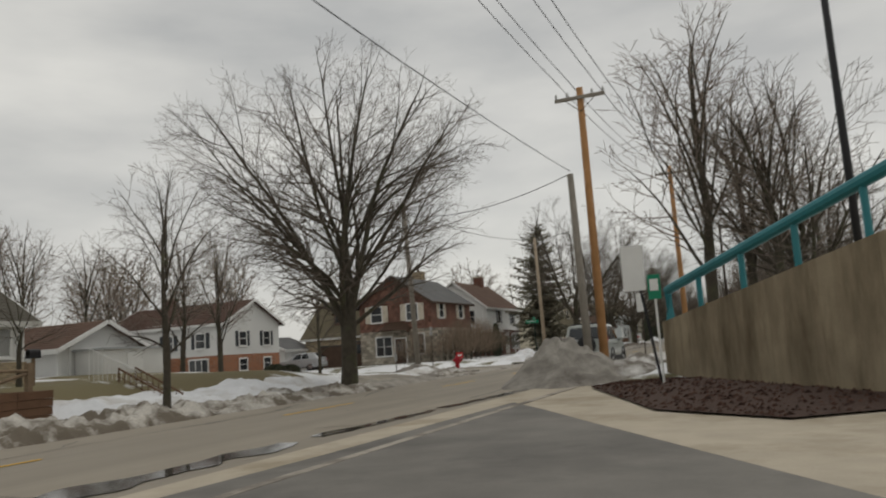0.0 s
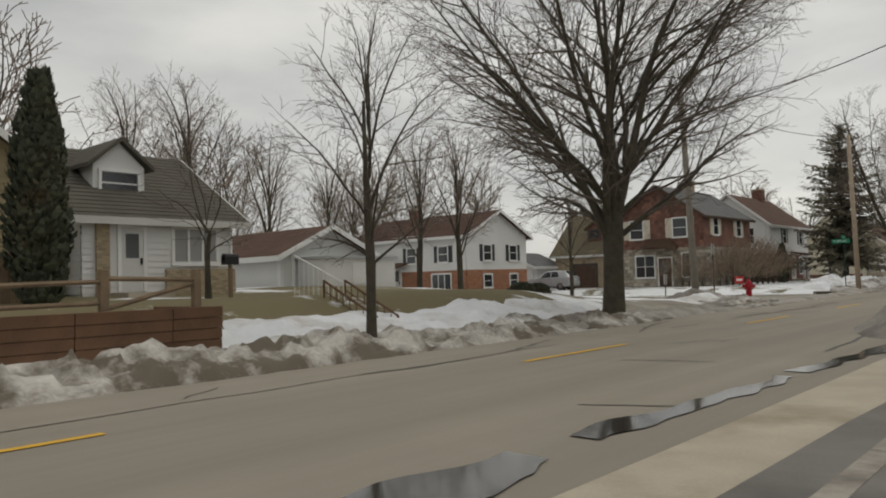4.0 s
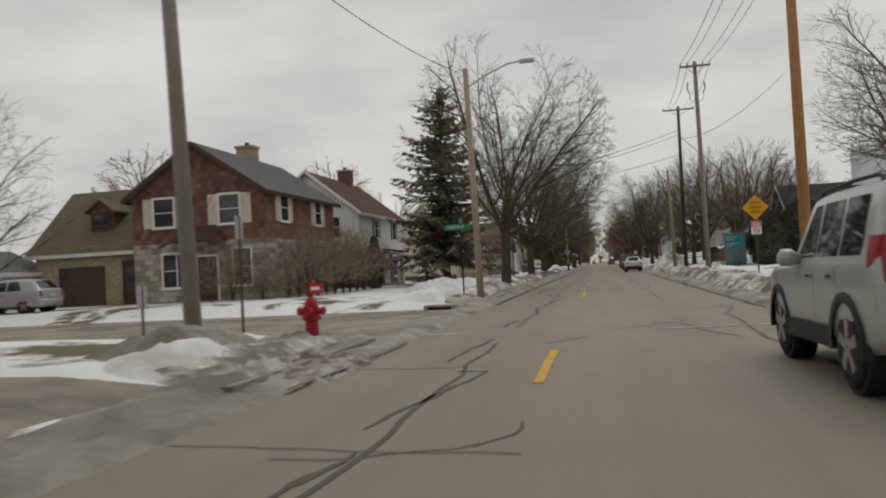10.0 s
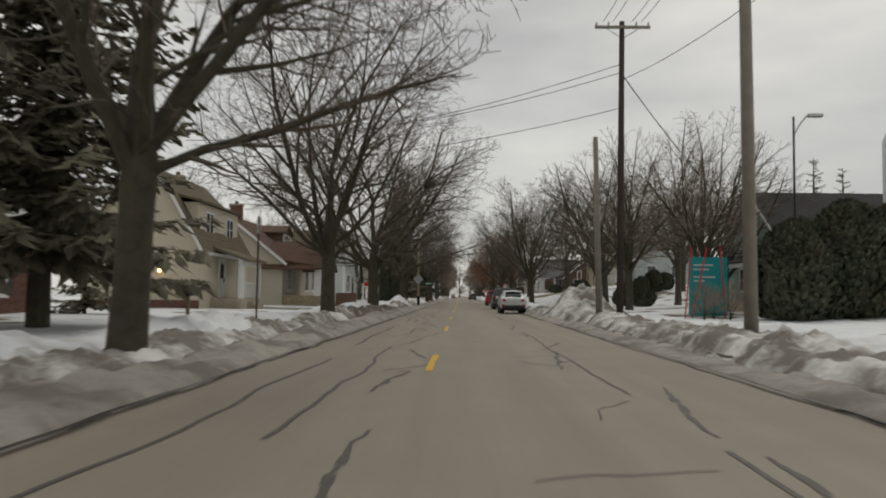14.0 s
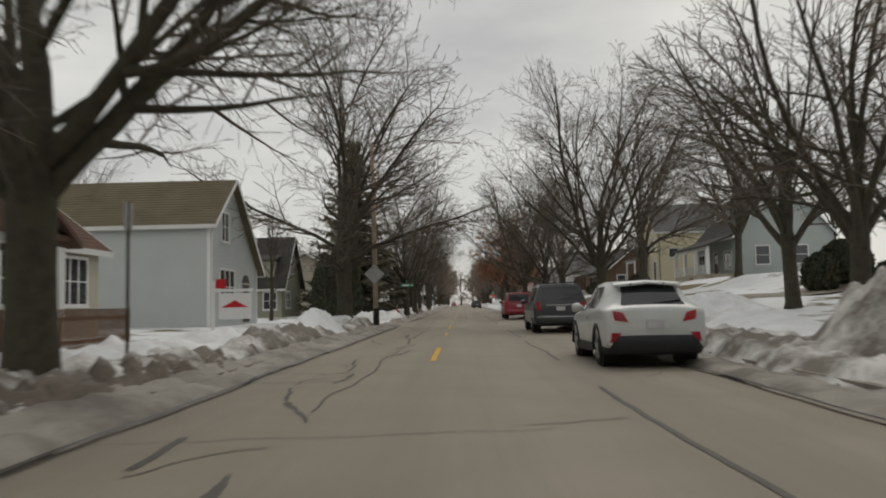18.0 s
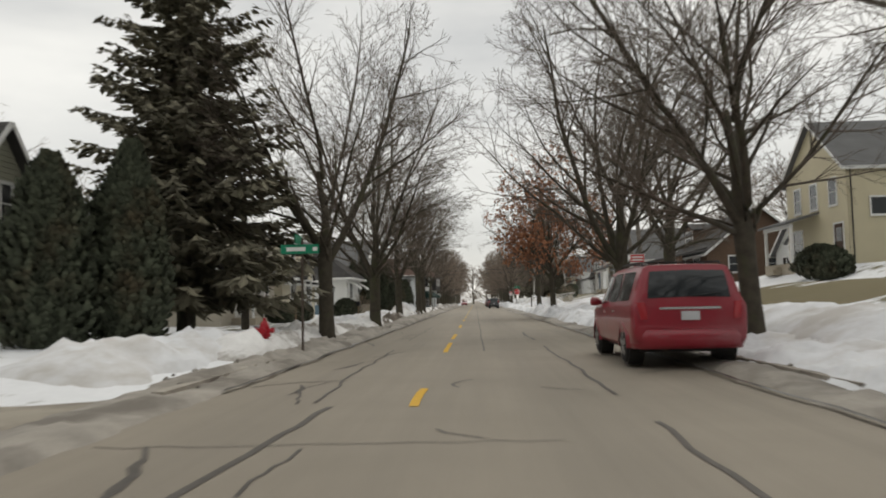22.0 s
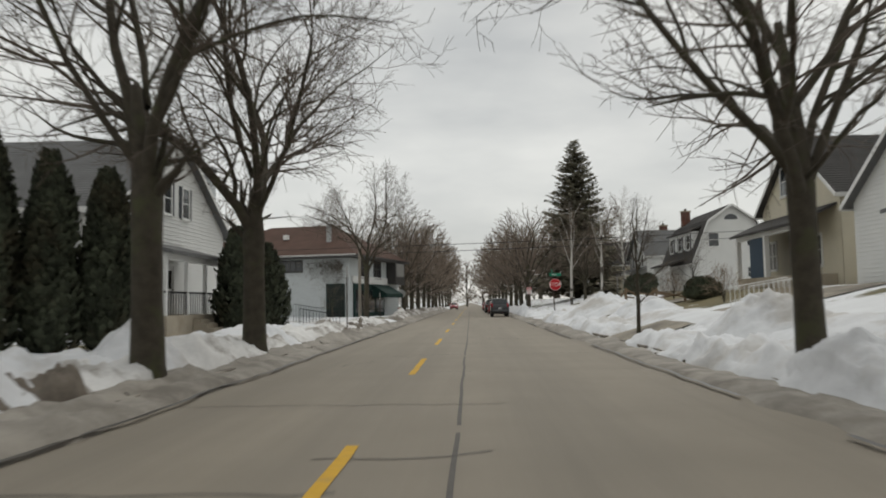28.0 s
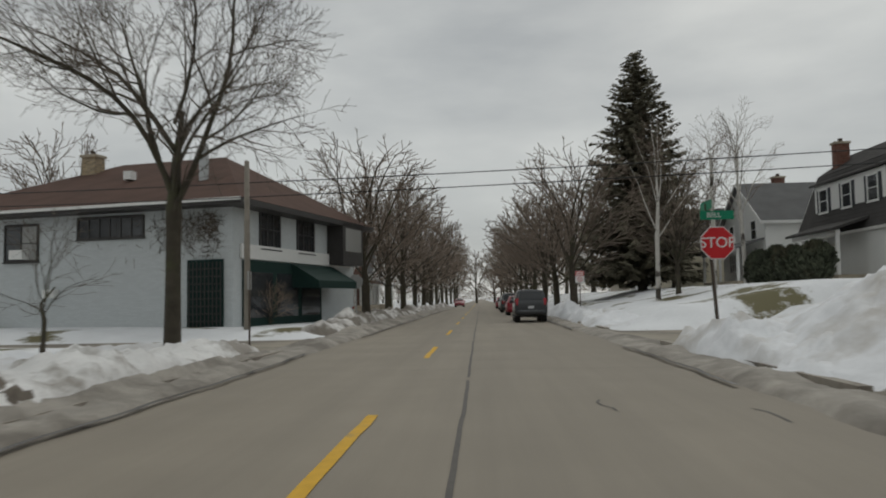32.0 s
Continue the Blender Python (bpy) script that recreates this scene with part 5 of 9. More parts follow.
for i, (x, y, h, r) in enumerate(((13.9, 57.5, 3.9, 1.8), (16.4, 58.5, 4.7, 2.2), (19.0, 59.5, 4.8, 2.2))):
    column_evergreen(20 + i, x, y, h, r, "large rounded dark yew beside the street", 1.9, name="yew")
for i, (x, y, h, r) in enumerate(((-8.6, 162.5, 1.2, 0.8), (-9.3, 150.6, 1.0, 0.8), (-9.4, 147.5, 0.9, 0.7), (19.5, 148.5, 1.6, 1.2), (20.2, 151.0, 1.6, 1.2), (17.0, 160.0, 1.3, 1.0),
                                 (-21.8, 15.2, 1.0, 0.8), (-21.8, 17.0, 0.9, 0.8), (16.8, 231.5, 1.7, 0.7), (16.8, 234.0, 1.6, 0.7), (17.0, 236.6, 1.8, 0.7), (17.0, 239.2, 1.7, 0.6), (14.2, 91.0, 1.6, 0.8), (15.3, 89.0, 1.5, 0.8), (12.4, 201.5, 0.9, 0.8), (19.6, 107.6, 1.9, 0.8), (21.2, 108.6, 2.2, 0.9), (22.6, 109.8, 1.7, 0.9))):
    column_evergreen(40 + i, x, y, h, r, "clipped dark evergreen bush beside a house", 2.2, name="evergreen_bush")


# ---- houses ----
class House:
    """A house on an axis-parallel plan. Faces: S (-y), N (+y), E (+x), W (-x)."""

    def __init__(self, name, x0, x1, y0, y1, zb, wall, roof, label, profile, ridge, lower=None, split=None, lap=0.17, over=0.4, cat="house", fascia='trim'):
        self.fascia = fascia
        self.t = thing(name, ((x0 + x1) / 2, (y0 + y1) / 2, zb), label, cat)
        self.o = Vector(((x0 + x1) / 2, (y0 + y1) / 2, zb))
        self.b = (x0, x1, y0, y1)
        self.zb, self.ridge, self.profile, self.lap = zb, ridge, profile, lap
        self.walls(wall, lower, split)
        self.roofs(roof, over)

    def loc(self, p):
        return (p[0] - self.o.x, p[1] - self.o.y, p[2] - self.o.z)

    def on(self, face, u, w, v):
        """A place on a face: u along it (world x or y), w metres out of it, v the height in the world."""
        x0, x1, y0, y1 = self.b
        p = {'S': (u, y0 - w, v), 'N': (u, y1 + w, v), 'E': (x1 + w, u, v), 'W': (x0 - w, u, v)}[face]
        return self.loc(p)

    def span(self, face, v):
        x0, x1, y0, y1 = self.b
        a, b = (x0, x1) if face in 'SN' else (y0, y1)
        gable = (face in 'EW') == (self.ridge == 'x')
        prof = self.profile
        if not gable:
            z = prof[0][1] if face in 'WS' else prof[-1][1]
            return (a, b) if v <= z + 1e-6 else None
        lo = hi = None
        cs = []
        for (c0, z0), (c1, z1) in zip(prof, prof[1:]):
            if min(z0, z1) <= v <= max(z0, z1) and abs(z1 - z0) > 1e-6:
                cs.append(c0 + (c1 - c0) * (v - z0) / (z1 - z0))
        lo = a if v <= prof[0][1] else min(cs, default=None)
        hi = b if v <= prof[-1][1] else max(cs, default=None)
        return (lo, hi) if lo is not None and hi is not None and hi - lo > 0.02 else None

    def walls(self, wall, lower, split):
        top = max(z for _, z in self.profile)
        for face in 'SENW':
            for mat, lo, hi in ((lower, self.zb - 0.5, split), (wall, split if lower else self.zb - 0.5, top)) if lower else ((wall, self.zb - 0.5, top),):
                m = Mesh()
                bricky = 'brick' in mat or mat in ('stone', 'shinglered', 'bluebase', 'concrete')
                v = lo
                st = 0.30 if bricky else self.lap
                while v < hi - 0.01:
                    n = min(hi, v + st)
                    a, b = self.span(face, v - 0.001), self.span(face, n - 0.001)
                    if a is None:
                        break
                    b = b or ((a[0] + a[1]) / 2 - 0.01, (a[0] + a[1]) / 2 + 0.01)
                    w = 0.0 if bricky else 0.028
                    e = 0.02 if lower and mat == lower and mat != 'shinglered' else 0.0
                    m.quad(self.on(face, a[0], w + e, v), self.on(face, a[1], w + e, v), self.on(face, b[1], e, n), self.on(face, b[0], e, n))
                    if w:
                        m.quad(self.on(face, a[0], 0, v), self.on(face, a[1], 0, v), self.on(face, a[1], w, v), self.on(face, a[0], w, v))
                    v = n
                if m.f:
                    part("wall", m.weld(), mat, self.t)

    def roofs(self, mat, over):
        x0, x1, y0, y1 = self.b
        a, b = ((x0, x1) if self.ridge == 'x' else (y0, y1))
        a, b = a - over, b + over
        prof = self.profile
        put = (lambda c, w, z: self.loc((w, c, z))) if self.ridge == 'x' else (lambda c, w, z: self.loc((c, w, z)))
        for i, ((c0, z0), (c1, z1)) in enumerate(zip(prof, prof[1:])):
            d = Vector((c1 - c0, z1 - z0))
            if i == 0:
                c0, z0 = c0 - d.x / d.length * over, z0 - d.y / d.length * over
            if i == len(prof) - 2:
                c1, z1 = c1 + d.x / d.length * over, z1 + d.y / d.length * over
            n = Vector((-d.y, d.x)).normalized()
            if n.y < 0:
                n = -n
            m = Mesh()
            if z1 >= z0:
                lo, hi = (c0, z0), (c1, z1)
            else:
                lo, hi = (c1, z1), (c0, z0)
            L = math.hypot(hi[0] - lo[0], hi[1] - lo[1])
            k = max(2, int(L / 0.24))
            cut = max(2, int((b - a) / 0.9))
            R = random.Random(int(L * 100))
            last = None
            for j in range(k):
                f0, f1 = j / k, (j + 1) / k
                p0 = (lo[0] + (hi[0] - lo[0]) * f0 + n.x * 0.10, lo[1] + (hi[1] - lo[1]) * f0 + n.y * 0.10)
                p1 = (lo[0] + (hi[0] - lo[0]) * f1 + n.x * 0.085, lo[1] + (hi[1] - lo[1]) * f1 + n.y * 0.085)
                ws = [a] + sorted(a + (b - a) * (q + R.uniform(0.2, 0.8)) / cut for q in range(cut)) + [b]
                for w0, w1 in zip(ws, ws[1:]):
                    m.add([put(p0[0], w0, p0[1]), put(p0[0], w1, p0[1]), put(p1[0], w1, p1[1]), put(p1[0], w0, p1[1])], ((0, 1, 2, 3),))
                if last:
                    m.quad(put(last[0], a, last[1]), put(last[0], b, last[1]), put(p0[0], b, p0[1]), put(p0[0], a, p0[1]))
                else:
                    m.quad(put(lo[0], a, lo[1]), put(lo[0], b, lo[1]), put(p0[0], b, p0[1]), put(p0[0], a, p0[1]))
                last = p1
            m.add([put(lo[0], a, lo[1]), put(lo[0], b, lo[1]), put(hi[0], b, hi[1]), put(hi[0], a, hi[1])], ((0, 1, 2, 3),))
            part("roof", m.weld(), mat, self.t)
            t = Mesh()
            for w in (a, b):
                q = [put(lo[0], w, lo[1] - 0.09), put(lo[0] + n.x * 0.1, w, lo[1] + n.y * 0.1), put(hi[0] + n.x * 0.1, w, hi[1] + n.y * 0.1), put(hi[0], w, hi[1] - 0.09)]
                dv = Vector(put(0, 1, 0)) - Vector(put(0, 0, 0))
                s = dv * (0.03 if w == b else -0.03)
                t.add([Vector(p) for p in q] + [Vector(p) + s for p in q], ((0, 1, 2, 3), (4, 7, 6, 5), (0, 4, 5, 1), (3, 2, 6, 7), (1, 5, 6, 2), (0, 3, 7, 4)))
            if i in (0, len(prof) - 2):
                e = [put(lo[0], a, lo[1] - 0.1), put(lo[0], b, lo[1] - 0.1), put(lo[0] + n.x * 0.11, b, lo[1] + n.y * 0.11), put(lo[0] + n.x * 0.11, a, lo[1] + n.y * 0.11)]
                t.add(e, ((0, 1, 2, 3),))
            part("fascia", t, self.fascia, self.t)

    def slab(self, m, face, u0, u1, w0, w1, v0, v1):
        pts = [self.on(face, u, w, v) for u in (u0, u1) for w in (w0, w1) for v in (v0, v1)]
        m.add(pts, ((0, 1, 3, 2), (4, 6, 7, 5), (0, 4, 5, 1), (2, 3, 7, 6), (0, 2, 6, 4), (1, 5, 7, 3)))
        return m

    def window(self, face, u, v, w, h, cols=1, rows=2, shutter=None, pane='glass', trim='trim', sw=0.32, out=0.0):
        """Centre u, sill height v."""
        win = part("window", self.slab(Mesh(), face, u - w / 2, u + w / 2, out - 0.05, out + 0.022, v, v + h), trim, self.t)
        f = Mesh()
        k = 0.075
        for a, b, c, d in ((u - w / 2 - k, u - w / 2 + 0.01, v - k, v + h + k), (u + w / 2 - 0.01, u + w / 2 + k, v - k, v + h + k), (u - w / 2, u + w / 2, v + h - 0.01, v + h + k + 0.02), (u - w / 2, u + w / 2, v - k, v + 0.01)):
            self.slab(f, face, a, b, out, out + 0.075, c, d)
        for i in range(1, cols):
            x = u - w / 2 + w * i / cols
            self.slab(f, face, x - 0.03, x + 0.03, out + 0.01, out + 0.065, v, v + h)
        for i in range(1, rows):
            z = v + h * i / rows
            self.slab(f, face, u - w / 2, u + w / 2, out + 0.01, out + 0.058, z - 0.02, z + 0.02)
        part("window_frame", f, trim, win)
        for i in range(cols):
            a, b = u - w / 2 + w * i / cols + 0.02, u - w / 2 + w * (i + 1) / cols - 0.02
            part("pane", self.slab(Mesh(), face, a, b, out + 0.025, out + 0.035, v + 0.02, v + h - 0.02), ('glass', 'curtain')[i % 2] if pane == 'mixed' else pane, win)
        part("window_sill", self.slab(Mesh(), face, u - w / 2 - 0.1, u + w / 2 + 0.1, out, out + 0.12, v - k - 0.04, v - k + 0.02), trim, win)
        if shutter:
            for s in (-1, 1):
                c = u + s * (w / 2 + k + sw / 2 + 0.01)
                sh = self.slab(Mesh(), face, c - sw / 2, c + sw / 2, out, out + 0.05, v - 0.05, v + h + 0.05)
                part("shutter", sh, shutter, win)

    def entry(self, face, u, v, w, h, mat='door', lite=True, trim='trim', out=0.0):
        d = part("door", self.slab(Mesh(), face, u - w / 2, u + w / 2, out - 0.03, out + 0.04, v, v + h), mat, self.t)
        f = Mesh()
        for a, b, c, e in ((u - w / 2 - 0.1, u - w / 2, v, v + h + 0.1), (u + w / 2, u + w / 2 + 0.1, v, v + h + 0.1), (u - w / 2, u + w / 2, v + h, v + h + 0.1)):
            self.slab(f, face, a, b, out, out + 0.07, c, e)
        part("door_frame", f, trim, d)
        if lite:
            part("pane", self.slab(Mesh(), face, u - w * 0.3, u + w * 0.3, out + 0.04, out + 0.048, v + h * 0.52, v + h * 0.9), 'glass', d)
        hd = self.slab(Mesh(), face, u + w * 0.36, u + w * 0.42, out + 0.04, out + 0.09, v + h * 0.42, v + h * 0.52)
        part("handle", hd, 'blackmetal', d)

    def garage_door(self, face, u, v, w, h, mat='door', trim='trim'):
        d = part("garage_door", self.slab(Mesh(), face, u - w / 2, u + w / 2, -0.02, 0.012, v, v + h), mat, self.t)
        for i in range(4):
            part("panel", self.slab(Mesh(), face, u - w / 2 + 0.02, u + w / 2 - 0.02, 0.012, 0.035, v + h * i / 4 + 0.012, v + h * (i + 1) / 4 - 0.012), mat, d)
        f = Mesh()
        for a, b, c, e in ((u - w / 2 - 0.12, u - w / 2, v, v + h + 0.12), (u + w / 2, u + w / 2 + 0.12, v, v + h + 0.12), (u - w / 2, u + w / 2, v + h, v + h + 0.12)):
            self.slab(f, face, a, b, 0, 0.06, c, e)
        part("door_frame", f, trim, d)

    def chimney(self, x, y, z0, z1, w=0.8, d=0.6, mat='brick'):
        m = Mesh().box(*self.loc((x - w / 2, 0, 0))[:1], *self.loc((x + w / 2, 0, 0))[:1], self.loc((0, y - d / 2, 0))[1], self.loc((0, y + d / 2, 0))[1], z0 - self.o.z, z1 - self.o.z)
        c = part("chimney", m, mat, self.t)
        lx, ly = x - self.o.x, y - self.o.y
        cap = Mesh().box(lx - w / 2 - 0.07, lx + w / 2 + 0.07, ly - d / 2 - 0.07, ly + d / 2 + 0.07, z1 - self.o.z, z1 - self.o.z + 0.13)
        part("chimney_cap", cap, 'concrete' if mat != 'whitebrick' else 'blackmetal', c)
        part("flue", Mesh().tube([(lx, ly, z1 - self.o.z), (lx, ly, z1 - self.o.z + 0.35)], [0.13, 0.13], 8), 'rust', c)

    def gutter_pipe(self, face, u, v0, v1, mat='trim'):
        a, b = self.on(face, u, 0.07, v0), self.on(face, u, 0.07, v1)
        part("downpipe", Mesh().tube([a, b], [0.04, 0.04], 6), mat, self.t)

    def corner_boards(self, zt, mat='trim'):
        for face, u in (('S', self.b[0]), ('S', self.b[1]), ('E', self.b[2]), ('E', self.b[3]), ('W', self.b[2]), ('W', self.b[3])):
            s = 0.06 if u in (self.b[0], self.b[2]) else -0.06
            part("corner_board", self.slab(Mesh(), face, u - 0.02 if s > 0 else u - 0.12, u + 0.12 if s > 0 else u + 0.02, 0, 0.034, self.zb - 0.1, zt), mat, self.t)

    def porch(self, face, u0, u1, depth, z_floor, z_roof, posts, post='trim', roof='darkroof', rail=None, rise=0.7, pw=0.16, steps=True, base='concrete'):
        """A porch with floor, posts and a lean-to roof."""
        part("porch_floor", self.slab(Mesh(), face, u0, u1, 0.02, depth, self.zb - 0.5, z_floor), base, self.t)
        rm = Mesh()
        a = [self.on(face, u0 - 0.25, 0, z_roof + rise), self.on(face, u1 + 0.25, 0, z_roof + rise), self.on(face, u1 + 0.25, depth + 0.3, z_roof + 0.1), self.on(face, u0 - 0.25, depth + 0.3, z_roof + 0.1)]
        b = [(p[0], p[1], p[2] - 0.14) for p in a]
        rm.add(a + b, ((0, 1, 2, 3), (4, 7, 6, 5), (0, 4, 5, 1), (2, 6, 7, 3), (1, 5, 6, 2), (0, 3, 7, 4)))
        part("porch_roof", rm, roof, self.t)
        part("porch_beam", self.slab(Mesh(), face, u0, u1, depth - 0.2, depth, z_roof - 0.22, z_roof + 0.02), post, self.t)
        for i in range(posts):
            u = u0 + 0.12 + (u1 - u0 - 0.24) * i / max(1, posts - 1)
            part("post", self.slab(Mesh(), face, u - pw / 2, u + pw / 2, depth - 0.18, depth - 0.18 + pw, z_floor, z_roof - 0.2), post, self.t)
        if rail:
            r = part("railing", self.slab(Mesh(), face, u0, u1, depth - 0.12, depth - 0.07, z_floor + 0.8, z_floor + 0.87), rail, self.t)
            u = u0 + 0.1
            while u < u1:
                part("baluster", self.slab(Mesh(), face, u - 0.015, u + 0.015, depth - 0.11, depth - 0.08, z_floor + 0.02, z_floor + 0.8), rail, r)
                u += 0.16 if u1 - u0 < 5 else 0.24
        if steps:
            c = (u0 + u1) / 2
            n = max(2, int((z_floor - self.zb + 0.2) / 0.18))
            for i in range(n):
                part("step", self.slab(Mesh(), face, c - 0.6, c + 0.6, depth + 0.28 * i, depth + 0.28 * (i + 1), self.zb - 0.5, z_floor - 0.17 * (i + 1)), base, self.t)

    def dormer(self, face, u, w, v0, v1, out0, wall, roof, cols=2, peak=0.55, pane='glass', depth=2.6, shed=False, win=True, trim='trim'):
        """A dormer whose front stands out0 metres behind the face."""
        f0, f1 = -out0, -out0 - depth
        m = self.slab(Mesh(), face, u - w / 2, u + w / 2, f1, f0, v0 - 0.6, v1)
        d = part("dormer", m, wall, self.t)
        r = Mesh()
        o = 0.22
        if shed:
            a = [self.on(face, u - w / 2 - o, f0 + o, v1), self.on(face, u + w / 2 + o, f0 + o, v1), self.on(face, u + w / 2 + o, f1, v1 + peak), self.on(face, u - w / 2 - o, f1, v1 + peak)]
            b = [(p[0], p[1], p[2] + 0.12) for p in a]
            r.add(a + b, ((0, 1, 2, 3), (4, 7, 6, 5), (0, 4, 5, 1), (2, 6, 7, 3), (1, 5, 6, 2), (0, 3, 7, 4)))
        else:
            for s in (-1, 1):
                a = [self.on(face, u, f0 + o, v1 + peak), self.on(face, u + s * (w / 2 + o), f0 + o, v1 - 0.1), self.on(face, u + s * (w / 2 + o), f1, v1 - 0.1), self.on(face, u, f1, v1 + peak)]
                b = [(p[0], p[1], p[2] + 0.12) for p in a]
                r.add(a + b, ((0, 1, 2, 3), (4, 7, 6, 5), (0, 4, 5, 1), (2, 6, 7, 3), (1, 5, 6, 2), (0, 3, 7, 4)))
            part("dormer_gable", Mesh().add([self.on(face, u - w / 2, f0, v1), self.on(face, u + w / 2, f0, v1), self.on(face, u, f0, v1 + peak - 0.02)], ((0, 1, 2),)), wall, d)
        part("dormer_roof", r, roof, d)
        if win:
            self.window(face, u, v0 + 0.12, w * 0.72, max(0.4, v1 - v0 - 0.3), cols=cols, out=f0, pane=pane, trim=trim)


def gable(c0, c1, ze, zr, mid=None):
    return [(c0, ze), ((c0 + c1) / 2 if mid is None else mid, zr), (c1, ze)]


def gambrel(c0, c1, ze, zm, zr, k=0.26):
    w = c1 - c0
    return [(c0, ze), (c0 + k * w, zm), ((c0 + c1) / 2, zr), (c1 - k * w, zm), (c1, ze)]


def hip_roof(h, x0, x1, y0, y1, ze, zr, over, mat):
    """Four slopes of stepped shingle courses over a flat-topped house, with a boxed eave."""
    a, b, c, d = x0 - over, x1 + over, y0 - over, y1 + over
    half = min(b - a, d - c) / 2
    k = max(6, int(math.hypot(half, zr - ze) / 0.26))
    ring = lambda f, z: [h.loc(p) for p in ((a + half * f * 0.98, c + half * f * 0.98, z), (b - half * f * 0.98, c + half * f * 0.98, z), (b - half * f * 0.98, d - half * f * 0.98, z), (a + half * f * 0.98, d - half * f * 0.98, z))]
    m = Mesh()
    last = ring(0, ze + 0.02)
    for i in range(k):
        lo, hi = ring(i / k, ze + (zr - ze) * i / k + 0.06), ring((i + 1) / k, ze + (zr - ze) * (i + 1) / k + 0.03)
        for q in range(4):
            r = (q + 1) % 4
            m.quad(last[q], last[r], lo[r], lo[q])
            m.quad(lo[q], lo[r], hi[r], hi[q])
        last = hi
    m.f.append(tuple(range(len(m.v), len(m.v) + 4)))
    m.v += [tuple(p) for p in last]
    part("hip_roof", m, mat, h.t)
    e = Mesh().box(a - h.o.x, b - h.o.x, c - h.o.y, d - h.o.y, ze - 0.14 - h.o.z, ze + 0.015 - h.o.z)
    part("eave_board", e, 'trim', h.t)


# white bungalow behind the retaining wall
h = House("bungalow", -20, -12.6, -17.3, -12.8, 1.15, 'white', 'bungroof', "white sided bungalow with a dormer and tan brick base", gable(-20, -12.6, 3.45, 5.7), 'y')
h.window('E', -14.05, 2.15, 1.35, 0.95, cols=3, rows=1, pane='curtain')
h.entry('E', -15.95, 1.35, 0.62, 1.75)
part("brick_base", h.slab(Mesh(), 'E', -15.0, -12.78, 0.02, 0.12, 1.0, 1.95), 'tanbrick', h.t)
part("brick_pier", h.slab(Mesh(), 'E', -16.95, -16.6, 0.02, 0.12, 1.0, 3.3), 'tanbrick', h.t)
h.dormer('E', -15.7, 1.5, 4.0, 4.95, 1.2, 'white', 'bungroof', cols=1, peak=0.7)
h.gutter_pipe('E', -12.9, 1.1, 3.4)
part("stoop", h.slab(Mesh(), 'E', -16.6, -15.3, 0.02, 1.1, 0.6, 1.33), 'concrete', h.t)
h = House("tan_house", -22, -12.9, -26.5, -18.3, 1.2, 'tanstucco', 'bungroof', "gold-tan stucco house with a front gable beside the bungalow", gable(-26.5, -18.3, 4.6, 7.6), 'x')
h.window('E', -20.2, 3.3, 1.2, 1.1, cols=2)
h.window('E', -20.4, 1.6, 1.0, 0.8)
m = Mesh()
fence = thing("board_fence", (-11.2, -19.6, ground_z(-11.2, -19.6)), "grey board fence between two yards", "fence")
for i in range(12):
    part("board", Mesh().box(-0.02, 0.02, -1.5 + i * 0.16, -1.5 + i * 0.16 + 0.145, 0, 1.15 + 0.02 * (i % 3)), 'wood', fence)

h = House("garage", -21.5, -15.5, -8.9, -4.4, 0.95, 'white', 'brownroof', "white sided garage with a closed overhead door", gable(-8.9, -4.4, 2.55, 3.6), 'x', cat="garage")
h.garage_door('E', -6.75, 1.05, 3.1, 1.35)
h.corner_boards(2.5)
tr = thing("white_shed", (-14.6, -6.4, ground_z(-14.6, -6.4)), "low white metal shed beside the garage", "shed")
part("wall", Mesh().box(-0.8, 0.8, -1.75, 1.75, -0.1, 1.0), 'white', tr)
part("roof", Mesh().box(-0.9, 0.9, -1.85, 1.85, 1.0, 1.09), 'steel', tr)
part("door", Mesh().box(0.8, 0.83, -0.5, 0.4, 0.05, 0.85), 'trim', tr)

h = House("two_storey_house", -36, -25, 13.3, 20.3, 0.35, 'white', 'storeroof', "white two-storey house over an orange brick ground floor", gable(13.3, 20.3, 4.5, 6.2), 'x', lower='orangebrick', split=2.1)
for u in (15.6, 18.6):
    h.window('E', u, 2.75, 0.85, 1.05, shutter='darkshutter')
    h.window('E', u, 0.9, 0.9, 0.85)
for u in (-27.0, -30.0):
    h.window('S', u, 2.7, 0.85, 1.05, shutter='darkshutter')
h.window('S', -27.2, 0.75, 1.7, 1.1, cols=3, rows=1)
h.entry('S', -31.6, 0.4, 0.95, 2.0)
h.porch('S', -32.6, -30.6, 1.4, 0.45, 2.3, 2, roof='brownroof', rise=0.5)
h.chimney(-33, 17, 5, 6.9)
h = House("small_garage", -33, -28, 25.5, 29.5, 0.4, 'white', 'greyroof', "small white garage behind the houses", gable(-33, -28, 2.4, 3.5), 'y', cat="garage")
h.garage_door('E', 27.5, 0.45, 2.4, 1.9)

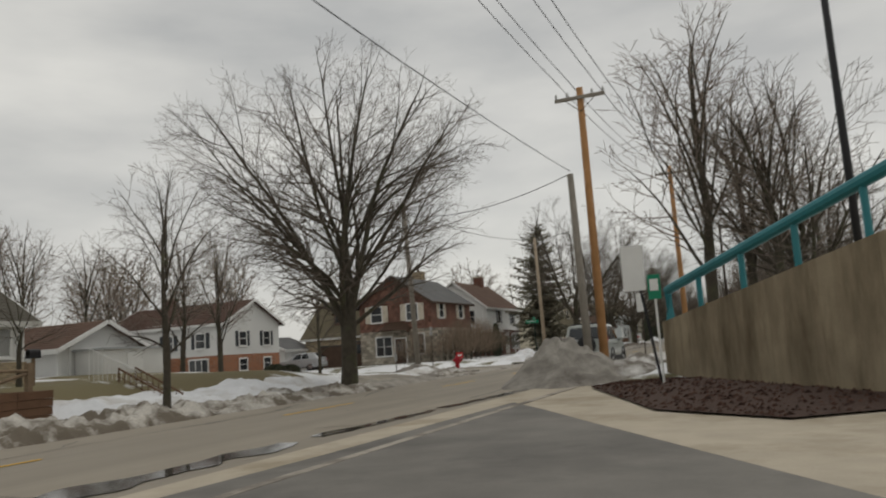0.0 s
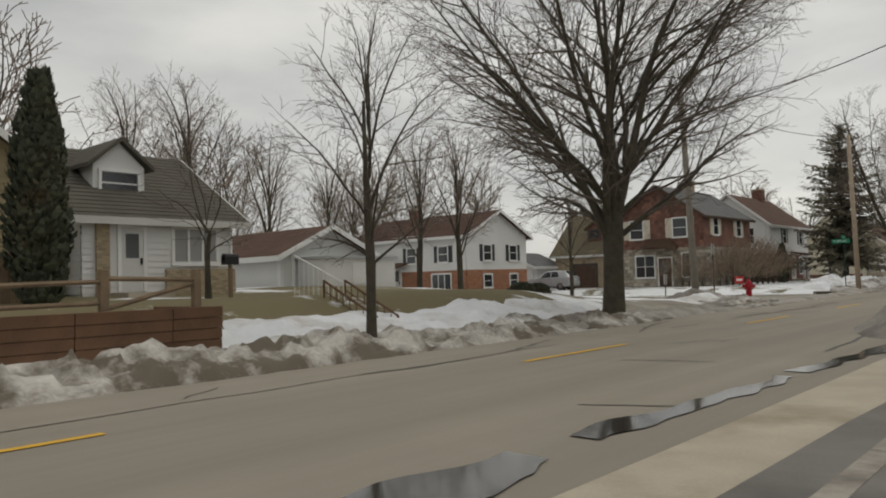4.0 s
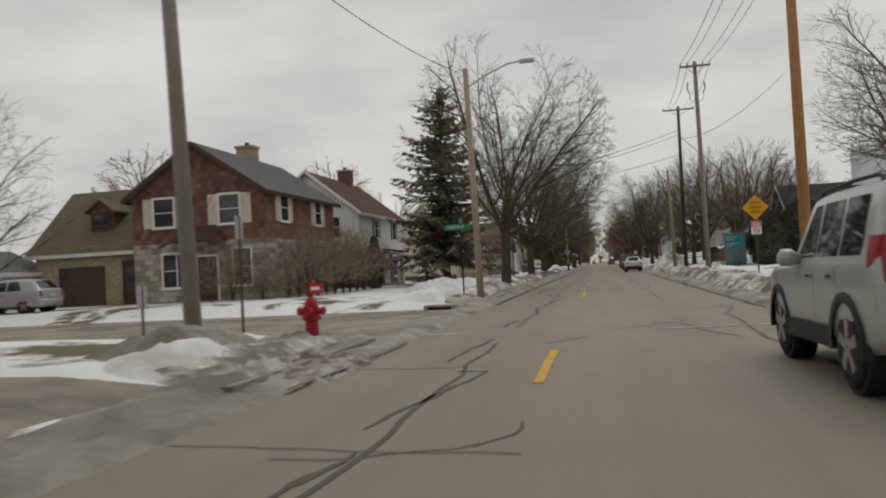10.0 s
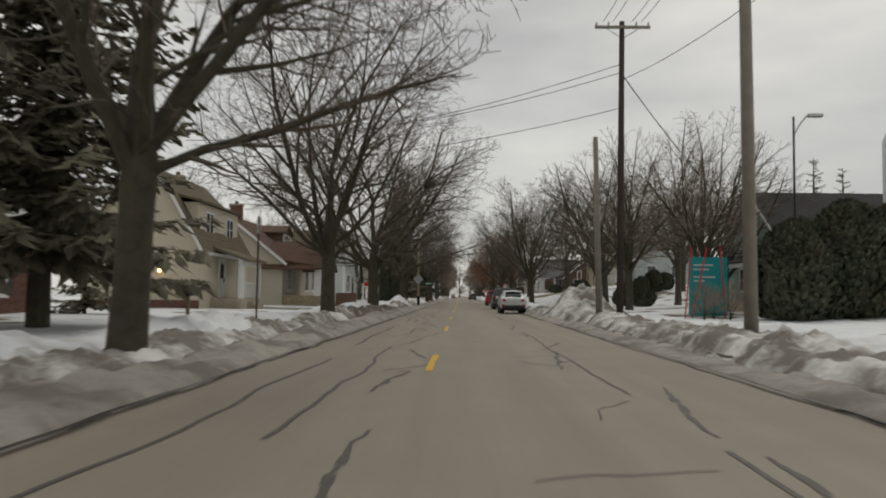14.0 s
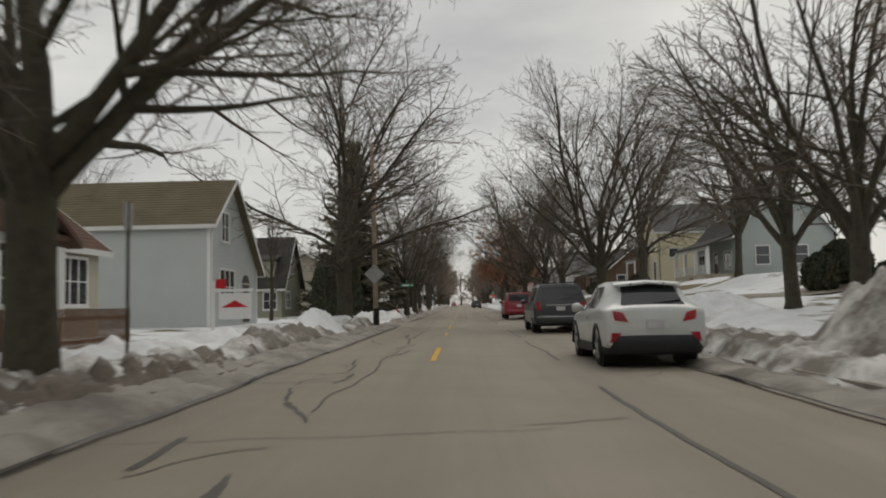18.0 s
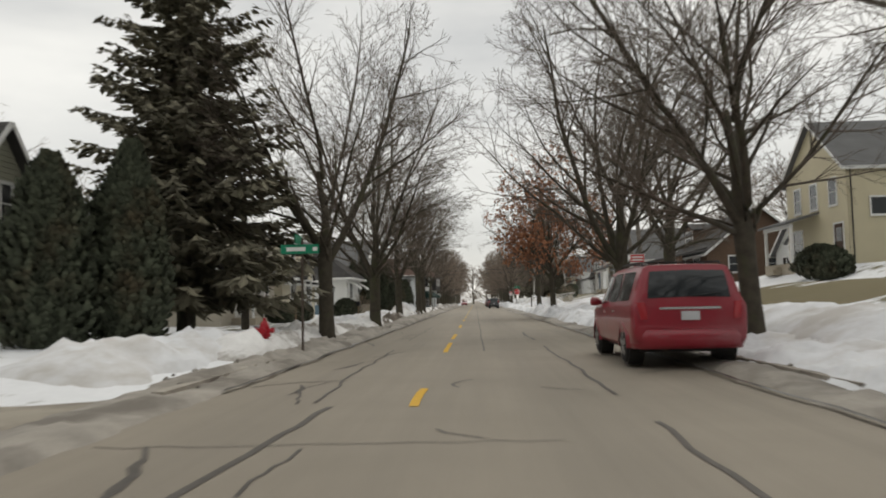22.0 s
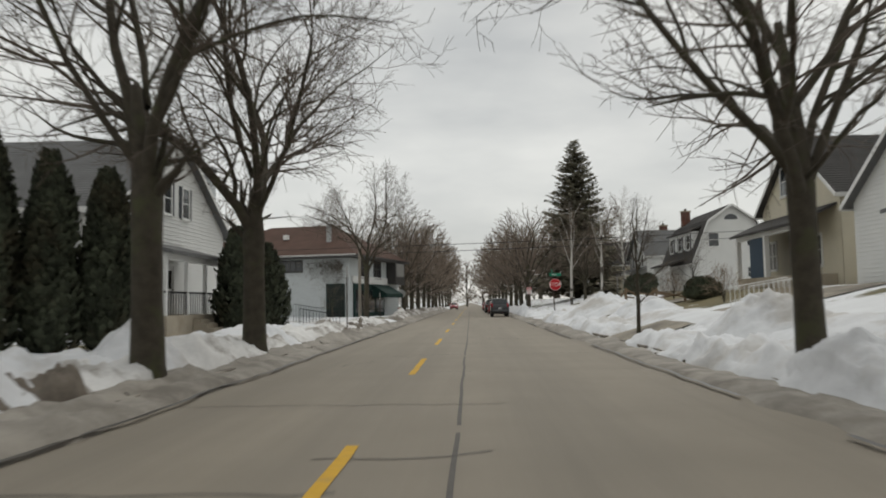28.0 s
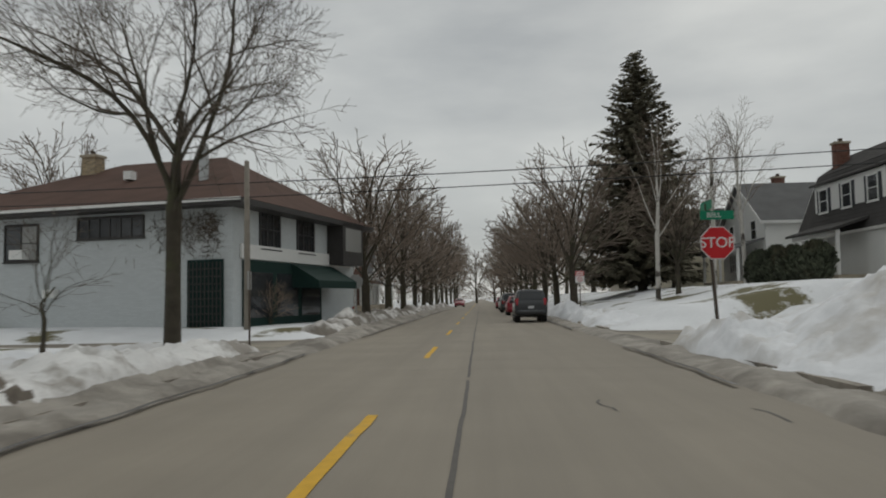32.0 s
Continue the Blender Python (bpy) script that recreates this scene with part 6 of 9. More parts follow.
# red shingled house on the corner
h = House("corner_house", -21.5, -14.6, 27.7, 37.2, 0.45, 'shinglered', 'greyroof', "red shingled house over grey field stone with peeling shutters", gable(-21.5, -14.6, 5.7, 8.05), 'y', lower='stone', split=3.35, fascia='wooddoor')
for u in (-19.8, -16.35):
    h.window('S', u, 4.15, 1.05, 1.35, shutter='shutter', sw=0.5)
for u in (30.0, 34.6):
    h.window('E', u, 4.25, 0.95, 1.3, shutter='shutter', sw=0.45)
h.window('S', -15.8, 1.2, 0.9, 1.7)
h.window('S', -19.2, 1.2, 1.5, 1.6, cols=2)
h.window('E', 33.0, 1.2, 1.6, 1.5, cols=2)
h.chimney(-18.6, 34.5, 6.8, 8.85, 1.0, 0.8, 'tanbrick')
# rough shingles: those of the street side singly, the rest joined
R = random.Random(12)
shapes = []
for q in range(4):
    sm = Mesh()
    w, hh = 0.135 + 0.012 * q, 0.125 + 0.006 * (q % 3)
    sm.add([(-w, 0, -hh), (w, 0, -hh + 0.012 * (q % 2)), (w * 0.97, 0, hh), (-w, 0, hh), (-w, -0.035, -hh - 0.006 * q), (w, -0.032, -hh + 0.008), (w * 0.97, -0.008, hh), (-w, -0.008, hh)],
           ((4, 5, 6, 7), (0, 4, 7, 3), (1, 2, 6, 5), (0, 1, 5, 4)))
    shapes.append(sm.data("shingle", 'shinglepaint'))
holes = {'E': [(30.0, 4.25, 1.05, 1.4), (34.6, 4.25, 1.05, 1.4)], 'S': [(-19.8, 4.15, 1.15, 1.45), (-16.35, 4.15, 1.15, 1.45)]}
rest, count = Mesh(), 0
for face, c0, c1, turn in (('E', 27.75, 37.15, 90), ('S', -21.45, -14.65, 0)):
    v = 3.48
    row = 0
    while v < 7.9:
        sp = h.span(face, v)
        if sp is None or sp[1] - sp[0] < 0.4 or face == 'E' and v > 5.6:
            break
        u = sp[0] + 0.15 + 0.14 * (row % 2)
        while u < sp[1] - 0.12:
            if not any(abs(u - a) < ww + 0.12 and b - 0.15 < v < b + hh + 0.12 for a, b, ww, hh in holes[face]):
                q = R.randrange(4)
                at = h.on(face, u, 0.002, v + R.uniform(-0.015, 0.015))
                if face == 'E' and count < 300:
                    o = part("shingle", shapes[q], None, h.t, at=at)
                    o.rotation_euler = (R.uniform(-0.03, 0.03), R.uniform(-0.05, 0.05), radians(turn))
                    count += 1
                else:
                    mt = pose(*at, 0, R.uniform(-3, 3), turn)
                    rest.add([mt @ Vector(c.co) for c in shapes[q].vertices], [tuple(p.vertices) for p in shapes[q].polygons])
            u += R.uniform(0.26, 0.31)
        v += 0.235
        row += 1
part("shingles", rest, 'shinglepaint', h.t, kind="stuff")
cm = Mesh()
for i in range(7):
    a0, a1 = math.pi * i / 7, math.pi * (i + 1) / 7
    cm.add([h.on('S', -18.0 - 1.5 * math.cos(a0), 0, 3.35 + 0.75 * math.sin(a0)), h.on('S', -18.0 - 1.5 * math.cos(a1), 0, 3.35 + 0.75 * math.sin(a1)),
            h.on('S', -18.0 - 1.6 * math.cos(a1), 1.0, 3.05 + 0.35 * math.sin(a1)), h.on('S', -18.0 - 1.6 * math.cos(a0), 1.0, 3.05 + 0.35 * math.sin(a0))], ((0, 1, 2, 3),))
part("entry_canopy", cm, 'wooddoor', h.t)
h.entry('S', -17.6, 0.5, 1.0, 2.1, 'wooddoor')
h = House("garage_wing", -27.9, -21.52, 28.7, 36.0, 0.45, 'tanbrick', 'olivroof', "tan brick garage wing with a dark dormered roof", gable(28.7, 36.0, 3.35, 6.7), 'x', cat="garage")
h.garage_door('S', -25.2, 0.5, 2.4, 1.85, 'wooddoor', 'darktrim')
h.entry('S', -22.3, 0.5, 0.9, 2.1, 'wooddoor', trim='darktrim')
h.dormer('S', -24.6, 1.3, 4.5, 5.35, 0.9, 'shinglered', 'olivroof', cols=1, trim='darktrim')

h = House("white_house", -21.8, -14.8, 42.6, 53.4, 0.45, 'white', 'brownroof', "white sided two-storey house over a red brick ground floor", gable(-21.8, -14.8, 5.6, 8.4), 'y', lower='brick', split=2.9)
for u in (46.5, 51.2):
    h.window('E', u, 3.9, 0.95, 1.3, shutter='darkshutter')
h.window('E', 45.9, 1.1, 1.6, 1.5, cols=2, shutter='darkshutter')
h.window('E', 51.3, 1.1, 1.6, 1.5, cols=2, shutter='darkshutter')
h.entry('E', 48.7, 0.6, 1.0, 2.1)
h.window('S', -16.6, 3.9, 0.95, 1.35)
h.window('S', -16.8, 1.1, 0.9, 1.3)
h.gutter_pipe('S', -15.2, 0.4, 5.4)
h.chimney(-18.3, 50.6, 7.2, 9.35, 1.0, 0.8)
h.porch('E', 48.0, 49.5, 1.2, 0.6, 2.8, 2, rise=0.35, roof='brownroof')

h = House("cream_house", -18.6, -12.6, 64.8, 73.2, 0.45, 'cream', 'olivroof', "cream sided house with a steep broken roof and small porch", gambrel(-18.6, -12.6, 3.6, 6.3, 7.7), 'y')
h.dormer('E', 69.0, 6.9, 3.9, 5.9, 0.45, 'cream', 'olivroof', shed=True, peak=0.5, win=False, depth=2.0)
for u in (67.3, 70.8):
    h.window('E', u, 4.3, 1.2, 1.15, cols=2, out=-0.45)
h.porch('E', 66.6, 70.2, 1.6, 0.95, 2.95, 2, rise=0.75, roof='olivroof', rail='trim', pw=0.24)
h.window('E', 71.8, 1.4, 1.3, 1.3, cols=2)
h.entry('E', 68.2, 0.98, 0.95, 2.0)
h.entry('S', -15.6, 0.6, 0.9, 2.0)
h.window('S', -15.5, 4.6, 0.9, 1.2)
h.chimney(-16.8, 72.5, 6.2, 8.2, 0.7, 0.6)
part("base_band", h.slab(Mesh(), 'S', -18.6, -12.6, 0.02, 0.06, 0.2, 0.85), 'brick', h.t)
lamp = thing("wall_lantern", (-14.6, 64.68, 2.25), "small lit lantern beside the side door", "lamp")
part("bulb", Mesh().box(-0.05, 0.05, -0.1, 0.0, 0, 0.14), 'litwin', lamp)
part("cap", Mesh().box(-0.08, 0.08, -0.13, 0.02, 0.14, 0.18), 'blackmetal', lamp)

h = House("red_roofed_bungalow", -20, -12.0, 80.0, 93.2, 0.6, 'tan', 'brownroof', "tan bungalow with a red-brown roof and deep porch", gable(-20, -12.0, 3.5, 6.7), 'y')
h.dormer('E', 87.4, 3.0, 4.6, 6.0, 1.5, 'brown', 'brownroof', cols=3)
h.porch('E', 80.2, 86.0, 2.4, 1.1, 3.1, 3, rise=0.5, roof='brownroof', pw=0.4, base='tanbrick')
gm = Mesh()
gm.add([h.on('E', 80.0, 2.5, 3.2), h.on('E', 86.2, 2.5, 3.2), h.on('E', 83.1, 2.5, 4.9)], ((0, 1, 2),))
part("porch_gable", gm, 'brown', h.t)
for s in (-1, 1):
    rm = Mesh()
    a = [h.on('E', 83.1, 2.8, 5.1), h.on('E', 83.1 + s * 3.5, 2.8, 3.05), h.on('E', 83.1 + s * 3.5, -1.5, 3.05), h.on('E', 83.1, -1.5, 5.1)]
    rm.add(a + [(p[0], p[1], p[2] - 0.14) for p in a], ((0, 1, 2, 3), (4, 7, 6, 5), (0, 4, 5, 1), (2, 6, 7, 3), (1, 5, 6, 2), (0, 3, 7, 4)))
    part("porch_roof", rm, 'brownroof', h.t)
for u, w, c in ((82.0, 1.5, 3), (88.2, 1.4, 2), (91.2, 2.2, 4)):
    h.window('E', u, 1.5, w, 1.5, cols=c)
h.chimney(-16, 82, 6, 7.6)

h = House("grey_blue_house", -19.5, -11.1, 102.2, 110.3, 0.45, 'aqua', 'olivroof', "pale grey-blue sided house with a long sloping roof", [(102.2, 5.35), (105.3, 7.75), (110.3, 3.35)], 'x')
h.window('E', 104.75, 1.5, 2.3, 1.65, cols=3)
h.window('E', 104.4, 4.6, 1.1, 1.4, cols=2)
h.entry('E', 108.0, 0.5, 1.3, 2.0, 'darktrim', trim='tan')
am = Mesh()
for i in range(8):
    a0, a1 = math.pi * i / 8, math.pi * (i + 1) / 8
    am.add([h.on('E', 108.0 - 0.72 * math.cos(a0), 0.045, 2.5 + 0.55 * math.sin(a0)), h.on('E', 108.0 - 0.72 * math.cos(a1), 0.045, 2.5 + 0.55 * math.sin(a1)), h.on('E', 108.0, 0.045, 2.5)], ((0, 1, 2),))
part("door_arch", am, 'darktrim', h.t)
h.corner_boards(5.2)
h.gutter_pipe('E', 102.35, 0.5, 5.2)

h = House("grey_cape_house", -22.9, -13.5, 126.3, 133.4, 0.45, 'sage', 'darkroof', "sage grey house with a steep charcoal roof and white windows", gable(126.3, 133.4, 2.9, 7.0), 'x')
h.dormer('S', -18.0, 7.6, 3.1, 4.9, 0.5, 'sage', 'darkroof', shed=True, peak=0.6, win=False, depth=2.0)
h.window('S', -16.8, 3.55, 1.3, 1.0, cols=2, out=-0.5)
h.window('S', -20.0, 3.55, 1.1, 1.0, cols=2, out=-0.5)
h.window('S', -17.4, 1.05, 1.9, 1.2, cols=3)
h.window('S', -14.4, 1.1, 1.0, 1.3, cols=2)
h.window('E', 128.4, 1.2, 1.5, 1.25, cols=3)
h.window('E', 129.9, 4.0, 1.1, 1.2, cols=2)
h.chimney(-17.9, 129.8, 6, 8.2)
h.chimney(-22.0, 131.3, 5, 7.8)

for y0, mat, lab in ((142.6, 'tan', "tan sided house with a small gabled entry"), (153.8, 'cream', "cream sided house with a small gabled entry")):
    h = House("gabled_house", -19.0, -11.0, y0, y0 + 9.4, 0.5, mat, 'darkroof', lab, gambrel(-19.0, -11.0, 3.0, 5.2, 6.6, 0.2), 'y')
    h.dormer('E', y0 + 4.7, 8.7, 3.2, 5.35, 0.04, mat, 'darkroof', shed=True, peak=0.55, win=False, depth=2.6)
    lap = Mesh()
    for i in range(11):
        v = 3.3 + 0.17 * i
        h.slab(lap, 'E', y0 + 0.38, y0 + 9.02, -0.04, 0.0 if i % 2 else 0.006, v, v + 0.165)
    part("upper_siding", lap, mat, h.t)
    part("frieze_board", h.slab(Mesh(), 'E', y0 + 0.3, y0 + 9.1, -0.02, 0.05, 5.2, 5.38), 'trim', h.t)
    for u in (y0 + 2.5, y0 + 6.9):
        h.window('E', u, 3.75, 0.85, 1.25, cols=1, out=0.01)
    pent = Mesh()
    p = [h.on('E', y0 - 0.1, 0.02, 3.55), h.on('E', y0 + 9.5, 0.02, 3.55), h.on('E', y0 + 9.5, 0.75, 3.0), h.on('E', y0 - 0.1, 0.75, 3.0)]
    pent.add(p + [(q[0], q[1], q[2] - 0.1) for q in p], ((0, 1, 2, 3), (4, 7, 6, 5), (0, 3, 7, 4), (1, 5, 6, 2), (2, 6, 7, 3)))
    part("pent_roof", pent, 'darkroof', h.t)
    part("pent_fascia", h.slab(Mesh(), 'E', y0 - 0.1, y0 + 9.5, 0.75, 0.8, 2.84, 3.0), 'trim', h.t)
    h.window('E', y0 + 6.9, 1.2, 2.1, 1.5, cols=3)
    h.window('S', -13.0, 1.3, 0.9, 1.3)
    h.entry('E', y0 + 2.5, 0.75, 0.95, 2.0)
    g = Mesh()
    arc = [(y0 + 2.5 + 0.75 * math.cos(q), 3.0 + 0.55 * math.sin(q)) for q in [math.pi * k / 8 for k in range(9)]]
    g.add([h.on('E', u, 1.16, v) for u, v in [(y0 + 1.5, 2.85), (y0 + 3.5, 2.85)] + [(y0 + 3.5, 3.05), (y0 + 2.5, 4.0), (y0 + 1.5, 3.05)]], ((0, 1, 2, 3, 4),))
    part("entry_gable", g, 'trim', h.t)
    g = Mesh()
    g.add([h.on('E', u, 1.175, v - 0.08) for u, v in arc], (tuple(range(9)),))
    part("entry_arch", g, mat, h.t)
    for s in (-1, 1):
        rm = Mesh()
        a = [h.on('E', y0 + 2.5, 1.3, 4.1), h.on('E', y0 + 2.5 + s * 1.2, 1.3, 2.98), h.on('E', y0 + 2.5 + s * 1.2, 0.0, 2.98), h.on('E', y0 + 2.5, 0.0, 4.1)]
        rm.add(a + [(p[0], p[1], p[2] - 0.1) for p in a], ((0, 1, 2, 3), (4, 7, 6, 5), (0, 4, 5, 1), (2, 6, 7, 3), (1, 5, 6, 2), (0, 3, 7, 4)))
        part("entry_roof", rm, 'darkroof', h.t)
        part("entry_post", h.slab(Mesh(), 'E', y0 + 2.45 + s * 0.9, y0 + 2.55 + s * 0.9, 1.0, 1.1, 0.5, 2.95), 'trim', h.t)
    part("stoop", h.slab(Mesh(), 'E', y0 + 1.5, y0 + 3.5, 0.02, 1.2, 0.2, 0.72), 'concrete', h.t)

X0, X1, Y0, Y1, ZE = -16.9, -10.2, 172.8, 181.0, 3.55
h = House("white_bungalow", X0, X1, Y0, Y1, 0.5, 'white', 'darkroof', "white bungalow with a charcoal hipped roof and blue block base", [(Y0, ZE), (Y0 + 0.1, ZE), (Y1 - 0.1, ZE), (Y1, ZE)], 'x', lower='bluebase', split=1.25, over=0.05)
hip_roof(h, X0, X1, Y0, Y1, ZE, 6.4, 0.6, 'darkroof')
h.dormer('S', -12.6, 1.5, 4.3, 5.2, 1.5, 'white', 'darkroof', cols=1, depth=1.6)
h.window('S', -12.1, 1.75, 0.85, 1.3)
h.window('S', -15.3, 1.65, 1.3, 1.35, pane='curtain')
h.window('S', -12.0, 0.72, 1.1, 0.35, rows=1)
h.window('E', 174.6, 1.8, 1.4, 1.3, cols=2)
for u in (174.6, 179.0):
    am = Mesh().add([h.on('E', u - 0.9, 0.02, 3.3), h.on('E', u + 0.9, 0.02, 3.3), h.on('E', u + 0.9, 0.9, 2.75), h.on('E', u - 0.9, 0.9, 2.75), h.on('E', u + 0.9, 0.9, 2.6), h.on('E', u - 0.9, 0.9, 2.6)], ((0, 1, 2, 3), (3, 2, 4, 5), (0, 3, 5), (1, 4, 2)))
    part("awning", am, 'trim', h.t)
h.entry('E', 179.0, 1.3, 0.95, 2.0)
part("stoop", h.slab(Mesh(), 'E', 178.2, 179.9, 0.02, 1.2, 0.0, 1.25), 'concrete', h.t)

h = House("dark_porch_house", -25.0, -16.5, 182.6, 188.4, 0.5, 'tan', 'brownroof', "tan house with a brown roof set back behind the evergreens", gable(182.6, 188.4, 4.6, 7.4), 'x')
h.window('E', 185.5, 4.6, 1.0, 1.2)
h.window('E', 184.0, 1.6, 1.4, 1.3, cols=2)
h = House("white_porch_house", -19.0, -11.4, 190.0, 202.4, 0.5, 'white', 'greyroof', "white house with a front porch and tall white chimney", gable(190.0, 202.4, 5.0, 8.6), 'x')
h.porch('E', 190.4, 196.6, 2.0, 1.1, 3.3, 4, roof='greyroof', rail='blackmetal', pw=0.13)
h.entry('E', 195.4, 1.12, 0.95, 2.0, 'door')
for u in (195.2, 197.2):
    h.window('E', u, 5.3, 0.75, 1.3, shutter='darkshutter', sw=0.25)
h.window('E', 192.2, 1.6, 1.0, 1.4, shutter='darkshutter', sw=0.25)
h.window('S', -13.8, 1.5, 1.0, 1.4)
h.chimney(-12.4, 202.8, 0.3, 8.4, 0.7, 0.8, 'whitebrick')

# white brick corner store with a hipped roof
X0, X1, Y0, Y1, ZB, ZE = -24.0, -8.6, 225.5, 238.0, 0.05, 5.35
h = House("corner_store", X0, X1, Y0, Y1, ZB, 'whitebrick', 'brownroof', "white painted brick corner store with brown hipped roof", [(Y0, ZE), (Y0 + 0.1, ZE), (Y1 - 0.1, ZE), (Y1, ZE)], 'x', over=0.05)
rm = Mesh()
e = [h.loc(p) for p in ((X0 - 0.9, Y0 - 0.9, ZE + 0.1), (X1 + 0.9, Y0 - 0.9, ZE + 0.1), (X1 + 0.9, Y1 + 0.9, ZE + 0.1), (X0 - 0.9, Y1 + 0.9, ZE + 0.1))]
r0, r1 = h.loc((X0 + 5.2, (Y0 + Y1) / 2, 8.6)), h.loc((X1 - 4.2, (Y0 + Y1) / 2, 8.6))
rm.add(e + [r0, r1], ((0, 1, 5, 4), (1, 2, 5), (2, 3, 4, 5), (3, 0, 4)))
part("hip_roof", rm, 'storeroof', h.t)
R = random.Random(31)
iv = Mesh()
for i in range(420):
    u, v = -9.2 - abs(R.gauss(0, 1.5)), 4.9 - abs(R.gauss(0, 0.75))
    p = [(u, 0.03, v)]
    a = R.uniform(0, 6.28)
    for k in range(3):
        a += R.uniform(-0.8, 0.8)
        p.append((p[-1][0] + 0.14 * math.cos(a), R.uniform(0.02, 0.08), p[-1][2] + 0.14 * math.sin(a)))
    iv.tube([h.on('S', min(-8.62, q[0]), q[1], q[2]) for q in p], [0.012, 0.01, 0.008, 0.005], 3, cap=False)
part("ivy", iv, 'twig', h.t, "leafless ivy clinging to the wall", kind="stuff")
rm = Mesh().box(h.loc((X0 - 0.9, 0, 0))[0], h.loc((X1 + 0.9, 0, 0))[0], h.loc((0, Y0 - 0.9, 0))[1], h.loc((0, Y1 + 0.9, 0))[1], ZE - 0.15 - ZB, ZE + 0.09 - ZB)
part("eave_board", rm, 'darktrim', h.t)
h.window('S', -19.0, 3.35, 1.7, 1.5, cols=2, trim='darktrim', pane='mixed')
h.window('S', -14.4, 4.2, 3.2, 0.8, cols=6, rows=1, trim='darktrim')
for u in (228.5, 232.0):
    h.window('E', u, 3.7, 1.7, 1.6, cols=3, trim='darktrim')
part("ac_unit", h.slab(Mesh(), 'S', -19.3, -18.6, 0.02, 0.4, 3.4, 3.8), 'trim', h.t)
part("ac_unit", h.slab(Mesh(), 'S', -17.6, -17.0, 0.02, 0.3, 1.7, 2.05), 'trim', h.t)
for u in (-18.5, -13.5, -10.2):
    part("vent", h.slab(Mesh(), 'S', u - 0.7, u + 0.7, 0.005, 0.03, 0.1, 0.4), 'ink', h.t)
part("shopfront", h.slab(Mesh(), 'E', 226.2, 233.5, 0.01, 0.14, 0.1, 3.1), 'greentrim', h.t, "dark green shopfront")
part("shopfront", h.slab(Mesh(), 'S', -10.6, -9.0, 0.01, 0.14, 0.1, 3.1), 'greentrim', h.t, "dark green shopfront")
for i in range(3):
    part("shop_window", h.slab(Mesh(), 'E', 226.5 + 2.4 * i, 228.5 + 2.4 * i, 0.14, 0.16, 0.7, 2.6), 'glass', h.t)
aw = Mesh()
aw.add([h.on('E', 230.3, 0.15, 3.1), h.on('E', 234.8, 0.15, 3.1), h.on('E', 234.8, 1.5, 2.3), h.on('E', 230.3, 1.5, 2.3), h.on('E', 234.8, 1.5, 1.95), h.on('E', 230.3, 1.5, 1.95), h.on('E', 230.3, 0.15, 2.0), h.on('E', 234.8, 0.15, 2.0)],
       ((0, 1, 2, 3), (3, 2, 4, 5), (0, 3, 5, 6), (1, 7, 4, 2)))
part("awning", aw, 'greentrim', h.t, "dark green cloth awning")
part("white_panel", h.slab(Mesh(), 'E', 226.0, 237.4, 0.02, 0.12, 3.15, 3.75), 'trim', h.t, "white boarded band over the shopfront")
bay = part("bay_window", h.slab(Mesh(), 'E', 234.5, 237.2, 0.01, 0.9, 3.2, 5.4), 'darktrim', h.t, "dark framed upper bay")
part("pane", h.slab(Mesh(), 'E', 234.8, 236.9, 0.9, 0.93, 3.9, 5.1), 'curtain', bay)
h.chimney(-19.6, 230.5, 6.5, 8.8, 0.8, 0.7, 'tanbrick')
tr = Mesh()
for i in range(9):
    h.slab(tr, 'S', -10.5 + 0.18 * i, -10.46 + 0.18 * i, 0.16, 0.19, 0.2, 3.0)
    h.slab(tr, 'S', -10.55, -9.0, 0.19, 0.21, 0.3 + 0.3 * i, 0.34 + 0.3 * i)
part("trellis", tr, 'darktrim', h.t, "dark wooden trellis at the corner")
part("gutter", h.slab(Mesh(), 'S', X0 - 0.9, X1 + 0.9, 0.91, 1.0, ZE - 0.02, ZE + 0.1), 'trim', h.t, "pale metal eaves gutter")
part("roof_vent", Mesh().box(*[v for c, q in zip(h.loc((-15.6, 228.2, 7.3)), (0.2, 0.2, 0.2)) for v in (c - q, c + q)]), 'trim', h.t)
part("vent_stack", Mesh().tube([h.loc((-11.3, 227.6, 6.0)), h.loc((-11.3, 227.6, 8.3))], [0.22, 0.22], 10), 'steel', h.t)
turn = radians(-13)
corner = Vector((X1, Y0, 0))
h.t.rotation_euler[2] = turn
h.t.location = corner + Matrix.Rotation(turn, 3, 'Z') @ (h.t.location - corner)
for y, mat, rf in ((247, 'orangebrick', 'brownroof'), (258, 'tan', 'darkroof'), (270, 'brick', 'brownroof'), (283, 'white', 'greyroof')):
    h = House("far_house", -19, -11.5, y, y + 8.5, 0.3, mat, rf, "gabled house farther along the street", gable(y, y + 8.5, 4.6, 8.0), 'x', lap=0.25)
    h.window('E', y + 2.4, 1.3, 1.2, 1.3, cols=2)
    h.window('E', y + 6.0, 1.3, 1.2, 1.3, cols=2)
    h.window('E', y + 4.2, 5.0, 1.0, 1.2)
    h.porch('E', y + 0.5, y + 7.5, 1.8, 0.9, 3.1, 3, roof=rf, steps=False)

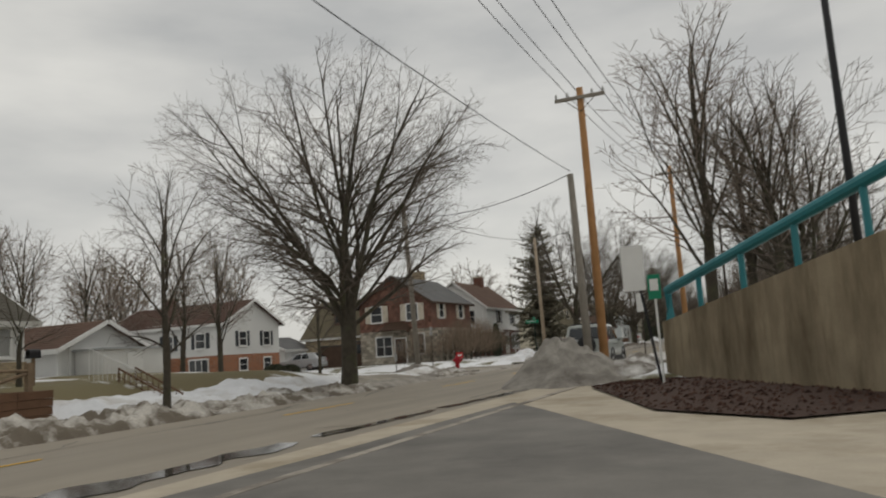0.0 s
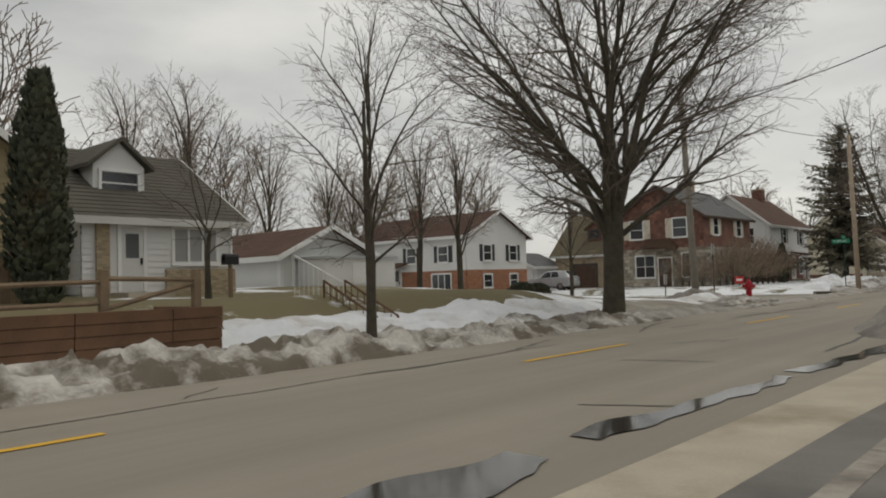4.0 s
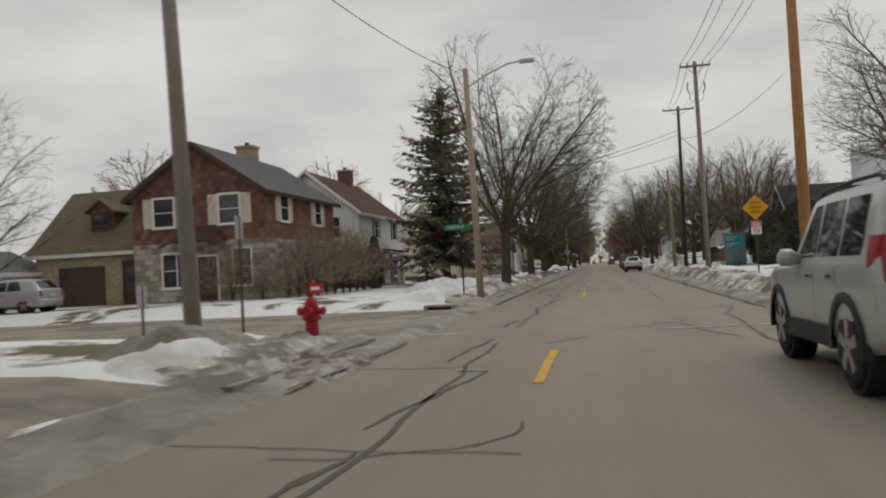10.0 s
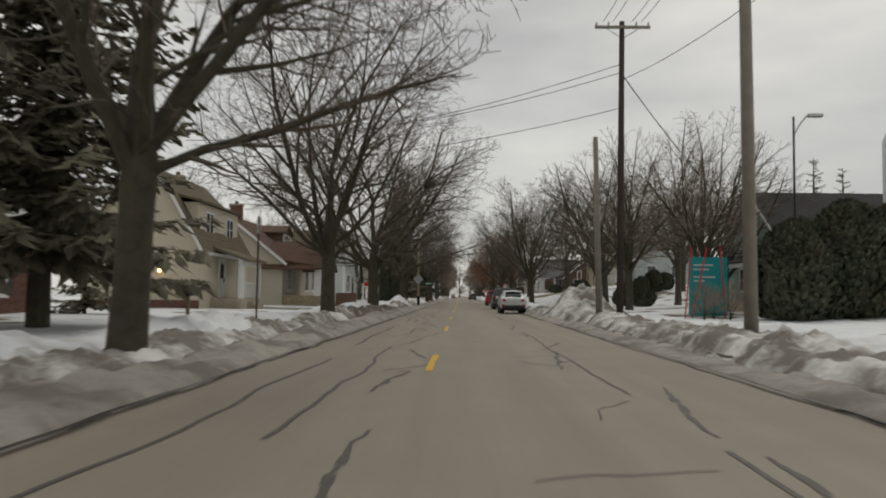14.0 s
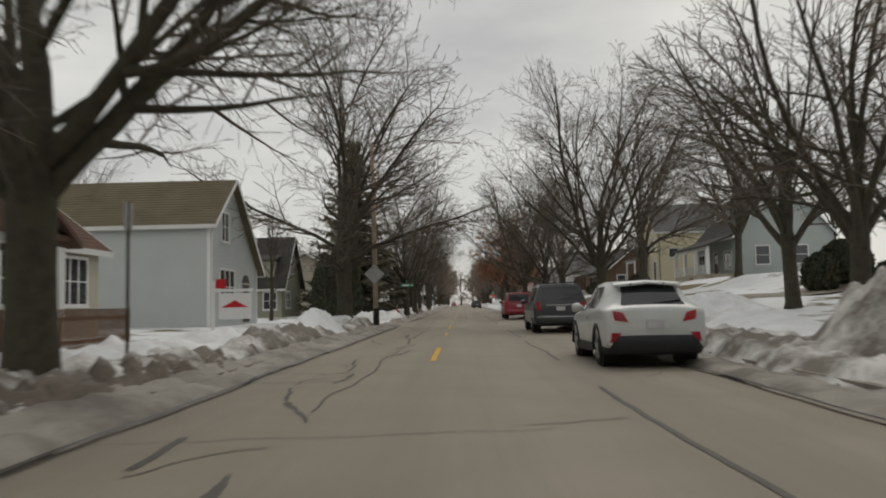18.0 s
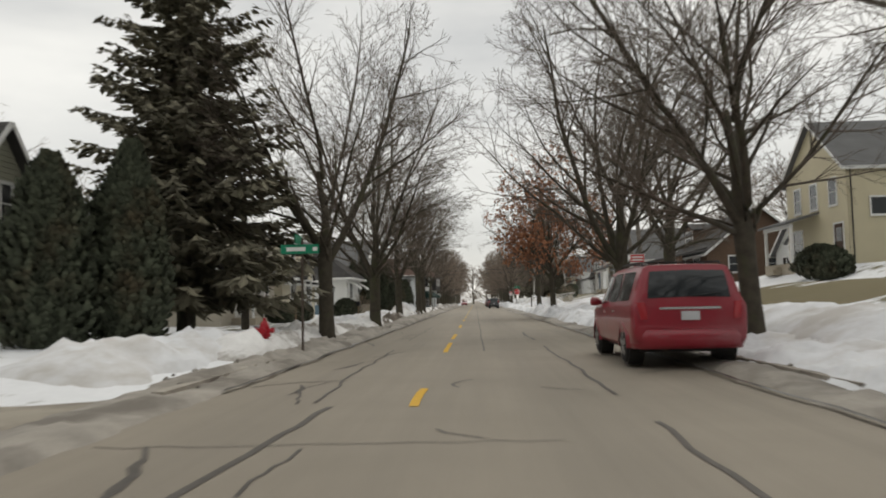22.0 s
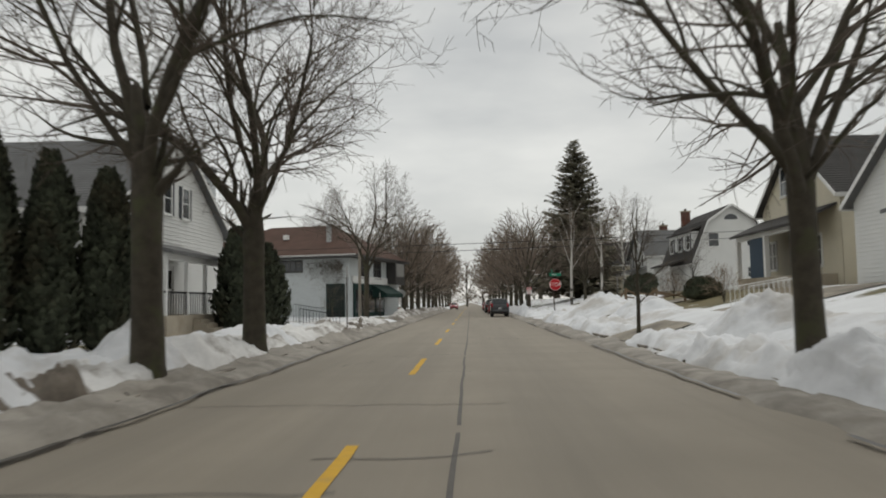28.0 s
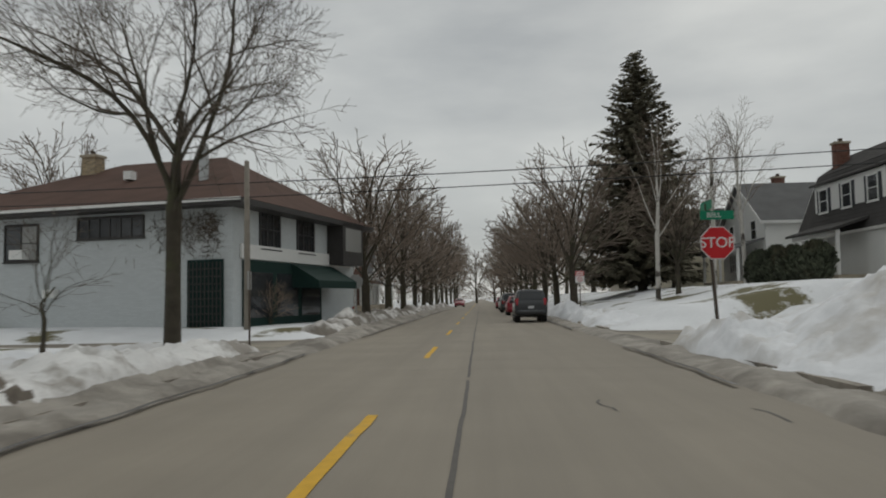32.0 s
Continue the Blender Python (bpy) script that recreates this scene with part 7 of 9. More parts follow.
# ---- houses on the raised side ----
h = House("green_grey_house", 18.0, 27, 68.0, 77.0, 0.9, 'greengrey', 'darkroof', "green-grey gabled house behind the evergreens", gable(68.0, 77.0, 4.3, 7.6), 'x')
h.window('W', 70.6, 1.8, 1.2, 1.3, cols=2)
h.window('W', 74.2, 1.8, 1.2, 1.3, cols=2)
h.window('W', 72.5, 5.0, 1.0, 1.2)
h.porch('W', 69, 76, 1.8, 1.2, 3.3, 3)
h = House("light_blue_bungalow", 25.2, 34, 135.5, 146.5, 3.0, 'lightblue', 'darkroof', "light blue bungalow with a dormer and enclosed front porch", gable(25.2, 34, 6.9, 12.0), 'y')
h.porch('W', 135.8, 146.2, 2.4, 3.4, 5.9, 4, roof='darkroof', pw=0.3, rail='trim', rise=1.1)
h.dormer('W', 143.6, 3.6, 8.0, 9.9, 1.6, 'lightblue', 'darkroof', cols=3, depth=3.4)
h.window('W', 144.4, 3.9, 2.6, 1.6, cols=3)
h.window('W', 137.4, 3.9, 1.8, 1.6, cols=2)
h.entry('W', 140.6, 3.4, 1.1, 2.1, 'wooddoor')
for u in (27.6, 31.0):
    h.window('S', u, 4.2, 1.2, 1.6)
h.window('S', 29.6, 8.0, 1.3, 1.5, cols=2)
h = House("pale_yellow_house", 22.7, 31.0, 152.7, 161.2, 3.1, 'paleyellow', 'greyroof', "pale yellow two-storey house with a grey roof", gable(152.7, 161.2, 8.9, 12.3), 'x')
for u in (154.4, 157.0, 159.4):
    h.window('W', u, 6.7, 0.95, 1.6)
h.window('S', 24.5, 5.9, 1.0, 1.0, rows=1)
h.window('W', 159.6, 3.9, 1.4, 1.6)
h.entry('W', 153.9, 3.3, 1.1, 2.2, 'wooddoor')
h.porch('W', 156.6, 161.0, 1.8, 3.3, 5.8, 2, roof='greyroof')
h.gutter_pipe('S', 22.9, 3.0, 8.8, 'darktrim')
h.chimney(29.5, 157.0, 10.5, 12.9, mat='brick')
h = House("grey_roofed_cottage", 25.0, 34, 161.4, 169.5, 2.2, 'white', 'greyroof', "low white cottage with a green-grey roof", gable(161.4, 169.5, 4.6, 7.6), 'x')
h.dormer('W', 163.6, 2.2, 4.4, 5.1, -1.0, 'white', 'greyroof', cols=1, depth=4.0)
h.window('W', 167.4, 2.9, 1.4, 1.3, cols=2)
h.window('W', 163.6, 2.9, 1.4, 1.3, cols=2)
h.window('S', 27.2, 2.9, 1.1, 1.3)
h = House("brown_bungalow", 20.2, 29, 171.6, 184.0, 2.3, 'brown', 'darkroof', "dark brown bungalow with a broad porch roof", gable(20.2, 29, 5.0, 8.6), 'y')
h.porch('W', 171.8, 183.8, 2.2, 2.7, 4.7, 5, post='brown', roof='darkroof', rail='brown', pw=0.4)
h.dormer('W', 181.2, 3.0, 6.2, 7.6, 1.3, 'brown', 'darkroof', cols=3)
h.window('W', 174.6, 3.3, 1.8, 1.3, cols=3)
h.window('W', 180.6, 3.3, 1.6, 1.3, cols=3)
h.entry('W', 178.6, 2.72, 1.0, 2.0, 'wooddoor')
h.window('S', 22.5, 3.3, 1.1, 1.3)
h.window('S', 25.6, 3.3, 1.1, 1.3)
h = House("white_gabled_house", 17.2, 26, 186.2, 196.2, 2.0, 'white', 'greyroof', "white gabled house with a grey roof on the raised lawn", gable(186.2, 196.2, 5.3, 8.6), 'x')
h.window('W', 187.2, 2.9, 1.2, 1.4, cols=2)
h.entry('W', 189.6, 2.3, 1.0, 2.1, 'teal')
h.window('W', 191.8, 2.9, 1.1, 1.4)
h.window('W', 189.5, 5.6, 0.9, 1.1)
h.window('S', 18.6, 2.9, 1.0, 1.4)
h.porch('W', 188.4, 190.8, 1.4, 2.2, 4.3, 2, roof='greyroof')
h = House("white_blue_porch_house", 18.6, 27.4, 200.2, 209.6, 2.05, 'cream', 'darkroof', "cream gabled house with a dark blue enclosed porch", gable(200.2, 209.6, 6.4, 9.9), 'x')
h.porch('W', 200.8, 209.4, 1.7, 2.5, 4.9, 3, roof='darkroof', pw=0.25, rise=1.0)
part("porch_panel", h.slab(Mesh(), 'W', 205.0, 207.6, 1.5, 1.6, 2.5, 4.7), 'bluedoor', h.t, "dark blue porch panel")
h.window('W', 208.6, 3.0, 1.6, 1.5, cols=3, pane='curtain')
h.window('W', 203.0, 3.0, 1.5, 1.5, cols=2)
for u in (204.9, 206.4):
    h.window('W', u, 7.0, 0.8, 1.5)
h = House("gambrel_house", 21.2, 28.2, 233.0, 243.5, 2.0, 'white', 'darkroof', "white sided house with a dark gambrel roof", gambrel(21.2, 28.2, 4.9, 8.4, 9.8, 0.2), 'y')
for u in (23.1, 26.5):
    h.window('S', u, 6.1, 0.9, 1.2, shutter=None)
h.window('S', 26.6, 3.3, 1.2, 0.9, cols=2)
fm = Mesh()
for i in range(8):
    a0, a1 = math.pi * i / 8, math.pi * (i + 1) / 8
    fm.add([h.on('S', 24.7 - 0.6 * math.cos(a0), 0.05, 8.5 + 0.5 * math.sin(a0)), h.on('S', 24.7 - 0.6 * math.cos(a1), 0.05, 8.5 + 0.5 * math.sin(a1)), h.on('S', 24.7, 0.05, 8.5)], ((0, 1, 2),))
part("fan_window", fm, 'glass', h.t)
h.dormer('W', 238.2, 8.0, 5.6, 7.6, 0.35, 'white', 'darkroof', shed=True, peak=0.8, win=False, depth=2.0)
for u in (235.4, 238.2, 241.0):
    h.window('W', u, 6.0, 1.0, 1.3, cols=1, shutter='darkshutter', sw=0.25, out=-0.35)
h.porch('W', 235.5, 241.0, 1.6, 2.2, 4.5, 3, roof='darkroof')
h.chimney(23.4, 242.6, 7, 10.3)
h = House("white_clapboard_house", 20.5, 28, 247.5, 256.5, 2.0, 'white', 'greyroof', "white clapboard house with a low front gable", gable(247.5, 256.5, 6.3, 9.3), 'x')
for u in (249.6, 254.2):
    h.window('W', u, 5.1, 1.0, 1.3)
    h.window('W', u, 2.9, 1.4, 1.3, cols=3)
h.porch('W', 248.0, 256, 1.8, 2.2, 4.4, 3, roof='greyroof')
h.chimney(24, 254, 8, 10.0)
for y, mat, rf in ((261, 'cream', 'darkroof'), (273, 'white', 'brownroof'), (286, 'tan', 'greyroof')):
    h = House("far_house", 18, 26, y, y + 8.5, 1.8, mat, rf, "gabled house farther along the street", gable(y, y + 8.5, 6.0, 9.0), 'x', lap=0.25)
    h.window('W', y + 2.4, 2.9, 1.2, 1.3, cols=2)
    h.window('W', y + 6.0, 2.9, 1.2, 1.3, cols=2)
    h.window('W', y + 4.2, 6.2, 1.0, 1.2)


# ---- poles, cables, signs, hydrants ----
def pole(x, y, h, r, mat, label, name="utility_pole", lean=(0, 0), arms=(), lamp=None, gear=False):
    z = ground_z(x, y)
    t = thing(name, (x, y, z), label, "lamp post" if lamp else "utility pole")
    top = Vector((lean[0], lean[1], h))
    part("shaft", Mesh().tube([(0, 0, -0.4), top * 0.5, top], [r, r * 0.86, r * 0.72], 12), mat, t, smooth=True)
    for zz, w in arms:
        c = top * (zz / h)
        arm = part("crossarm", Mesh().box(c.x - w / 2, c.x + w / 2, c.y - 0.18, c.y - 0.06, zz - 0.06, zz + 0.06), 'oldpole', t)
        for u in (-0.94, -0.5, 0.5, 0.94):
            part("insulator", Mesh().tube([(c.x + u * w / 2, c.y - 0.12, zz + 0.06), (c.x + u * w / 2, c.y - 0.12, zz + 0.16), (c.x + u * w / 2, c.y - 0.12, zz + 0.26)], [0.03, 0.055, 0.02], 8), 'signback', arm)
        for s in (-1, 1):
            part("brace", Mesh().tube([(c.x, c.y - 0.12, zz - 0.55), (c.x + s * w * 0.3, c.y - 0.12, zz - 0.05)], [0.015, 0.015], 4), 'rust', t)
    if gear:
        for s in (-1, 1):
            c = top * 0.88
            part("fuse_cutout", Mesh().tube([(c.x + s * 0.5, c.y, c.z + 0.3), (c.x + s * 0.55, c.y, c.z - 0.1), (c.x + s * 0.42, c.y, c.z - 0.4)], [0.06, 0.05, 0.05], 6), 'signback', t)
            part("jumper_wire", Mesh().tube([(c.x + s * 0.42, c.y, c.z - 0.4), (c.x + s * 0.4, c.y, c.z - 0.8), (c.x, c.y, c.z - 1.1)], [0.014] * 3, 4), 'cable', t)
    if lamp:
        dx, zz = lamp
        a = part("lamp_arm", Mesh().tube([(top.x, top.y, zz - 0.7), (top.x + dx * 0.35, top.y, zz - 0.25), (top.x + dx * 0.75, top.y, zz + 0.12), (top.x + dx, top.y, zz + 0.18)], [0.035] * 4, 8), 'steel', t)
        hd = Mesh().box(top.x + dx - 0.1, top.x + dx + 0.5, top.y - 0.13, top.y + 0.13, zz + 0.1, zz + 0.22)
        part("lamp_head", hd, 'signback', a)
    return t, Vector((x, y, z)) + top


def cable(a, b, sag, r=0.016, label="black overhead cable strung between poles"):
    a, b = Vector(a), Vector(b)
    pts = []
    for i in range(15):
        f = i / 14
        p = a.lerp(b, f)
        p.z -= sag * 4 * f * (1 - f)
        pts.append(p)
    solid("overhead_cable", Mesh().tube(pts, [r] * 15, 4), 'cable', label, "cable", group="overhead cables")


pole(5.97, -4.0, 11.0, 0.17, 'neworange', "tall new orange-brown utility pole with a crossarm", arms=((10.6, 1.9),))
pole(5.55, -4.6, 7.6, 0.16, 'oldpole', "weathered grey pole stub beside the new pole", lean=(-0.1, 0))
pole(6.9, 19.1, 12.2, 0.18, 'neworange', "tall new orange-brown utility pole with a crossarm", arms=((11.7, 1.9),), gear=True, lean=(0.0, 0))
pole(-6.8, 7.6, 9.6, 0.17, 'oldpole', "leaning weathered grey utility pole on the corner", lean=(-0.35, 0))
pole(-4.0, 24.7, 9.4, 0.15, 'tanpole', "tan wooden pole carrying a street lamp", name="street_lamp", lamp=(2.3, 9.3), lean=(-0.15, 0))
pole(7.5, 45.4, 13.6, 0.17, 'oldpole', "tall grey utility pole with crossarm and fuses", arms=((13.3, 1.9),), gear=True, lean=(-0.12, 0))
pole(7.9, 62.4, 14.0, 0.17, 'darkpole', "dark creosoted utility pole with a crossarm", arms=((13.7, 2.6),), lean=(0.1, 0))
pole(7.1, 63.2, 8.8, 0.16, 'oldpole', "weathered pole stub beside the dark pole", lean=(-0.2, 0))
pole(-4.0, 108.2, 10.0, 0.15, 'tanpole', "tan wooden utility pole on the street corner", lean=(-0.1, 0))
part("wrap", Mesh().tube([(0, 0, 0.05), (0, 0, 1.0)], [0.17, 0.165], 12), 'ink', [o for o in scene.objects if o.name.startswith("utility_pole")][-1], "black band round the foot")
pole(-7.55, 224.0, 6.4, 0.13, 'oldpole', "grey utility pole in front of the store")
pole(14.5, 59.0, 8.5, 0.06, 'blackmetal', "slim black light pole with a box lamp", name="light_pole", lamp=(0.7, 8.4))
pole(13.9, -9.7, 13.0, 0.12, 'blackmetal', "slim black light pole beside the ramp", name="light_pole")
P1, P2, P3, P4 = (5.97, -4, 11.3), (6.9, 19.1, 12.4), (7.45, 45.4, 13.9), (8.0, 62.4, 14.3)
for k in (-0.9, -0.45, 0.45, 0.9):
    for a, b in (((6.2, -36, 11.3), P1), (P1, P2), (P2, P3), (P3, P4)):
        cable((a[0] + k, a[1] - 0.12, a[2]), (b[0] + k, b[1] - 0.12, b[2]), 0.5)
cable((5.45, -4.6, 7.6), (4.2, -42, 8.4), 0.5)
cable((5.45, -4.6, 7.5), (-7.15, 7.6, 9.3), 0.6)
cable((-7.1, 7.6, 9.6), (-4.5, 24.7, 9.4), 0.5)
cable((-4.5, 24.7, 9.2), (-5.5, 80, 9.6), 1.4)
cable((8.0, 62.4, 11.9), (-14, 66, 9.2), 0.9)
cable((8.0, 62.4, 12.3), (-14, 70, 9.6), 0.8)
cable((8.0, 62.4, 10.2), (-14, 68, 8.2), 0.7)
cable((7.9, 62.4, 11.5), (10.5, 36, 10.5), 0.8)
cable((8.0, 62.4, 11.8), (16.5, 71, 6.0), 0.3, 0.03)
for dz, sag in ((5.9, 0.3), (5.35, 0.25)):
    cable((-7.5, 224.0, dz), (45.0, 221.0, dz + 1.6), sag, 0.018)
    cable((-7.5, 224.0, dz), (-45, 225.0, dz + 0.4), sag, 0.018)
bird = thing("squirrel_nest", (-1.6, 77.0, 8.6), "dark clump of leaves lodged high in a street tree", "nest")
R = random.Random(4)
m = Mesh()
for i in range(160):
    d = Vector((R.gauss(0, 1), R.gauss(0, 1), R.gauss(0, 0.8))).normalized()
    c = d * R.uniform(0.1, 0.3)
    s = d.cross(Vector((R.gauss(0, 1), R.gauss(0, 1), 1))).normalized() * 0.12
    m.add([c - s, c + d * 0.12, c + s, c - d * 0.1], ((0, 1, 2, 3),))
part("leaves", m, 'bark', bird)


def sign_post(x, y, h, label, name, r=0.03, mat='rust', lean=(0, 0), z=None):
    t = thing(name, (x, y, ground_z(x, y) if z is None else z), label, "sign")
    part("post", Mesh().tube([(0, 0, -0.3), (lean[0], lean[1], h)], [r, r], 6), mat, t)
    return t


def plate(t, name, poly, y, mat, back='signback', lab=""):
    """A flat plate with outline poly (x, z), facing -y at y."""
    n = len(poly)
    p = part(name, Mesh().add([(u, y, v) for u, v in poly] + [(u, y + 0.008, v) for u, v in poly],
             [tuple(range(n)), tuple(range(2 * n - 1, n - 1, -1))] + [(i, i + n, (i + 1) % n + n, (i + 1) % n) for i in range(n)]), mat, t, lab)
    if back != mat:
        part("back", Mesh().add([(u * 0.99, y + 0.012, v) for u, v in poly], [tuple(range(n - 1, -1, -1))]), back, p)
    return p


def rect(w, h, z, cx=0.0):
    return [(cx - w / 2, z - h / 2), (cx + w / 2, z - h / 2), (cx + w / 2, z + h / 2), (cx - w / 2, z + h / 2)]


def octagon(r, z):
    return [(r * math.cos(math.radians(22.5 + 45 * i)), z + r * math.sin(math.radians(22.5 + 45 * i))) for i in range(8)]


FACE = Matrix.Rotation(radians(90), 4, 'X')


def text_at(t, text, size, mat, x, y, z, name="lettering"):
    writing(name, text, size, mat, t, Matrix.Translation((x, y, z)) @ FACE)


# stop sign with street blades
t = sign_post(6.6, 213.0, 3.25, "red stop sign with green street blades on a brown post", "stop_sign", 0.04, lean=(-0.2, 0))
plate(t, "border", octagon(0.40, 2.35), -0.07, 'signwhite')
plate(t, "panel", octagon(0.375, 2.35), -0.082, 'signred', 'signred')
text_at(t, "STOP", 0.33, 'signwhite', 0, -0.086, 2.35)
b1 = plate(t, "street_blade", rect(0.75, 0.2, 2.98, 0.02), -0.05, 'signgreen', 'signgreen')
text_at(t, "BELL", 0.16, 'signwhite', -0.05, -0.056, 2.98)
part("street_blade", Mesh().box(-0.21, -0.19, -0.4, 0.4, 3.1, 3.3), 'signgreen', t)
# street name sign at the first corner
t = sign_post(-4.65, 24.5, 3.0, "green street name sign on a green post", "street_sign", 0.035, 'greentrim')
plate(t, "street_blade", rect(1.0, 0.24, 2.95, -0.15), -0.05, 'signgreen', 'signgreen')
text_at(t, "CLEMENT", 0.17, 'signwhite', -0.18, -0.056, 2.95)
part("street_blade", Mesh().box(-0.01, 0.01, -0.4, 0.4, 3.09, 3.29), 'signgreen', t)
t = sign_post(-3.64, 127.2, 3.0, "green street name sign on a rusty post", "street_sign", 0.035, z=0.05)
plate(t, "street_blade", rect(1.0, 0.24, 2.72, -0.05), -0.05, 'signgreen', 'signgreen')
for i, w in enumerate((0.5, 0.12)):
    plate(t, "blank_bar", rect(w, 0.1, 2.72, -0.15 + 0.5 * i), -0.056, 'signwhite', 'signwhite')
part("street_blade", Mesh().box(-0.11, -0.09, -0.35, 0.35, 2.86, 3.08), 'signgreen', t)
# yellow warning diamond with a small parking sign
t = sign_post(7.95, 32.0, 3.9, "yellow warning diamond above a small parking sign", "warning_sign", 0.035)
D = 0.62
plate(t, "border", [(0, 3.2 - D), (D, 3.2), (0, 3.2 + D), (-D, 3.2)], -0.05, 'ink')
plate(t, "panel", [(0, 3.2 - D + 0.03), (D - 0.03, 3.2), (0, 3.2 + D - 0.03), (-D + 0.03, 3.2)], -0.062, 'signyellow', 'signyellow')
for i, w in enumerate(("DEAF", "CHILD", "AREA")):
    text_at(t, w, 0.2, 'ink', 0, -0.066, 3.42 - 0.22 * i)


def parking_plate(t, z, s=1.0):
    plate(t, "panel", rect(0.46 * s, 0.62 * s, z), -0.05, 'signwhite')
    plate(t, "red_band", rect(0.44 * s, 0.24 * s, z + 0.17 * s), -0.056, 'signred', 'signred')
    for i in range(2):
        plate(t, "blank_bar", rect(0.36 * s, 0.05 * s, z + (0.21 - 0.09 * i) * s), -0.06, 'signwhite', 'signwhite')
    ring = Mesh()
    n = 18
    for i in range(n):
        a0, a1 = 2 * math.pi * i / n, 2 * math.pi * (i + 1) / n
        q = lambda r, a: (r * s * math.cos(a), -0.057, z - 0.13 * s + r * s * math.sin(a))
        ring.quad(q(0.10, a0), q(0.10, a1), q(0.13, a1), q(0.13, a0))
    ring.quad((-0.08 * s, -0.0572, z - 0.05 * s), (-0.10 * s, -0.0572, z - 0.07 * s), (0.08 * s, -0.0572, z - 0.21 * s), (0.10 * s, -0.0572, z - 0.19 * s))
    part("prohibition_ring", ring, 'signred', t)


parking_plate(t, 2.25)
t = sign_post(6.9, 136.3, 2.9, "white and red parking sign on a rusty post", "parking_sign", 0.03)
parking_plate(t, 2.45, 1.15)
t = sign_post(7.0, 239.8, 2.6, "white and red parking sign on a post", "parking_sign", 0.03)
parking_plate(t, 2.3, 1.1)
# backs of signs that face the other way
t = sign_post(-4.05, 108.2, 3.4, "back of a diamond sign fixed to a wooden pole", "warning_sign", 0.02)
D = 0.55
plate(t, "panel", [(0, 2.85 - D), (D, 2.85), (0, 2.85 + D), (-D, 2.85)], -0.2, 'signback')
t = sign_post(-5.3, 235.5, 2.2, "grey back of an octagonal sign on a post", "stop_sign", 0.03, 'steel')
plate(t, "panel", octagon(0.4, 2.1), -0.05, 'signback')
t = sign_post(9.0, -12.3, 3.7, "white back of a square sign on a dark post", "street_sign", 0.04, 'blackmetal', lean=(-0.5, 0))
plate(t, "panel", rect(0.55, 1.15, 3.15, -0.5), -0.05, 'signwhite')
t = sign_post(9.05, -12.9, 2.9, "small green and white parking sign on a white post", "parking_sign", 0.03, 'signwhite')
plate(t, "panel", rect(0.3, 0.6, 2.6), -0.04, 'signgreen')
plate(t, "blank_bar", rect(0.2, 0.28, 2.65), -0.05, 'signwhite', 'signwhite')
t = sign_post(6.9, -0.2, 3.0, "narrow white sign on a post beside the tall pole", "street_sign", 0.03)
plate(t, "panel", rect(0.32, 0.75, 2.62), -0.05, 'signwhite')
for x, y, h in ((-6.6, 9.2, 2.6), (-9.2, 9.6, 1.3), (-5.4, 48.9, 3.2), (-5.25, 80.4, 3.0), (-6.2, 161.2, 2.6), (-4.28, 197.7, 3.0), (-5.0, 216.0, 2.2)):
    t = sign_post(x, y, h, "narrow sign seen edge-on on a rusty post", "street_sign", 0.03)
    part("panel", Mesh().box(-0.01, 0.01, -0.16, 0.16, h - 0.5, h), 'signback', t)
# lawn signs
t = thing("yard_sign", (-11.4, 25.6, ground_z(-11.4, 25.6)), "small red yard sign stuck in the snow", "sign")
part("panel", Mesh().box(-0.3, 0.3, -0.01, 0.01, 0.25, 0.7), 'signred', t)
part("blank_bar", Mesh().box(-0.2, 0.2, -0.016, -0.011, 0.4, 0.55), 'signwhite', t)
for s in (-0.2, 0.2):
    part("stake", Mesh().tube([(s, 0, -0.1), (s, 0, 0.3)], [0.008, 0.008], 4), 'rust', t)
t = thing("realtor_sign", (-7.4, 93.5, ground_z(-7.4, 93.5)), "white house-for-sale sign hanging in a white frame", "sign")
part("post", Mesh().box(-0.7, -0.6, -0.05, 0.05, -0.1, 1.9), 'trim', t)
part("frame", Mesh().box(-0.6, 0.75, -0.04, 0.04, 1.5, 1.6), 'trim', t)
pn = part("panel", Mesh().box(-0.45, 0.7, -0.015, 0.015, 0.55, 1.45), 'signwhite', t)
part("red_band", Mesh().add([(-0.35, -0.02, 0.95), (0.6, -0.02, 0.95), (0.12, -0.02, 1.2)], ((0, 1, 2),)), 'signred', pn)
part("topper", Mesh().box(-0.55, -0.2, -0.02, 0.02, 1.62, 1.95), 'signred', t)
# teal monument sign with red markers
t = thing("monument_sign", (11.9, 62.2, ground_z(11.9, 62.2)), "teal sign board with faded white writing beside a drive", "sign")
part("panel", Mesh().box(-0.85, 0.85, -0.12, 0.12, 0.05, 2.75), 'tealsign', t)
for i, (w, z) in enumerate(((0.9, 2.35), (0.7, 2.15), (1.0, 1.8), (0.5, 1.62))):
    part("blank_bar", Mesh().box(-0.7, -0.7 + w, -0.13, -0.121, z, z + 0.07), 'aqua', t)
for x0, x1 in ((10.6, 10.9), (12.4, 12.2), (10.9, 11.6)):
    s = thing("marker_stake", (x0, 61.4, ground_z(x0, 61.4)), "red marker stake leaning in the snow", "stake", group="red stakes")
    part("rod", Mesh().tube([(0, 0, -0.1), (x1 - x0, 0, 3.2)], [0.03, 0.03], 6), 'signred', s)


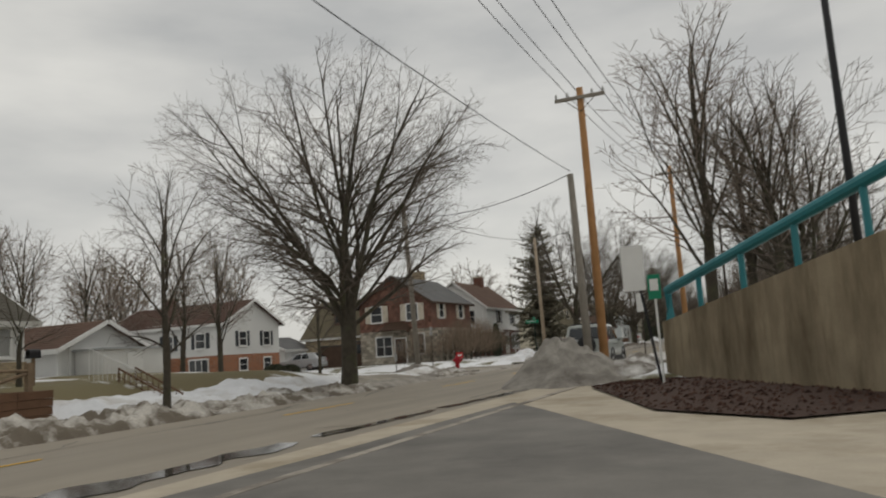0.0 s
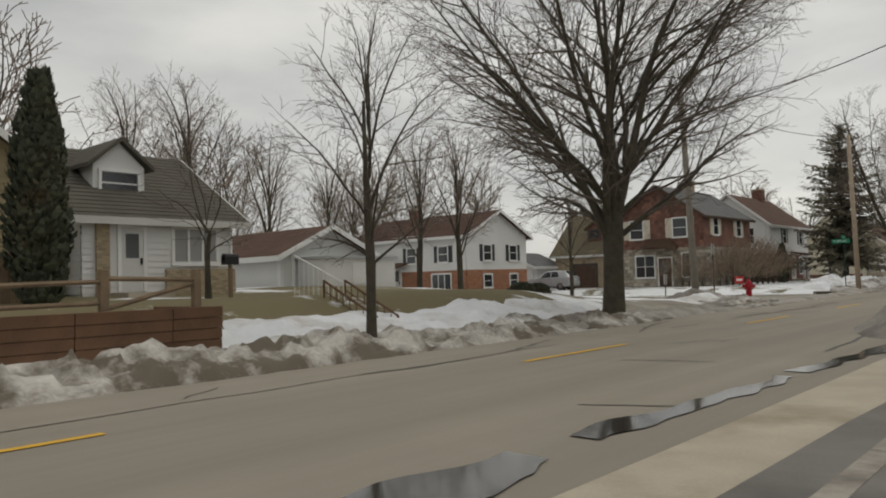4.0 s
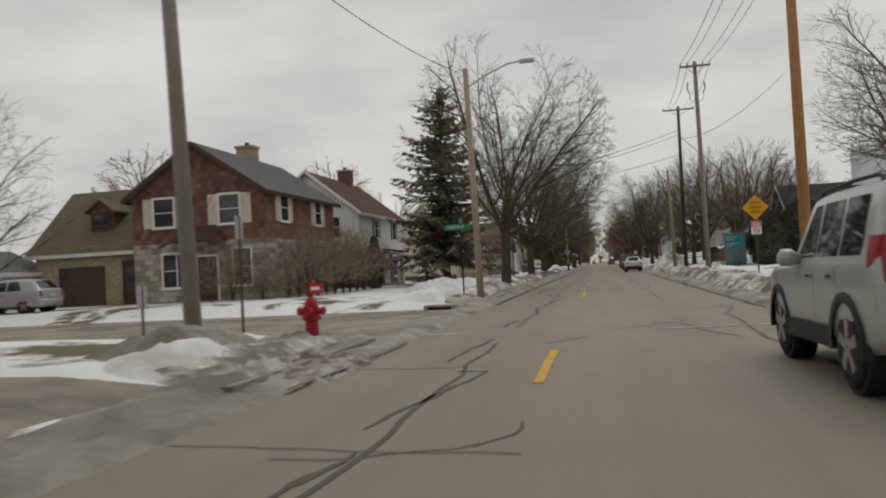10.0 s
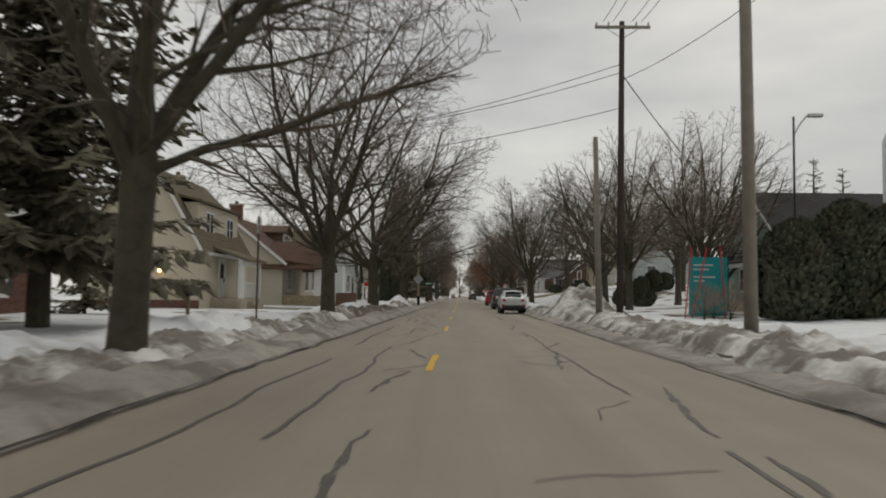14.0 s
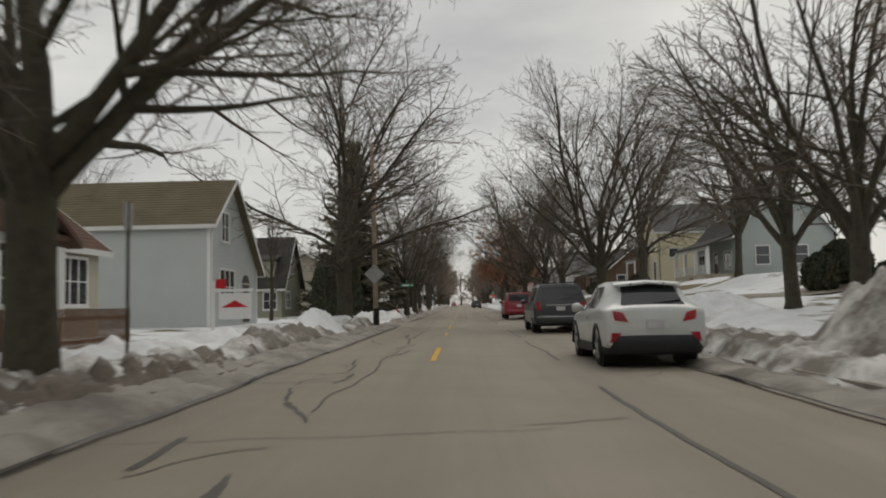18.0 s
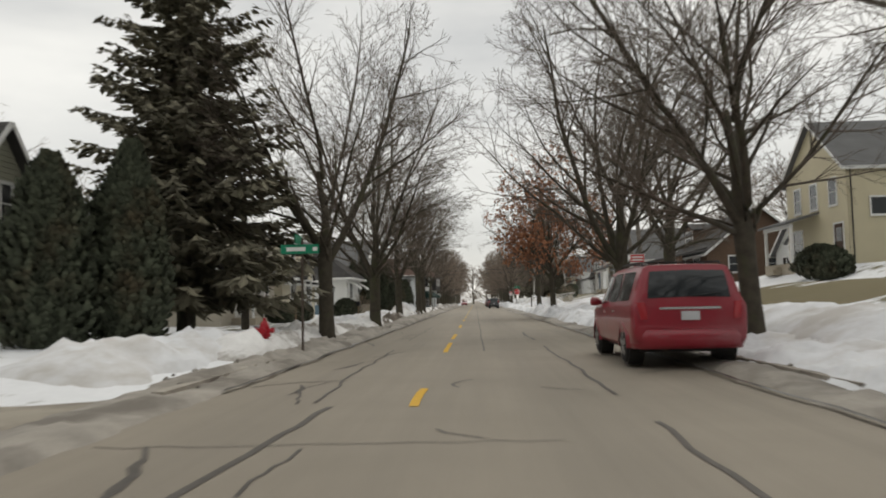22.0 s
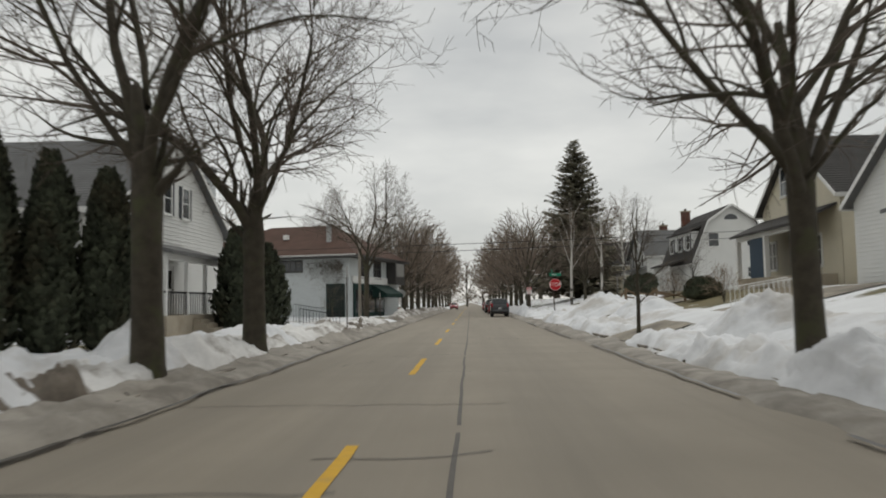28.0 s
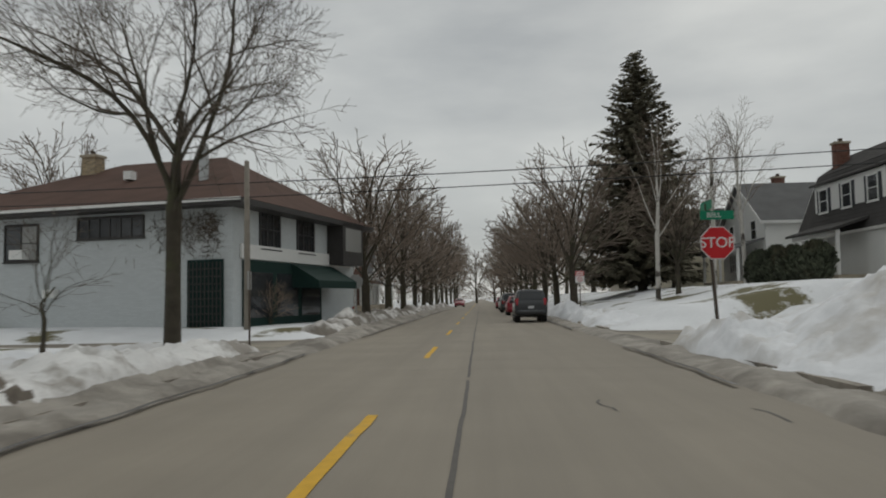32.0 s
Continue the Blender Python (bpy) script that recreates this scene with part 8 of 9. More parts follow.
def hydrant(x, y, s=1.0):
    t = thing("fire_hydrant", (x, y, ground_z(x, y) - 0.02), "red cast-iron fire hydrant on the snowy corner", "hydrant", group="hydrants")
    prof = [(0.0, 0.17), (0.05, 0.17), (0.06, 0.115), (0.42, 0.105), (0.44, 0.155), (0.50, 0.155), (0.52, 0.12), (0.66, 0.118), (0.74, 0.095), (0.80, 0.05), (0.82, 0.045)]
    part("barrel", Mesh().tube([(0, 0, z * s) for z, _ in prof], [r * s for _, r in prof], 16), 'red', t, smooth=False)
    part("bonnet_nut", Mesh().tube([(0, 0, 0.82 * s), (0, 0, 0.88 * s)], [0.035 * s] * 2, 5), 'red', t)
    for d in ((1, 0), (-1, 0), (0, -1)):
        big = 1.35 if d == (0, -1) else 1.0
        part("nozzle", Mesh().tube([(d[0] * 0.09 * s, d[1] * 0.09 * s, 0.58 * s), (d[0] * 0.19 * s, d[1] * 0.19 * s, 0.58 * s)], [0.055 * s * big] * 2, 10), 'red', t)
        part("nozzle_cap", Mesh().tube([(d[0] * 0.18 * s, d[1] * 0.18 * s, 0.58 * s), (d[0] * 0.23 * s, d[1] * 0.23 * s, 0.58 * s)], [0.066 * s * big] * 2, 8), 'red', t)


hydrant(-4.55, 7.9, 1.15)
hydrant(-4.5, 126.7, 1.05)
hydrant(-6.0, 237.5, 1.05)


def lantern(x, y, h, label):
    t = thing("yard_lantern", (x, y, ground_z(x, y)), label, "lamp")
    part("post", Mesh().tube([(0, 0, -0.2), (0, 0, h)], [0.04, 0.035], 8), 'blackmetal', t)
    hd = part("lantern_head", Mesh().tube([(0, 0, h), (0, 0, h + 0.05), (0, 0, h + 0.32), (0, 0, h + 0.36)], [0.07, 0.09, 0.13, 0.15], 6), 'curtain', t)
    part("cap", Mesh().tube([(0, 0, h + 0.36), (0, 0, h + 0.52)], [0.17, 0.02], 6), 'blackmetal', hd)


lantern(-9.0, 160.0, 1.7, "black yard lantern on a post in the snow")
lantern(-8.6, 147.0, 1.7, "black yard lantern on a post in the snow")
lantern(12.0, 166.3, 1.7, "black yard lantern on the raised lawn")
for x, y in ((-9.8, -14.7), (-6.9, 47.5), (-7.4, 142.2), (-6.3, 153.8)):
    t = thing("mailbox", (x, y, ground_z(x, y)), "small dark mailbox on a post", "mailbox")
    part("post", Mesh().box(-0.04, 0.04, -0.04, 0.04, -0.2, 0.85), 'wood', t)
    part("box", Mesh().box(-0.1, 0.1, -0.2, 0.2, 0.85, 1.05).tube([(0, -0.2, 1.04), (0, 0.2, 1.04)], [0.1, 0.1], 8), 'blackmetal', t)

# retaining wall, steps and rail fence at the first house
t = thing("timber_retaining_wall", (-5.3, -20.0, ground_z(-4.6, -20) - 0.1), "dark stained timber retaining wall along the walk", "wall")
for i in range(5):
    y = -4.0
    while y < 2.1:
        L = min(1.7, 2.1 - y)
        part("timber", Mesh().box(-0.12 + 0.012 * i, 0.12 + 0.012 * i, y, y + L - 0.015, 0.2 * i, 0.2 * i + 0.19), 'railwood', t)
        y += L
    part("timber", Mesh().box(-2.0, -0.13, 1.86, 2.08, 0.2 * i, 0.2 * i + 0.19), 'railwood', t)
for i in range(6):
    st = thing("garden_step", (-5.0 - 0.34 * i, -22.6, ground_z(-4.6, -22.6) - 0.2), "weathered timber garden step beside the retaining wall", "step", group="garden steps")
    part("tread", Mesh().box(-0.34, 0.02, -0.7, 0.7, 0.0, 0.2 + 0.17 * (i + 1)), 'wood', st)
t = thing("rail_fence", (-5.9, -20.4, ground_z(-5.9, -20.4) + 0.25), "weathered split-rail fence above the retaining wall", "fence")
for y in (-1.6, 0.6, 2.4):
    part("post", Mesh().box(-0.07, 0.07, y - 0.07, y + 0.07, -0.6, 1.0), 'wood', t)
for a, b, z0, z1 in ((-1.6, 0.6, 0.75, 0.8), (0.6, 2.4, 0.85, 0.8), (-1.6, 0.6, 0.4, 0.42), (0.6, 2.4, 0.3, 0.75), (-3.0, -1.6, 0.1, 0.6)):
    part("rail", Mesh().tube([(0, a, z0), (0, b, z1)], [0.05, 0.05], 6), 'wood', t)
for i in range(6):
    st = thing("timber_step", (-5.7 - 0.3 * i, -12.9, ground_z(-5.1, -12.9) - 0.35), "dark brown timber step climbing the bank", "step", group="steps up the bank")
    part("tread", Mesh().box(-0.32, 0.02, -0.75, 0.75, 0.11 + 0.15 * (i + 1), 0.15 + 0.15 * (i + 1)), 'wood', st)
    part("riser", Mesh().box(-0.3, 0.0, -0.78, 0.78, 0.0, 0.11 + 0.15 * (i + 1)), 'railwood', st)
for yy in (-13.45, -12.75):
    t = thing("stair_rail", (-5.65, yy, ground_z(-5.1, yy) - 0.25), "dark brown stair railing with a lattice beside the steps", "railing", group="stair rails")
    part("handrail", Mesh().tube([(0, 0, 0.6), (-1.9, 0, 1.5)], [0.03, 0.03], 6), 'railwood', t)
    part("lower_rail", Mesh().tube([(0, 0, 0.12), (-1.9, 0, 1.0)], [0.022, 0.022], 6), 'railwood', t)
    part("mid_rail", Mesh().tube([(0, 0, 0.36), (-1.9, 0, 1.25)], [0.014, 0.014], 6), 'railwood', t)
    for i in range(9):
        f = i / 8
        r = 0.03 if i in (0, 8) else 0.013
        part("baluster", Mesh().tube([(-1.9 * f, 0, -0.1 + 0.95 * f), (-1.9 * f, 0, 0.62 + 0.9 * f)], [r, r], 5), 'railwood', t)
t = thing("stair_rail", (-7.5, -13.1, ground_z(-7.5, -13.1) - 0.2), "thin pale iron railing above the timber steps", "railing", group="stair rails")
part("handrail", Mesh().tube([(0.3, 0, 0.55), (-1.7, 0, 1.35)], [0.02, 0.02], 6), 'trim', t)
for i in range(11):
    f = i / 10
    part("baluster", Mesh().tube([(0.3 - 2.0 * f, 0, -0.1 + 0.3 * f), (0.3 - 2.0 * f, 0, 0.55 + 0.8 * f)], [0.009, 0.009], 5), 'trim', t)

# picket fence, handrails, split rails
t = thing("picket_fence", (-7.6, 81.5, ground_z(-7.6, 81.5)), "dark weathered picket fence in front of the bungalow", "fence")
for z in (0.25, 0.75):
    part("rail", Mesh().box(-0.06, -0.02, -5.2, 4.4, z, z + 0.08), 'wood', t)
for i in range(60):
    part("picket", Mesh().box(-0.02, 0.0, -5.2 + 0.16 * i, -5.2 + 0.16 * i + 0.09, 0.0, 1.0), 'railwood', t)
t = thing("split_rail_fence", (10.9, 212.2, ground_z(10.9, 212.2)), "broken split-rail fence standing in the snow", "fence")
for x in (0.0, 1.9):
    part("post", Mesh().tube([(x, 0, -0.3), (x, 0, 1.05)], [0.09, 0.08], 7), 'wood', t)
for a, b in (((-0.7, 0, 0.1), (0, 0, 0.9)), ((0, 0, 0.85), (1.9, 0, 0.55)), ((0, 0, 0.5), (1.9, 0, 0.25)), ((1.9, 0, 0.7), (3.4, 0.4, 0.4)), ((0.1, 0, 0.95), (1.2, -0.3, 0.1))):
    part("rail", Mesh().tube([a, b], [0.06, 0.05], 6), 'wood', t)
t = thing("split_rail_fence", (10.4, 203.0, ground_z(10.4, 203.0)), "broken split-rail fence standing in the snow", "fence")
for x in (0.0, 1.6):
    part("post", Mesh().tube([(x, 0, -0.3), (x, 0, 0.95)], [0.08, 0.07], 7), 'wood', t)
for a, b in (((-1.0, 0.2, 0.05), (0, 0, 0.75)), ((0, 0, 0.8), (1.6, 0, 0.5)), ((0, 0, 0.4), (1.6, 0, 0.7)), ((1.6, 0, 0.8), (2.9, 0.2, 0.2))):
    part("rail", Mesh().tube([a, b], [0.055, 0.05], 6), 'wood', t)
for x, y in ((-4.7, 198.2), (-7.4, 208.5), (9.4, 187.0), (9.4, 188.6)):
    t = thing("iron_handrail", (x, y, ground_z(x, y)), "thin iron handrail beside buried steps", "railing", group="iron handrails")
    s = -1 if x < 0 else 1
    part("handrail", Mesh().tube([(0, 0, 0.8), (1.8 * s, 0, 1.1)], [0.02, 0.02], 6), 'blackmetal' if x < 0 else 'signwhite', t)
    for i in range(13):
        f = i / 12
        xx = 1.8 * s * f
        part("baluster", Mesh().tube([(xx, 0, -0.1), (xx, 0, 0.8 + 0.3 * f)], [0.012, 0.012], 5), 'blackmetal' if x < 0 else 'signwhite', t)
for i in range(5):
    st = thing("concrete_step", (9.4 + 0.3 * i, 187.8, ground_z(9.4, 187.8) - 0.1), "concrete step climbing the raised lawn", "step", group="steps to the yellow house")
    part("tread", Mesh().box(0.0, 0.3, -0.7, 0.7, 0.0, 0.12 + 0.15 * (i + 1)), 'concrete', st)
t = thing("stone_retaining_wall", (9.2, 149.8, ground_z(9.2, 149.8) - 0.25), "low dark stone wall holding the raised lawn", "wall")
for i in range(9):
    for k in range(3):
        part("block", Mesh().box(-0.2, 0.2, -6.3 + 1.4 * i + 0.35 * (k % 2), -6.3 + 1.4 * i + 1.37 + 0.35 * (k % 2), 0.28 * k, 0.28 * k + 0.26), 'darkstone', t)

# concrete ramp wall with teal rail where the drive begins
A, B = Vector((8.7, -7.9)), Vector((14.6, -17.6))
u = (B - A).normalized()
t = thing("ramp_wall", (A.x, A.y, 0), "stained concrete ramp wall topped by a teal rail", "wall", turn=math.degrees(math.atan2(u.y, u.x)))
L = (B - A).length
segs = 6
for i in range(segs):
    a, b = L * i / segs, L * (i + 1) / segs
    za, zb = 1.75 + 1.45 * i / segs, 1.75 + 1.45 * (i + 1) / segs
    m = Mesh().add([(a, -0.15, -0.3), (b - 0.01, -0.15, -0.3), (b - 0.01, 0.15, -0.3), (a, 0.15, -0.3), (a, -0.15, za), (b - 0.01, -0.15, zb), (b - 0.01, 0.15, zb), (a, 0.15, za)],
                   ((0, 1, 5, 4), (1, 2, 6, 5), (2, 3, 7, 6), (3, 0, 4, 7), (4, 5, 6, 7), (3, 2, 1, 0)))
    part("wall_panel", m, 'stainedwall', t)
rail = part("handrail", Mesh().tube([(0.3, 0, 1.8), (0.3, 0, 2.7), (L, 0, 4.35)], [0.14, 0.14, 0.14], 10), 'teal', t, "teal painted steel rail")
for i in range(1, 5):
    f = i / 5
    part("rail_post", Mesh().tube([(L * f, 0, 1.6 + 1.45 * f), (L * f, 0, 2.7 + 1.65 * f)], [0.08, 0.08], 8), 'teal', rail)
m = Mesh()
n = 10
pts = [(6.7, -10.2), (9.4, -17.6), (11.6, -19.6), (14.4, -17.9), (8.3, -7.9), (7.3, -8.2)]
c = (10.0, -13.5)
for (x0, y0), (x1, y1) in zip(pts, pts[1:] + pts[:1]):
    m.add([(c[0], c[1], 0.34), (x0, y0, 0.055), (x1, y1, 0.055)], ((0, 1, 2),))
R = random.Random(19)
ch = Mesh()
while len(ch.v) < 4 * 1700:
    f, g = R.random(), R.random()
    i = R.randrange(len(pts))
    a, b = pts[i], pts[(i + 1) % len(pts)]
    e = (a[0] + (b[0] - a[0]) * g, a[1] + (b[1] - a[1]) * g)
    f = math.sqrt(f)
    x, y, z = c[0] + (e[0] - c[0]) * f, c[1] + (e[1] - c[1]) * f, 0.34 + (0.055 - 0.34) * f
    w, q = R.uniform(0.03, 0.08), R.uniform(0, 6.28)
    ch.add([(x - w * math.cos(q), y - w * math.sin(q), z - 0.005), (x + w * math.cos(q), y + w * math.sin(q), z), (x - 0.4 * w * math.sin(q), y + 0.4 * w * math.cos(q), z + 0.012), (x, y, z + R.uniform(0.02, 0.06))], ((0, 1, 3), (1, 2, 3), (2, 0, 3)))
solid("bark_chips", ch, 'chip', "loose dark bark chips on the bed", "mulch", kind="stuff")
solid("mulch_bed", m, 'mulch', "dark bark mulch bed at the foot of the ramp wall", "planting bed", kind="structure")
# storage tank beyond the evergreens
t = thing("storage_tank", (24.4, 67.0, ground_z(24.4, 67.0)), "tall white cylindrical storage tank", "tank")
part("shell", Mesh().tube([(0, 0, -0.2), (0, 0, 9.2), (0, 0, 9.6), (0, 0, 9.75)], [1.6, 1.6, 1.45, 0.4], 28), 'tank', t, smooth=False)
part("nozzle", Mesh().tube([(-1.6, -0.4, 2.2), (-2.0, -0.5, 2.2)], [0.15, 0.15], 8), 'steel', t)


# ---- parked cars ----
def spline(knots, n):
    """Smooth rows through rows of numbers, n steps between each pair."""
    out = []
    for i in range(len(knots) - 1):
        p0, p1, p2, p3 = knots[max(0, i - 1)], knots[i], knots[i + 1], knots[min(len(knots) - 1, i + 2)]
        for j in range(n):
            t = j / n
            out.append([0.5 * (2 * b + (c - a) * t + (2 * a - 5 * b + 4 * c - d) * t * t + (3 * b - a - 3 * c + d) * t ** 3) for a, b, c, d in zip(p0, p1, p2, p3)])
    return out + [list(knots[-1])]


# knots from tail to nose: y, top height, waist height, half width at the waist, half width at the roof edge
FORMS = {
    'coupe': [(0.00, 0.72, 0.70, 0.80, 0.70), (0.02, 0.92, 0.90, 0.86, 0.74), (0.06, 1.05, 1.02, 0.89, 0.74), (0.22, 1.15, 1.05, 0.91, 0.66), (0.55, 1.44, 1.06, 0.91, 0.58), (0.80, 1.53, 1.05, 0.90, 0.60), (1.5, 1.57, 1.00, 0.88, 0.62),
              (2.2, 1.54, 0.98, 0.88, 0.62), (2.75, 1.30, 0.97, 0.89, 0.66), (3.15, 1.02, 0.96, 0.90, 0.80), (3.8, 0.93, 0.88, 0.88, 0.80), (4.2, 0.80, 0.76, 0.80, 0.72), (4.35, 0.56, 0.54, 0.68, 0.6)],
    'van': [(0.00, 0.70, 0.68, 0.90, 0.84), (0.015, 0.95, 0.93, 0.95, 0.88), (0.04, 1.10, 1.05, 0.97, 0.86), (0.10, 1.40, 1.07, 0.99, 0.82), (0.19, 1.68, 1.07, 1.0, 0.76), (0.36, 1.75, 1.07, 1.0, 0.76), (1.5, 1.77, 1.05, 1.0, 0.78),
            (2.9, 1.74, 1.02, 1.0, 0.77), (3.4, 1.52, 1.01, 1.0, 0.78), (3.95, 1.12, 1.0, 0.99, 0.86), (4.5, 0.98, 0.93, 0.95, 0.86), (4.85, 0.82, 0.78, 0.86, 0.76), (5.0, 0.56, 0.54, 0.74, 0.66)],
    'wagon': [(0.00, 0.74, 0.72, 0.88, 0.84), (0.01, 1.00, 0.98, 0.92, 0.87), (0.03, 1.18, 1.12, 0.92, 0.84), (0.08, 1.50, 1.13, 0.92, 0.78), (0.15, 1.76, 1.13, 0.92, 0.73), (0.32, 1.83, 1.13, 0.92, 0.73), (1.3, 1.84, 1.12, 0.92, 0.74),
              (2.3, 1.81, 1.11, 0.92, 0.73), (2.65, 1.55, 1.10, 0.92, 0.75), (2.95, 1.18, 1.09, 0.91, 0.82), (3.7, 1.10, 1.05, 0.89, 0.82), (4.2, 0.99, 0.95, 0.84, 0.78), (4.35, 0.62, 0.60, 0.76, 0.7)],
    'hatch': [(0.00, 0.70, 0.68, 0.78, 0.70), (0.015, 0.90, 0.88, 0.82, 0.74), (0.05, 1.00, 0.96, 0.84, 0.72), (0.25, 1.20, 0.98, 0.86, 0.64), (0.50, 1.42, 0.98, 0.86, 0.58), (0.75, 1.47, 0.97, 0.86, 0.60), (1.5, 1.50, 0.95, 0.86, 0.62),
              (2.1, 1.46, 0.93, 0.86, 0.62), (2.6, 1.22, 0.92, 0.86, 0.66), (3.0, 0.97, 0.91, 0.85, 0.76), (3.6, 0.88, 0.84, 0.83, 0.75), (3.95, 0.74, 0.70, 0.76, 0.68), (4.1, 0.52, 0.50, 0.64, 0.58)],
}


def car(name, x, y, turn, body, label, shape='van', scale=1.0, low=None, rack=False, spare=False, wheel_r=0.34, z=0.0, bar=False, wing=False, step_bar=False):
    """A car along local +y with its tail at y = 0: one smooth shell, with glass, lamps and trim laid on it, and wheels."""
    t = thing(name, (x, y, z), label, "car", turn=turn)
    K = FORMS[shape]
    S = spline(K, 4)
    L, hw = K[-1][0], max(k[3] for k in K)
    sill = 0.29 if shape != 'wagon' else 0.36

    def at(yy):
        for a, b in zip(S, S[1:]):
            if a[0] <= yy <= b[0]:
                f = (yy - a[0]) / max(1e-6, b[0] - a[0])
                return [p + (q - p) * f for p, q in zip(a, b)]
        return S[-1]

    def up(zz):
        """Where the tail reaches a height."""
        for a, b in zip(S, S[1:]):
            if a[1] <= zz <= b[1]:
                f = (zz - a[1]) / max(1e-6, b[1] - a[1])
                return [p + (q - p) * f for p, q in zip(a, b)]
        return S[0]

    def P(p):
        return (p[0] * scale, p[1] * scale, p[2] * scale)

    m = Mesh()
    n = 21
    for yy, top, belt, w, wr in S:
        belt = min(belt, top - 0.015)
        e = min(yy, L - yy)
        lo = sill + 0.10 * max(0, 1 - e / 0.25)
        h = top - belt
        half = [(0, top + 0.02), (wr * 0.55, top + 0.014), (wr * 0.86, top), (wr * 0.97, top - min(0.035, h * 0.25)), (wr + (w * 0.965 - wr) * 0.30, belt + h * 0.66), (wr + (w * 0.965 - wr) * 0.68, belt + h * 0.30),
                (w * 0.975, belt + 0.01), (w, belt - 0.05), (w * 1.0, lo + (belt - lo) * 0.45), (w * 0.985, lo + 0.10), (w * 0.92, lo)]
        m.v += [P((-u, yy, v)) for u, v in reversed(half)] + [P((u, yy, v)) for u, v in half[1:]]
    for i in range(len(S) - 1):
        for k in range(n):
            a, b = i * n + k, i * n + (k + 1) % n
            m.f.append((a, b, b + n, a + n))
    m.f += [tuple(reversed(range(n))), tuple((len(S) - 1) * n + k for k in range(n))]
    part("body", m, body, t, smooth=True)

    def sheet(nm, rows, mat, parent=None, lab=""):
        """A smooth skin over rows of points."""
        s = Mesh()
        k = len(rows[0])
        s.v = [P(p) for r in rows for p in r]
        for i in range(len(rows) - 1):
            for j in range(k - 1):
                a = i * k + j
                s.f.append((a, a + 1, a + k + 1, a + k))
        return part(nm, s, mat, parent or t, lab, smooth=True)

    def tail(z0, z1, u0, u1, nm, mat, out=0.01, rows=5, cols=7, lab="", parent=None):
        """Lies on the sloping tail between two heights."""
        R_ = []
        for i in range(rows):
            yy, top, belt, w, wr = up(z0 + (z1 - z0) * i / (rows - 1))
            R_.append([((u0 + (u1 - u0) * j / (cols - 1)) * wr * 0.97, yy - out, top + 0.02 * (1 - abs(u0 + (u1 - u0) * j / (cols - 1))) + out * 0.5) for j in range(cols)])
        return sheet(nm, R_, mat, parent, lab)

    def flank(y0, y1, f0, f1, s, nm, mat, out=0.008, lean0=0.0, lean1=0.0, cols=6):
        """Lies on the side between two heights given as shares of waist (0) to roof (1), or below the waist (negative, in metres)."""
        R_ = []
        for i in range(4):
            f = f0 + (f1 - f0) * i / 3
            row = []
            for j in range(cols):
                q = y0 + lean0 * i / 3 + (y1 + lean1 * i / 3 - y0 - lean0 * i / 3) * j / (cols - 1)
                yy, top, belt, w, wr = at(q)
                h = top - belt
                if f >= 0:
                    row.append((s * (w * 0.97 + (wr * 0.97 - w * 0.97) * f + out), yy, belt + h * f))
                else:
                    row.append((s * (w + out), yy, belt + f))
            R_.append(row)
        return sheet(nm, R_, mat)

    top_h = max(k[1] for k in K)
    belt_t = K[2][1]
    roof_t = K[4][1] if shape in ('van', 'wagon') else K[5][1]
    tail(belt_t + 0.06, roof_t - 0.05, -0.86, 0.86, "rear_window", 'carglass', rows=7)
    wy0 = [k for k in K if k[1] > top_h - 0.12][-1][0]
    wy1 = [k for k in K if k[0] > wy0 and k[1] < k[2] + 0.13][0][0]
    R_ = []
    for i in range(6):
        yy, top, belt, w, wr = at(wy0 + 0.12 + (wy1 - wy0 - 0.22) * i / 5)
        R_.append([(u * wr * 0.88, yy + 0.01, top + 0.034 - 0.01 * abs(u)) for u in (-1, -0.5, 0, 0.5, 1)])
    sheet("windscreen", R_, 'carglass')
    ys0 = {'coupe': 0.95, 'van': 0.42, 'wagon': 0.38, 'hatch': 0.85}[shape]
    ys1 = wy1 - 0.35
    cuts = {'coupe': (0.0, 0.42, 1.0), 'van': (0.0, 0.34, 0.66, 1.0), 'wagon': (0.0, 0.30, 0.64, 1.0), 'hatch': (0.0, 0.42, 1.0)}[shape]
    for s in (-1, 1):
        for a, b in zip(cuts, cuts[1:]):
            flank(ys0 + (ys1 - ys0) * a + 0.04, ys0 + (ys1 - ys0) * b - 0.02, 0.10, 0.84, s, "side_window", 'carglass', lean0=0.22 if a == 0 and shape in ('coupe', 'hatch') else 0.05, lean1=-0.42 if b == 1.0 else 0.0)
        for q in cuts[1:-1]:
            yy = ys0 + (ys1 - ys0) * q
            flank(yy - 0.004, yy + 0.004, -0.62, -0.03, s, "door_seam", 'ink', out=0.003, cols=2)
            flank(yy + 0.08, yy + 0.26, -0.13, -0.10, s, "door_handle", 'chrome' if shape == 'van' else 'plastic', out=0.018, cols=3)
        if low:
            flank(L * 0.185 + wheel_r + 0.06, L * 0.80 - wheel_r - 0.06, -0.80 if shape == 'wagon' else -0.76, -0.60, s, "sill_cladding", low, out=0.012)
        my = ys1 - 0.18
        w = at(my)[3]
        mm = Mesh()
        rings = [[(s * (w * 0.95 + dx), my + dy * k, K[6][2] + 0.04 + dz * k) for dy, dz in ((-0.07, -0.02), (-0.06, 0.09), (0.02, 0.13), (0.09, 0.10), (0.10, -0.01), (0.01, -0.06))] for dx, k in ((0.0, 0.5), (0.05, 0.7), (0.09, 1.0), (0.20, 1.0), (0.24, 0.6))]
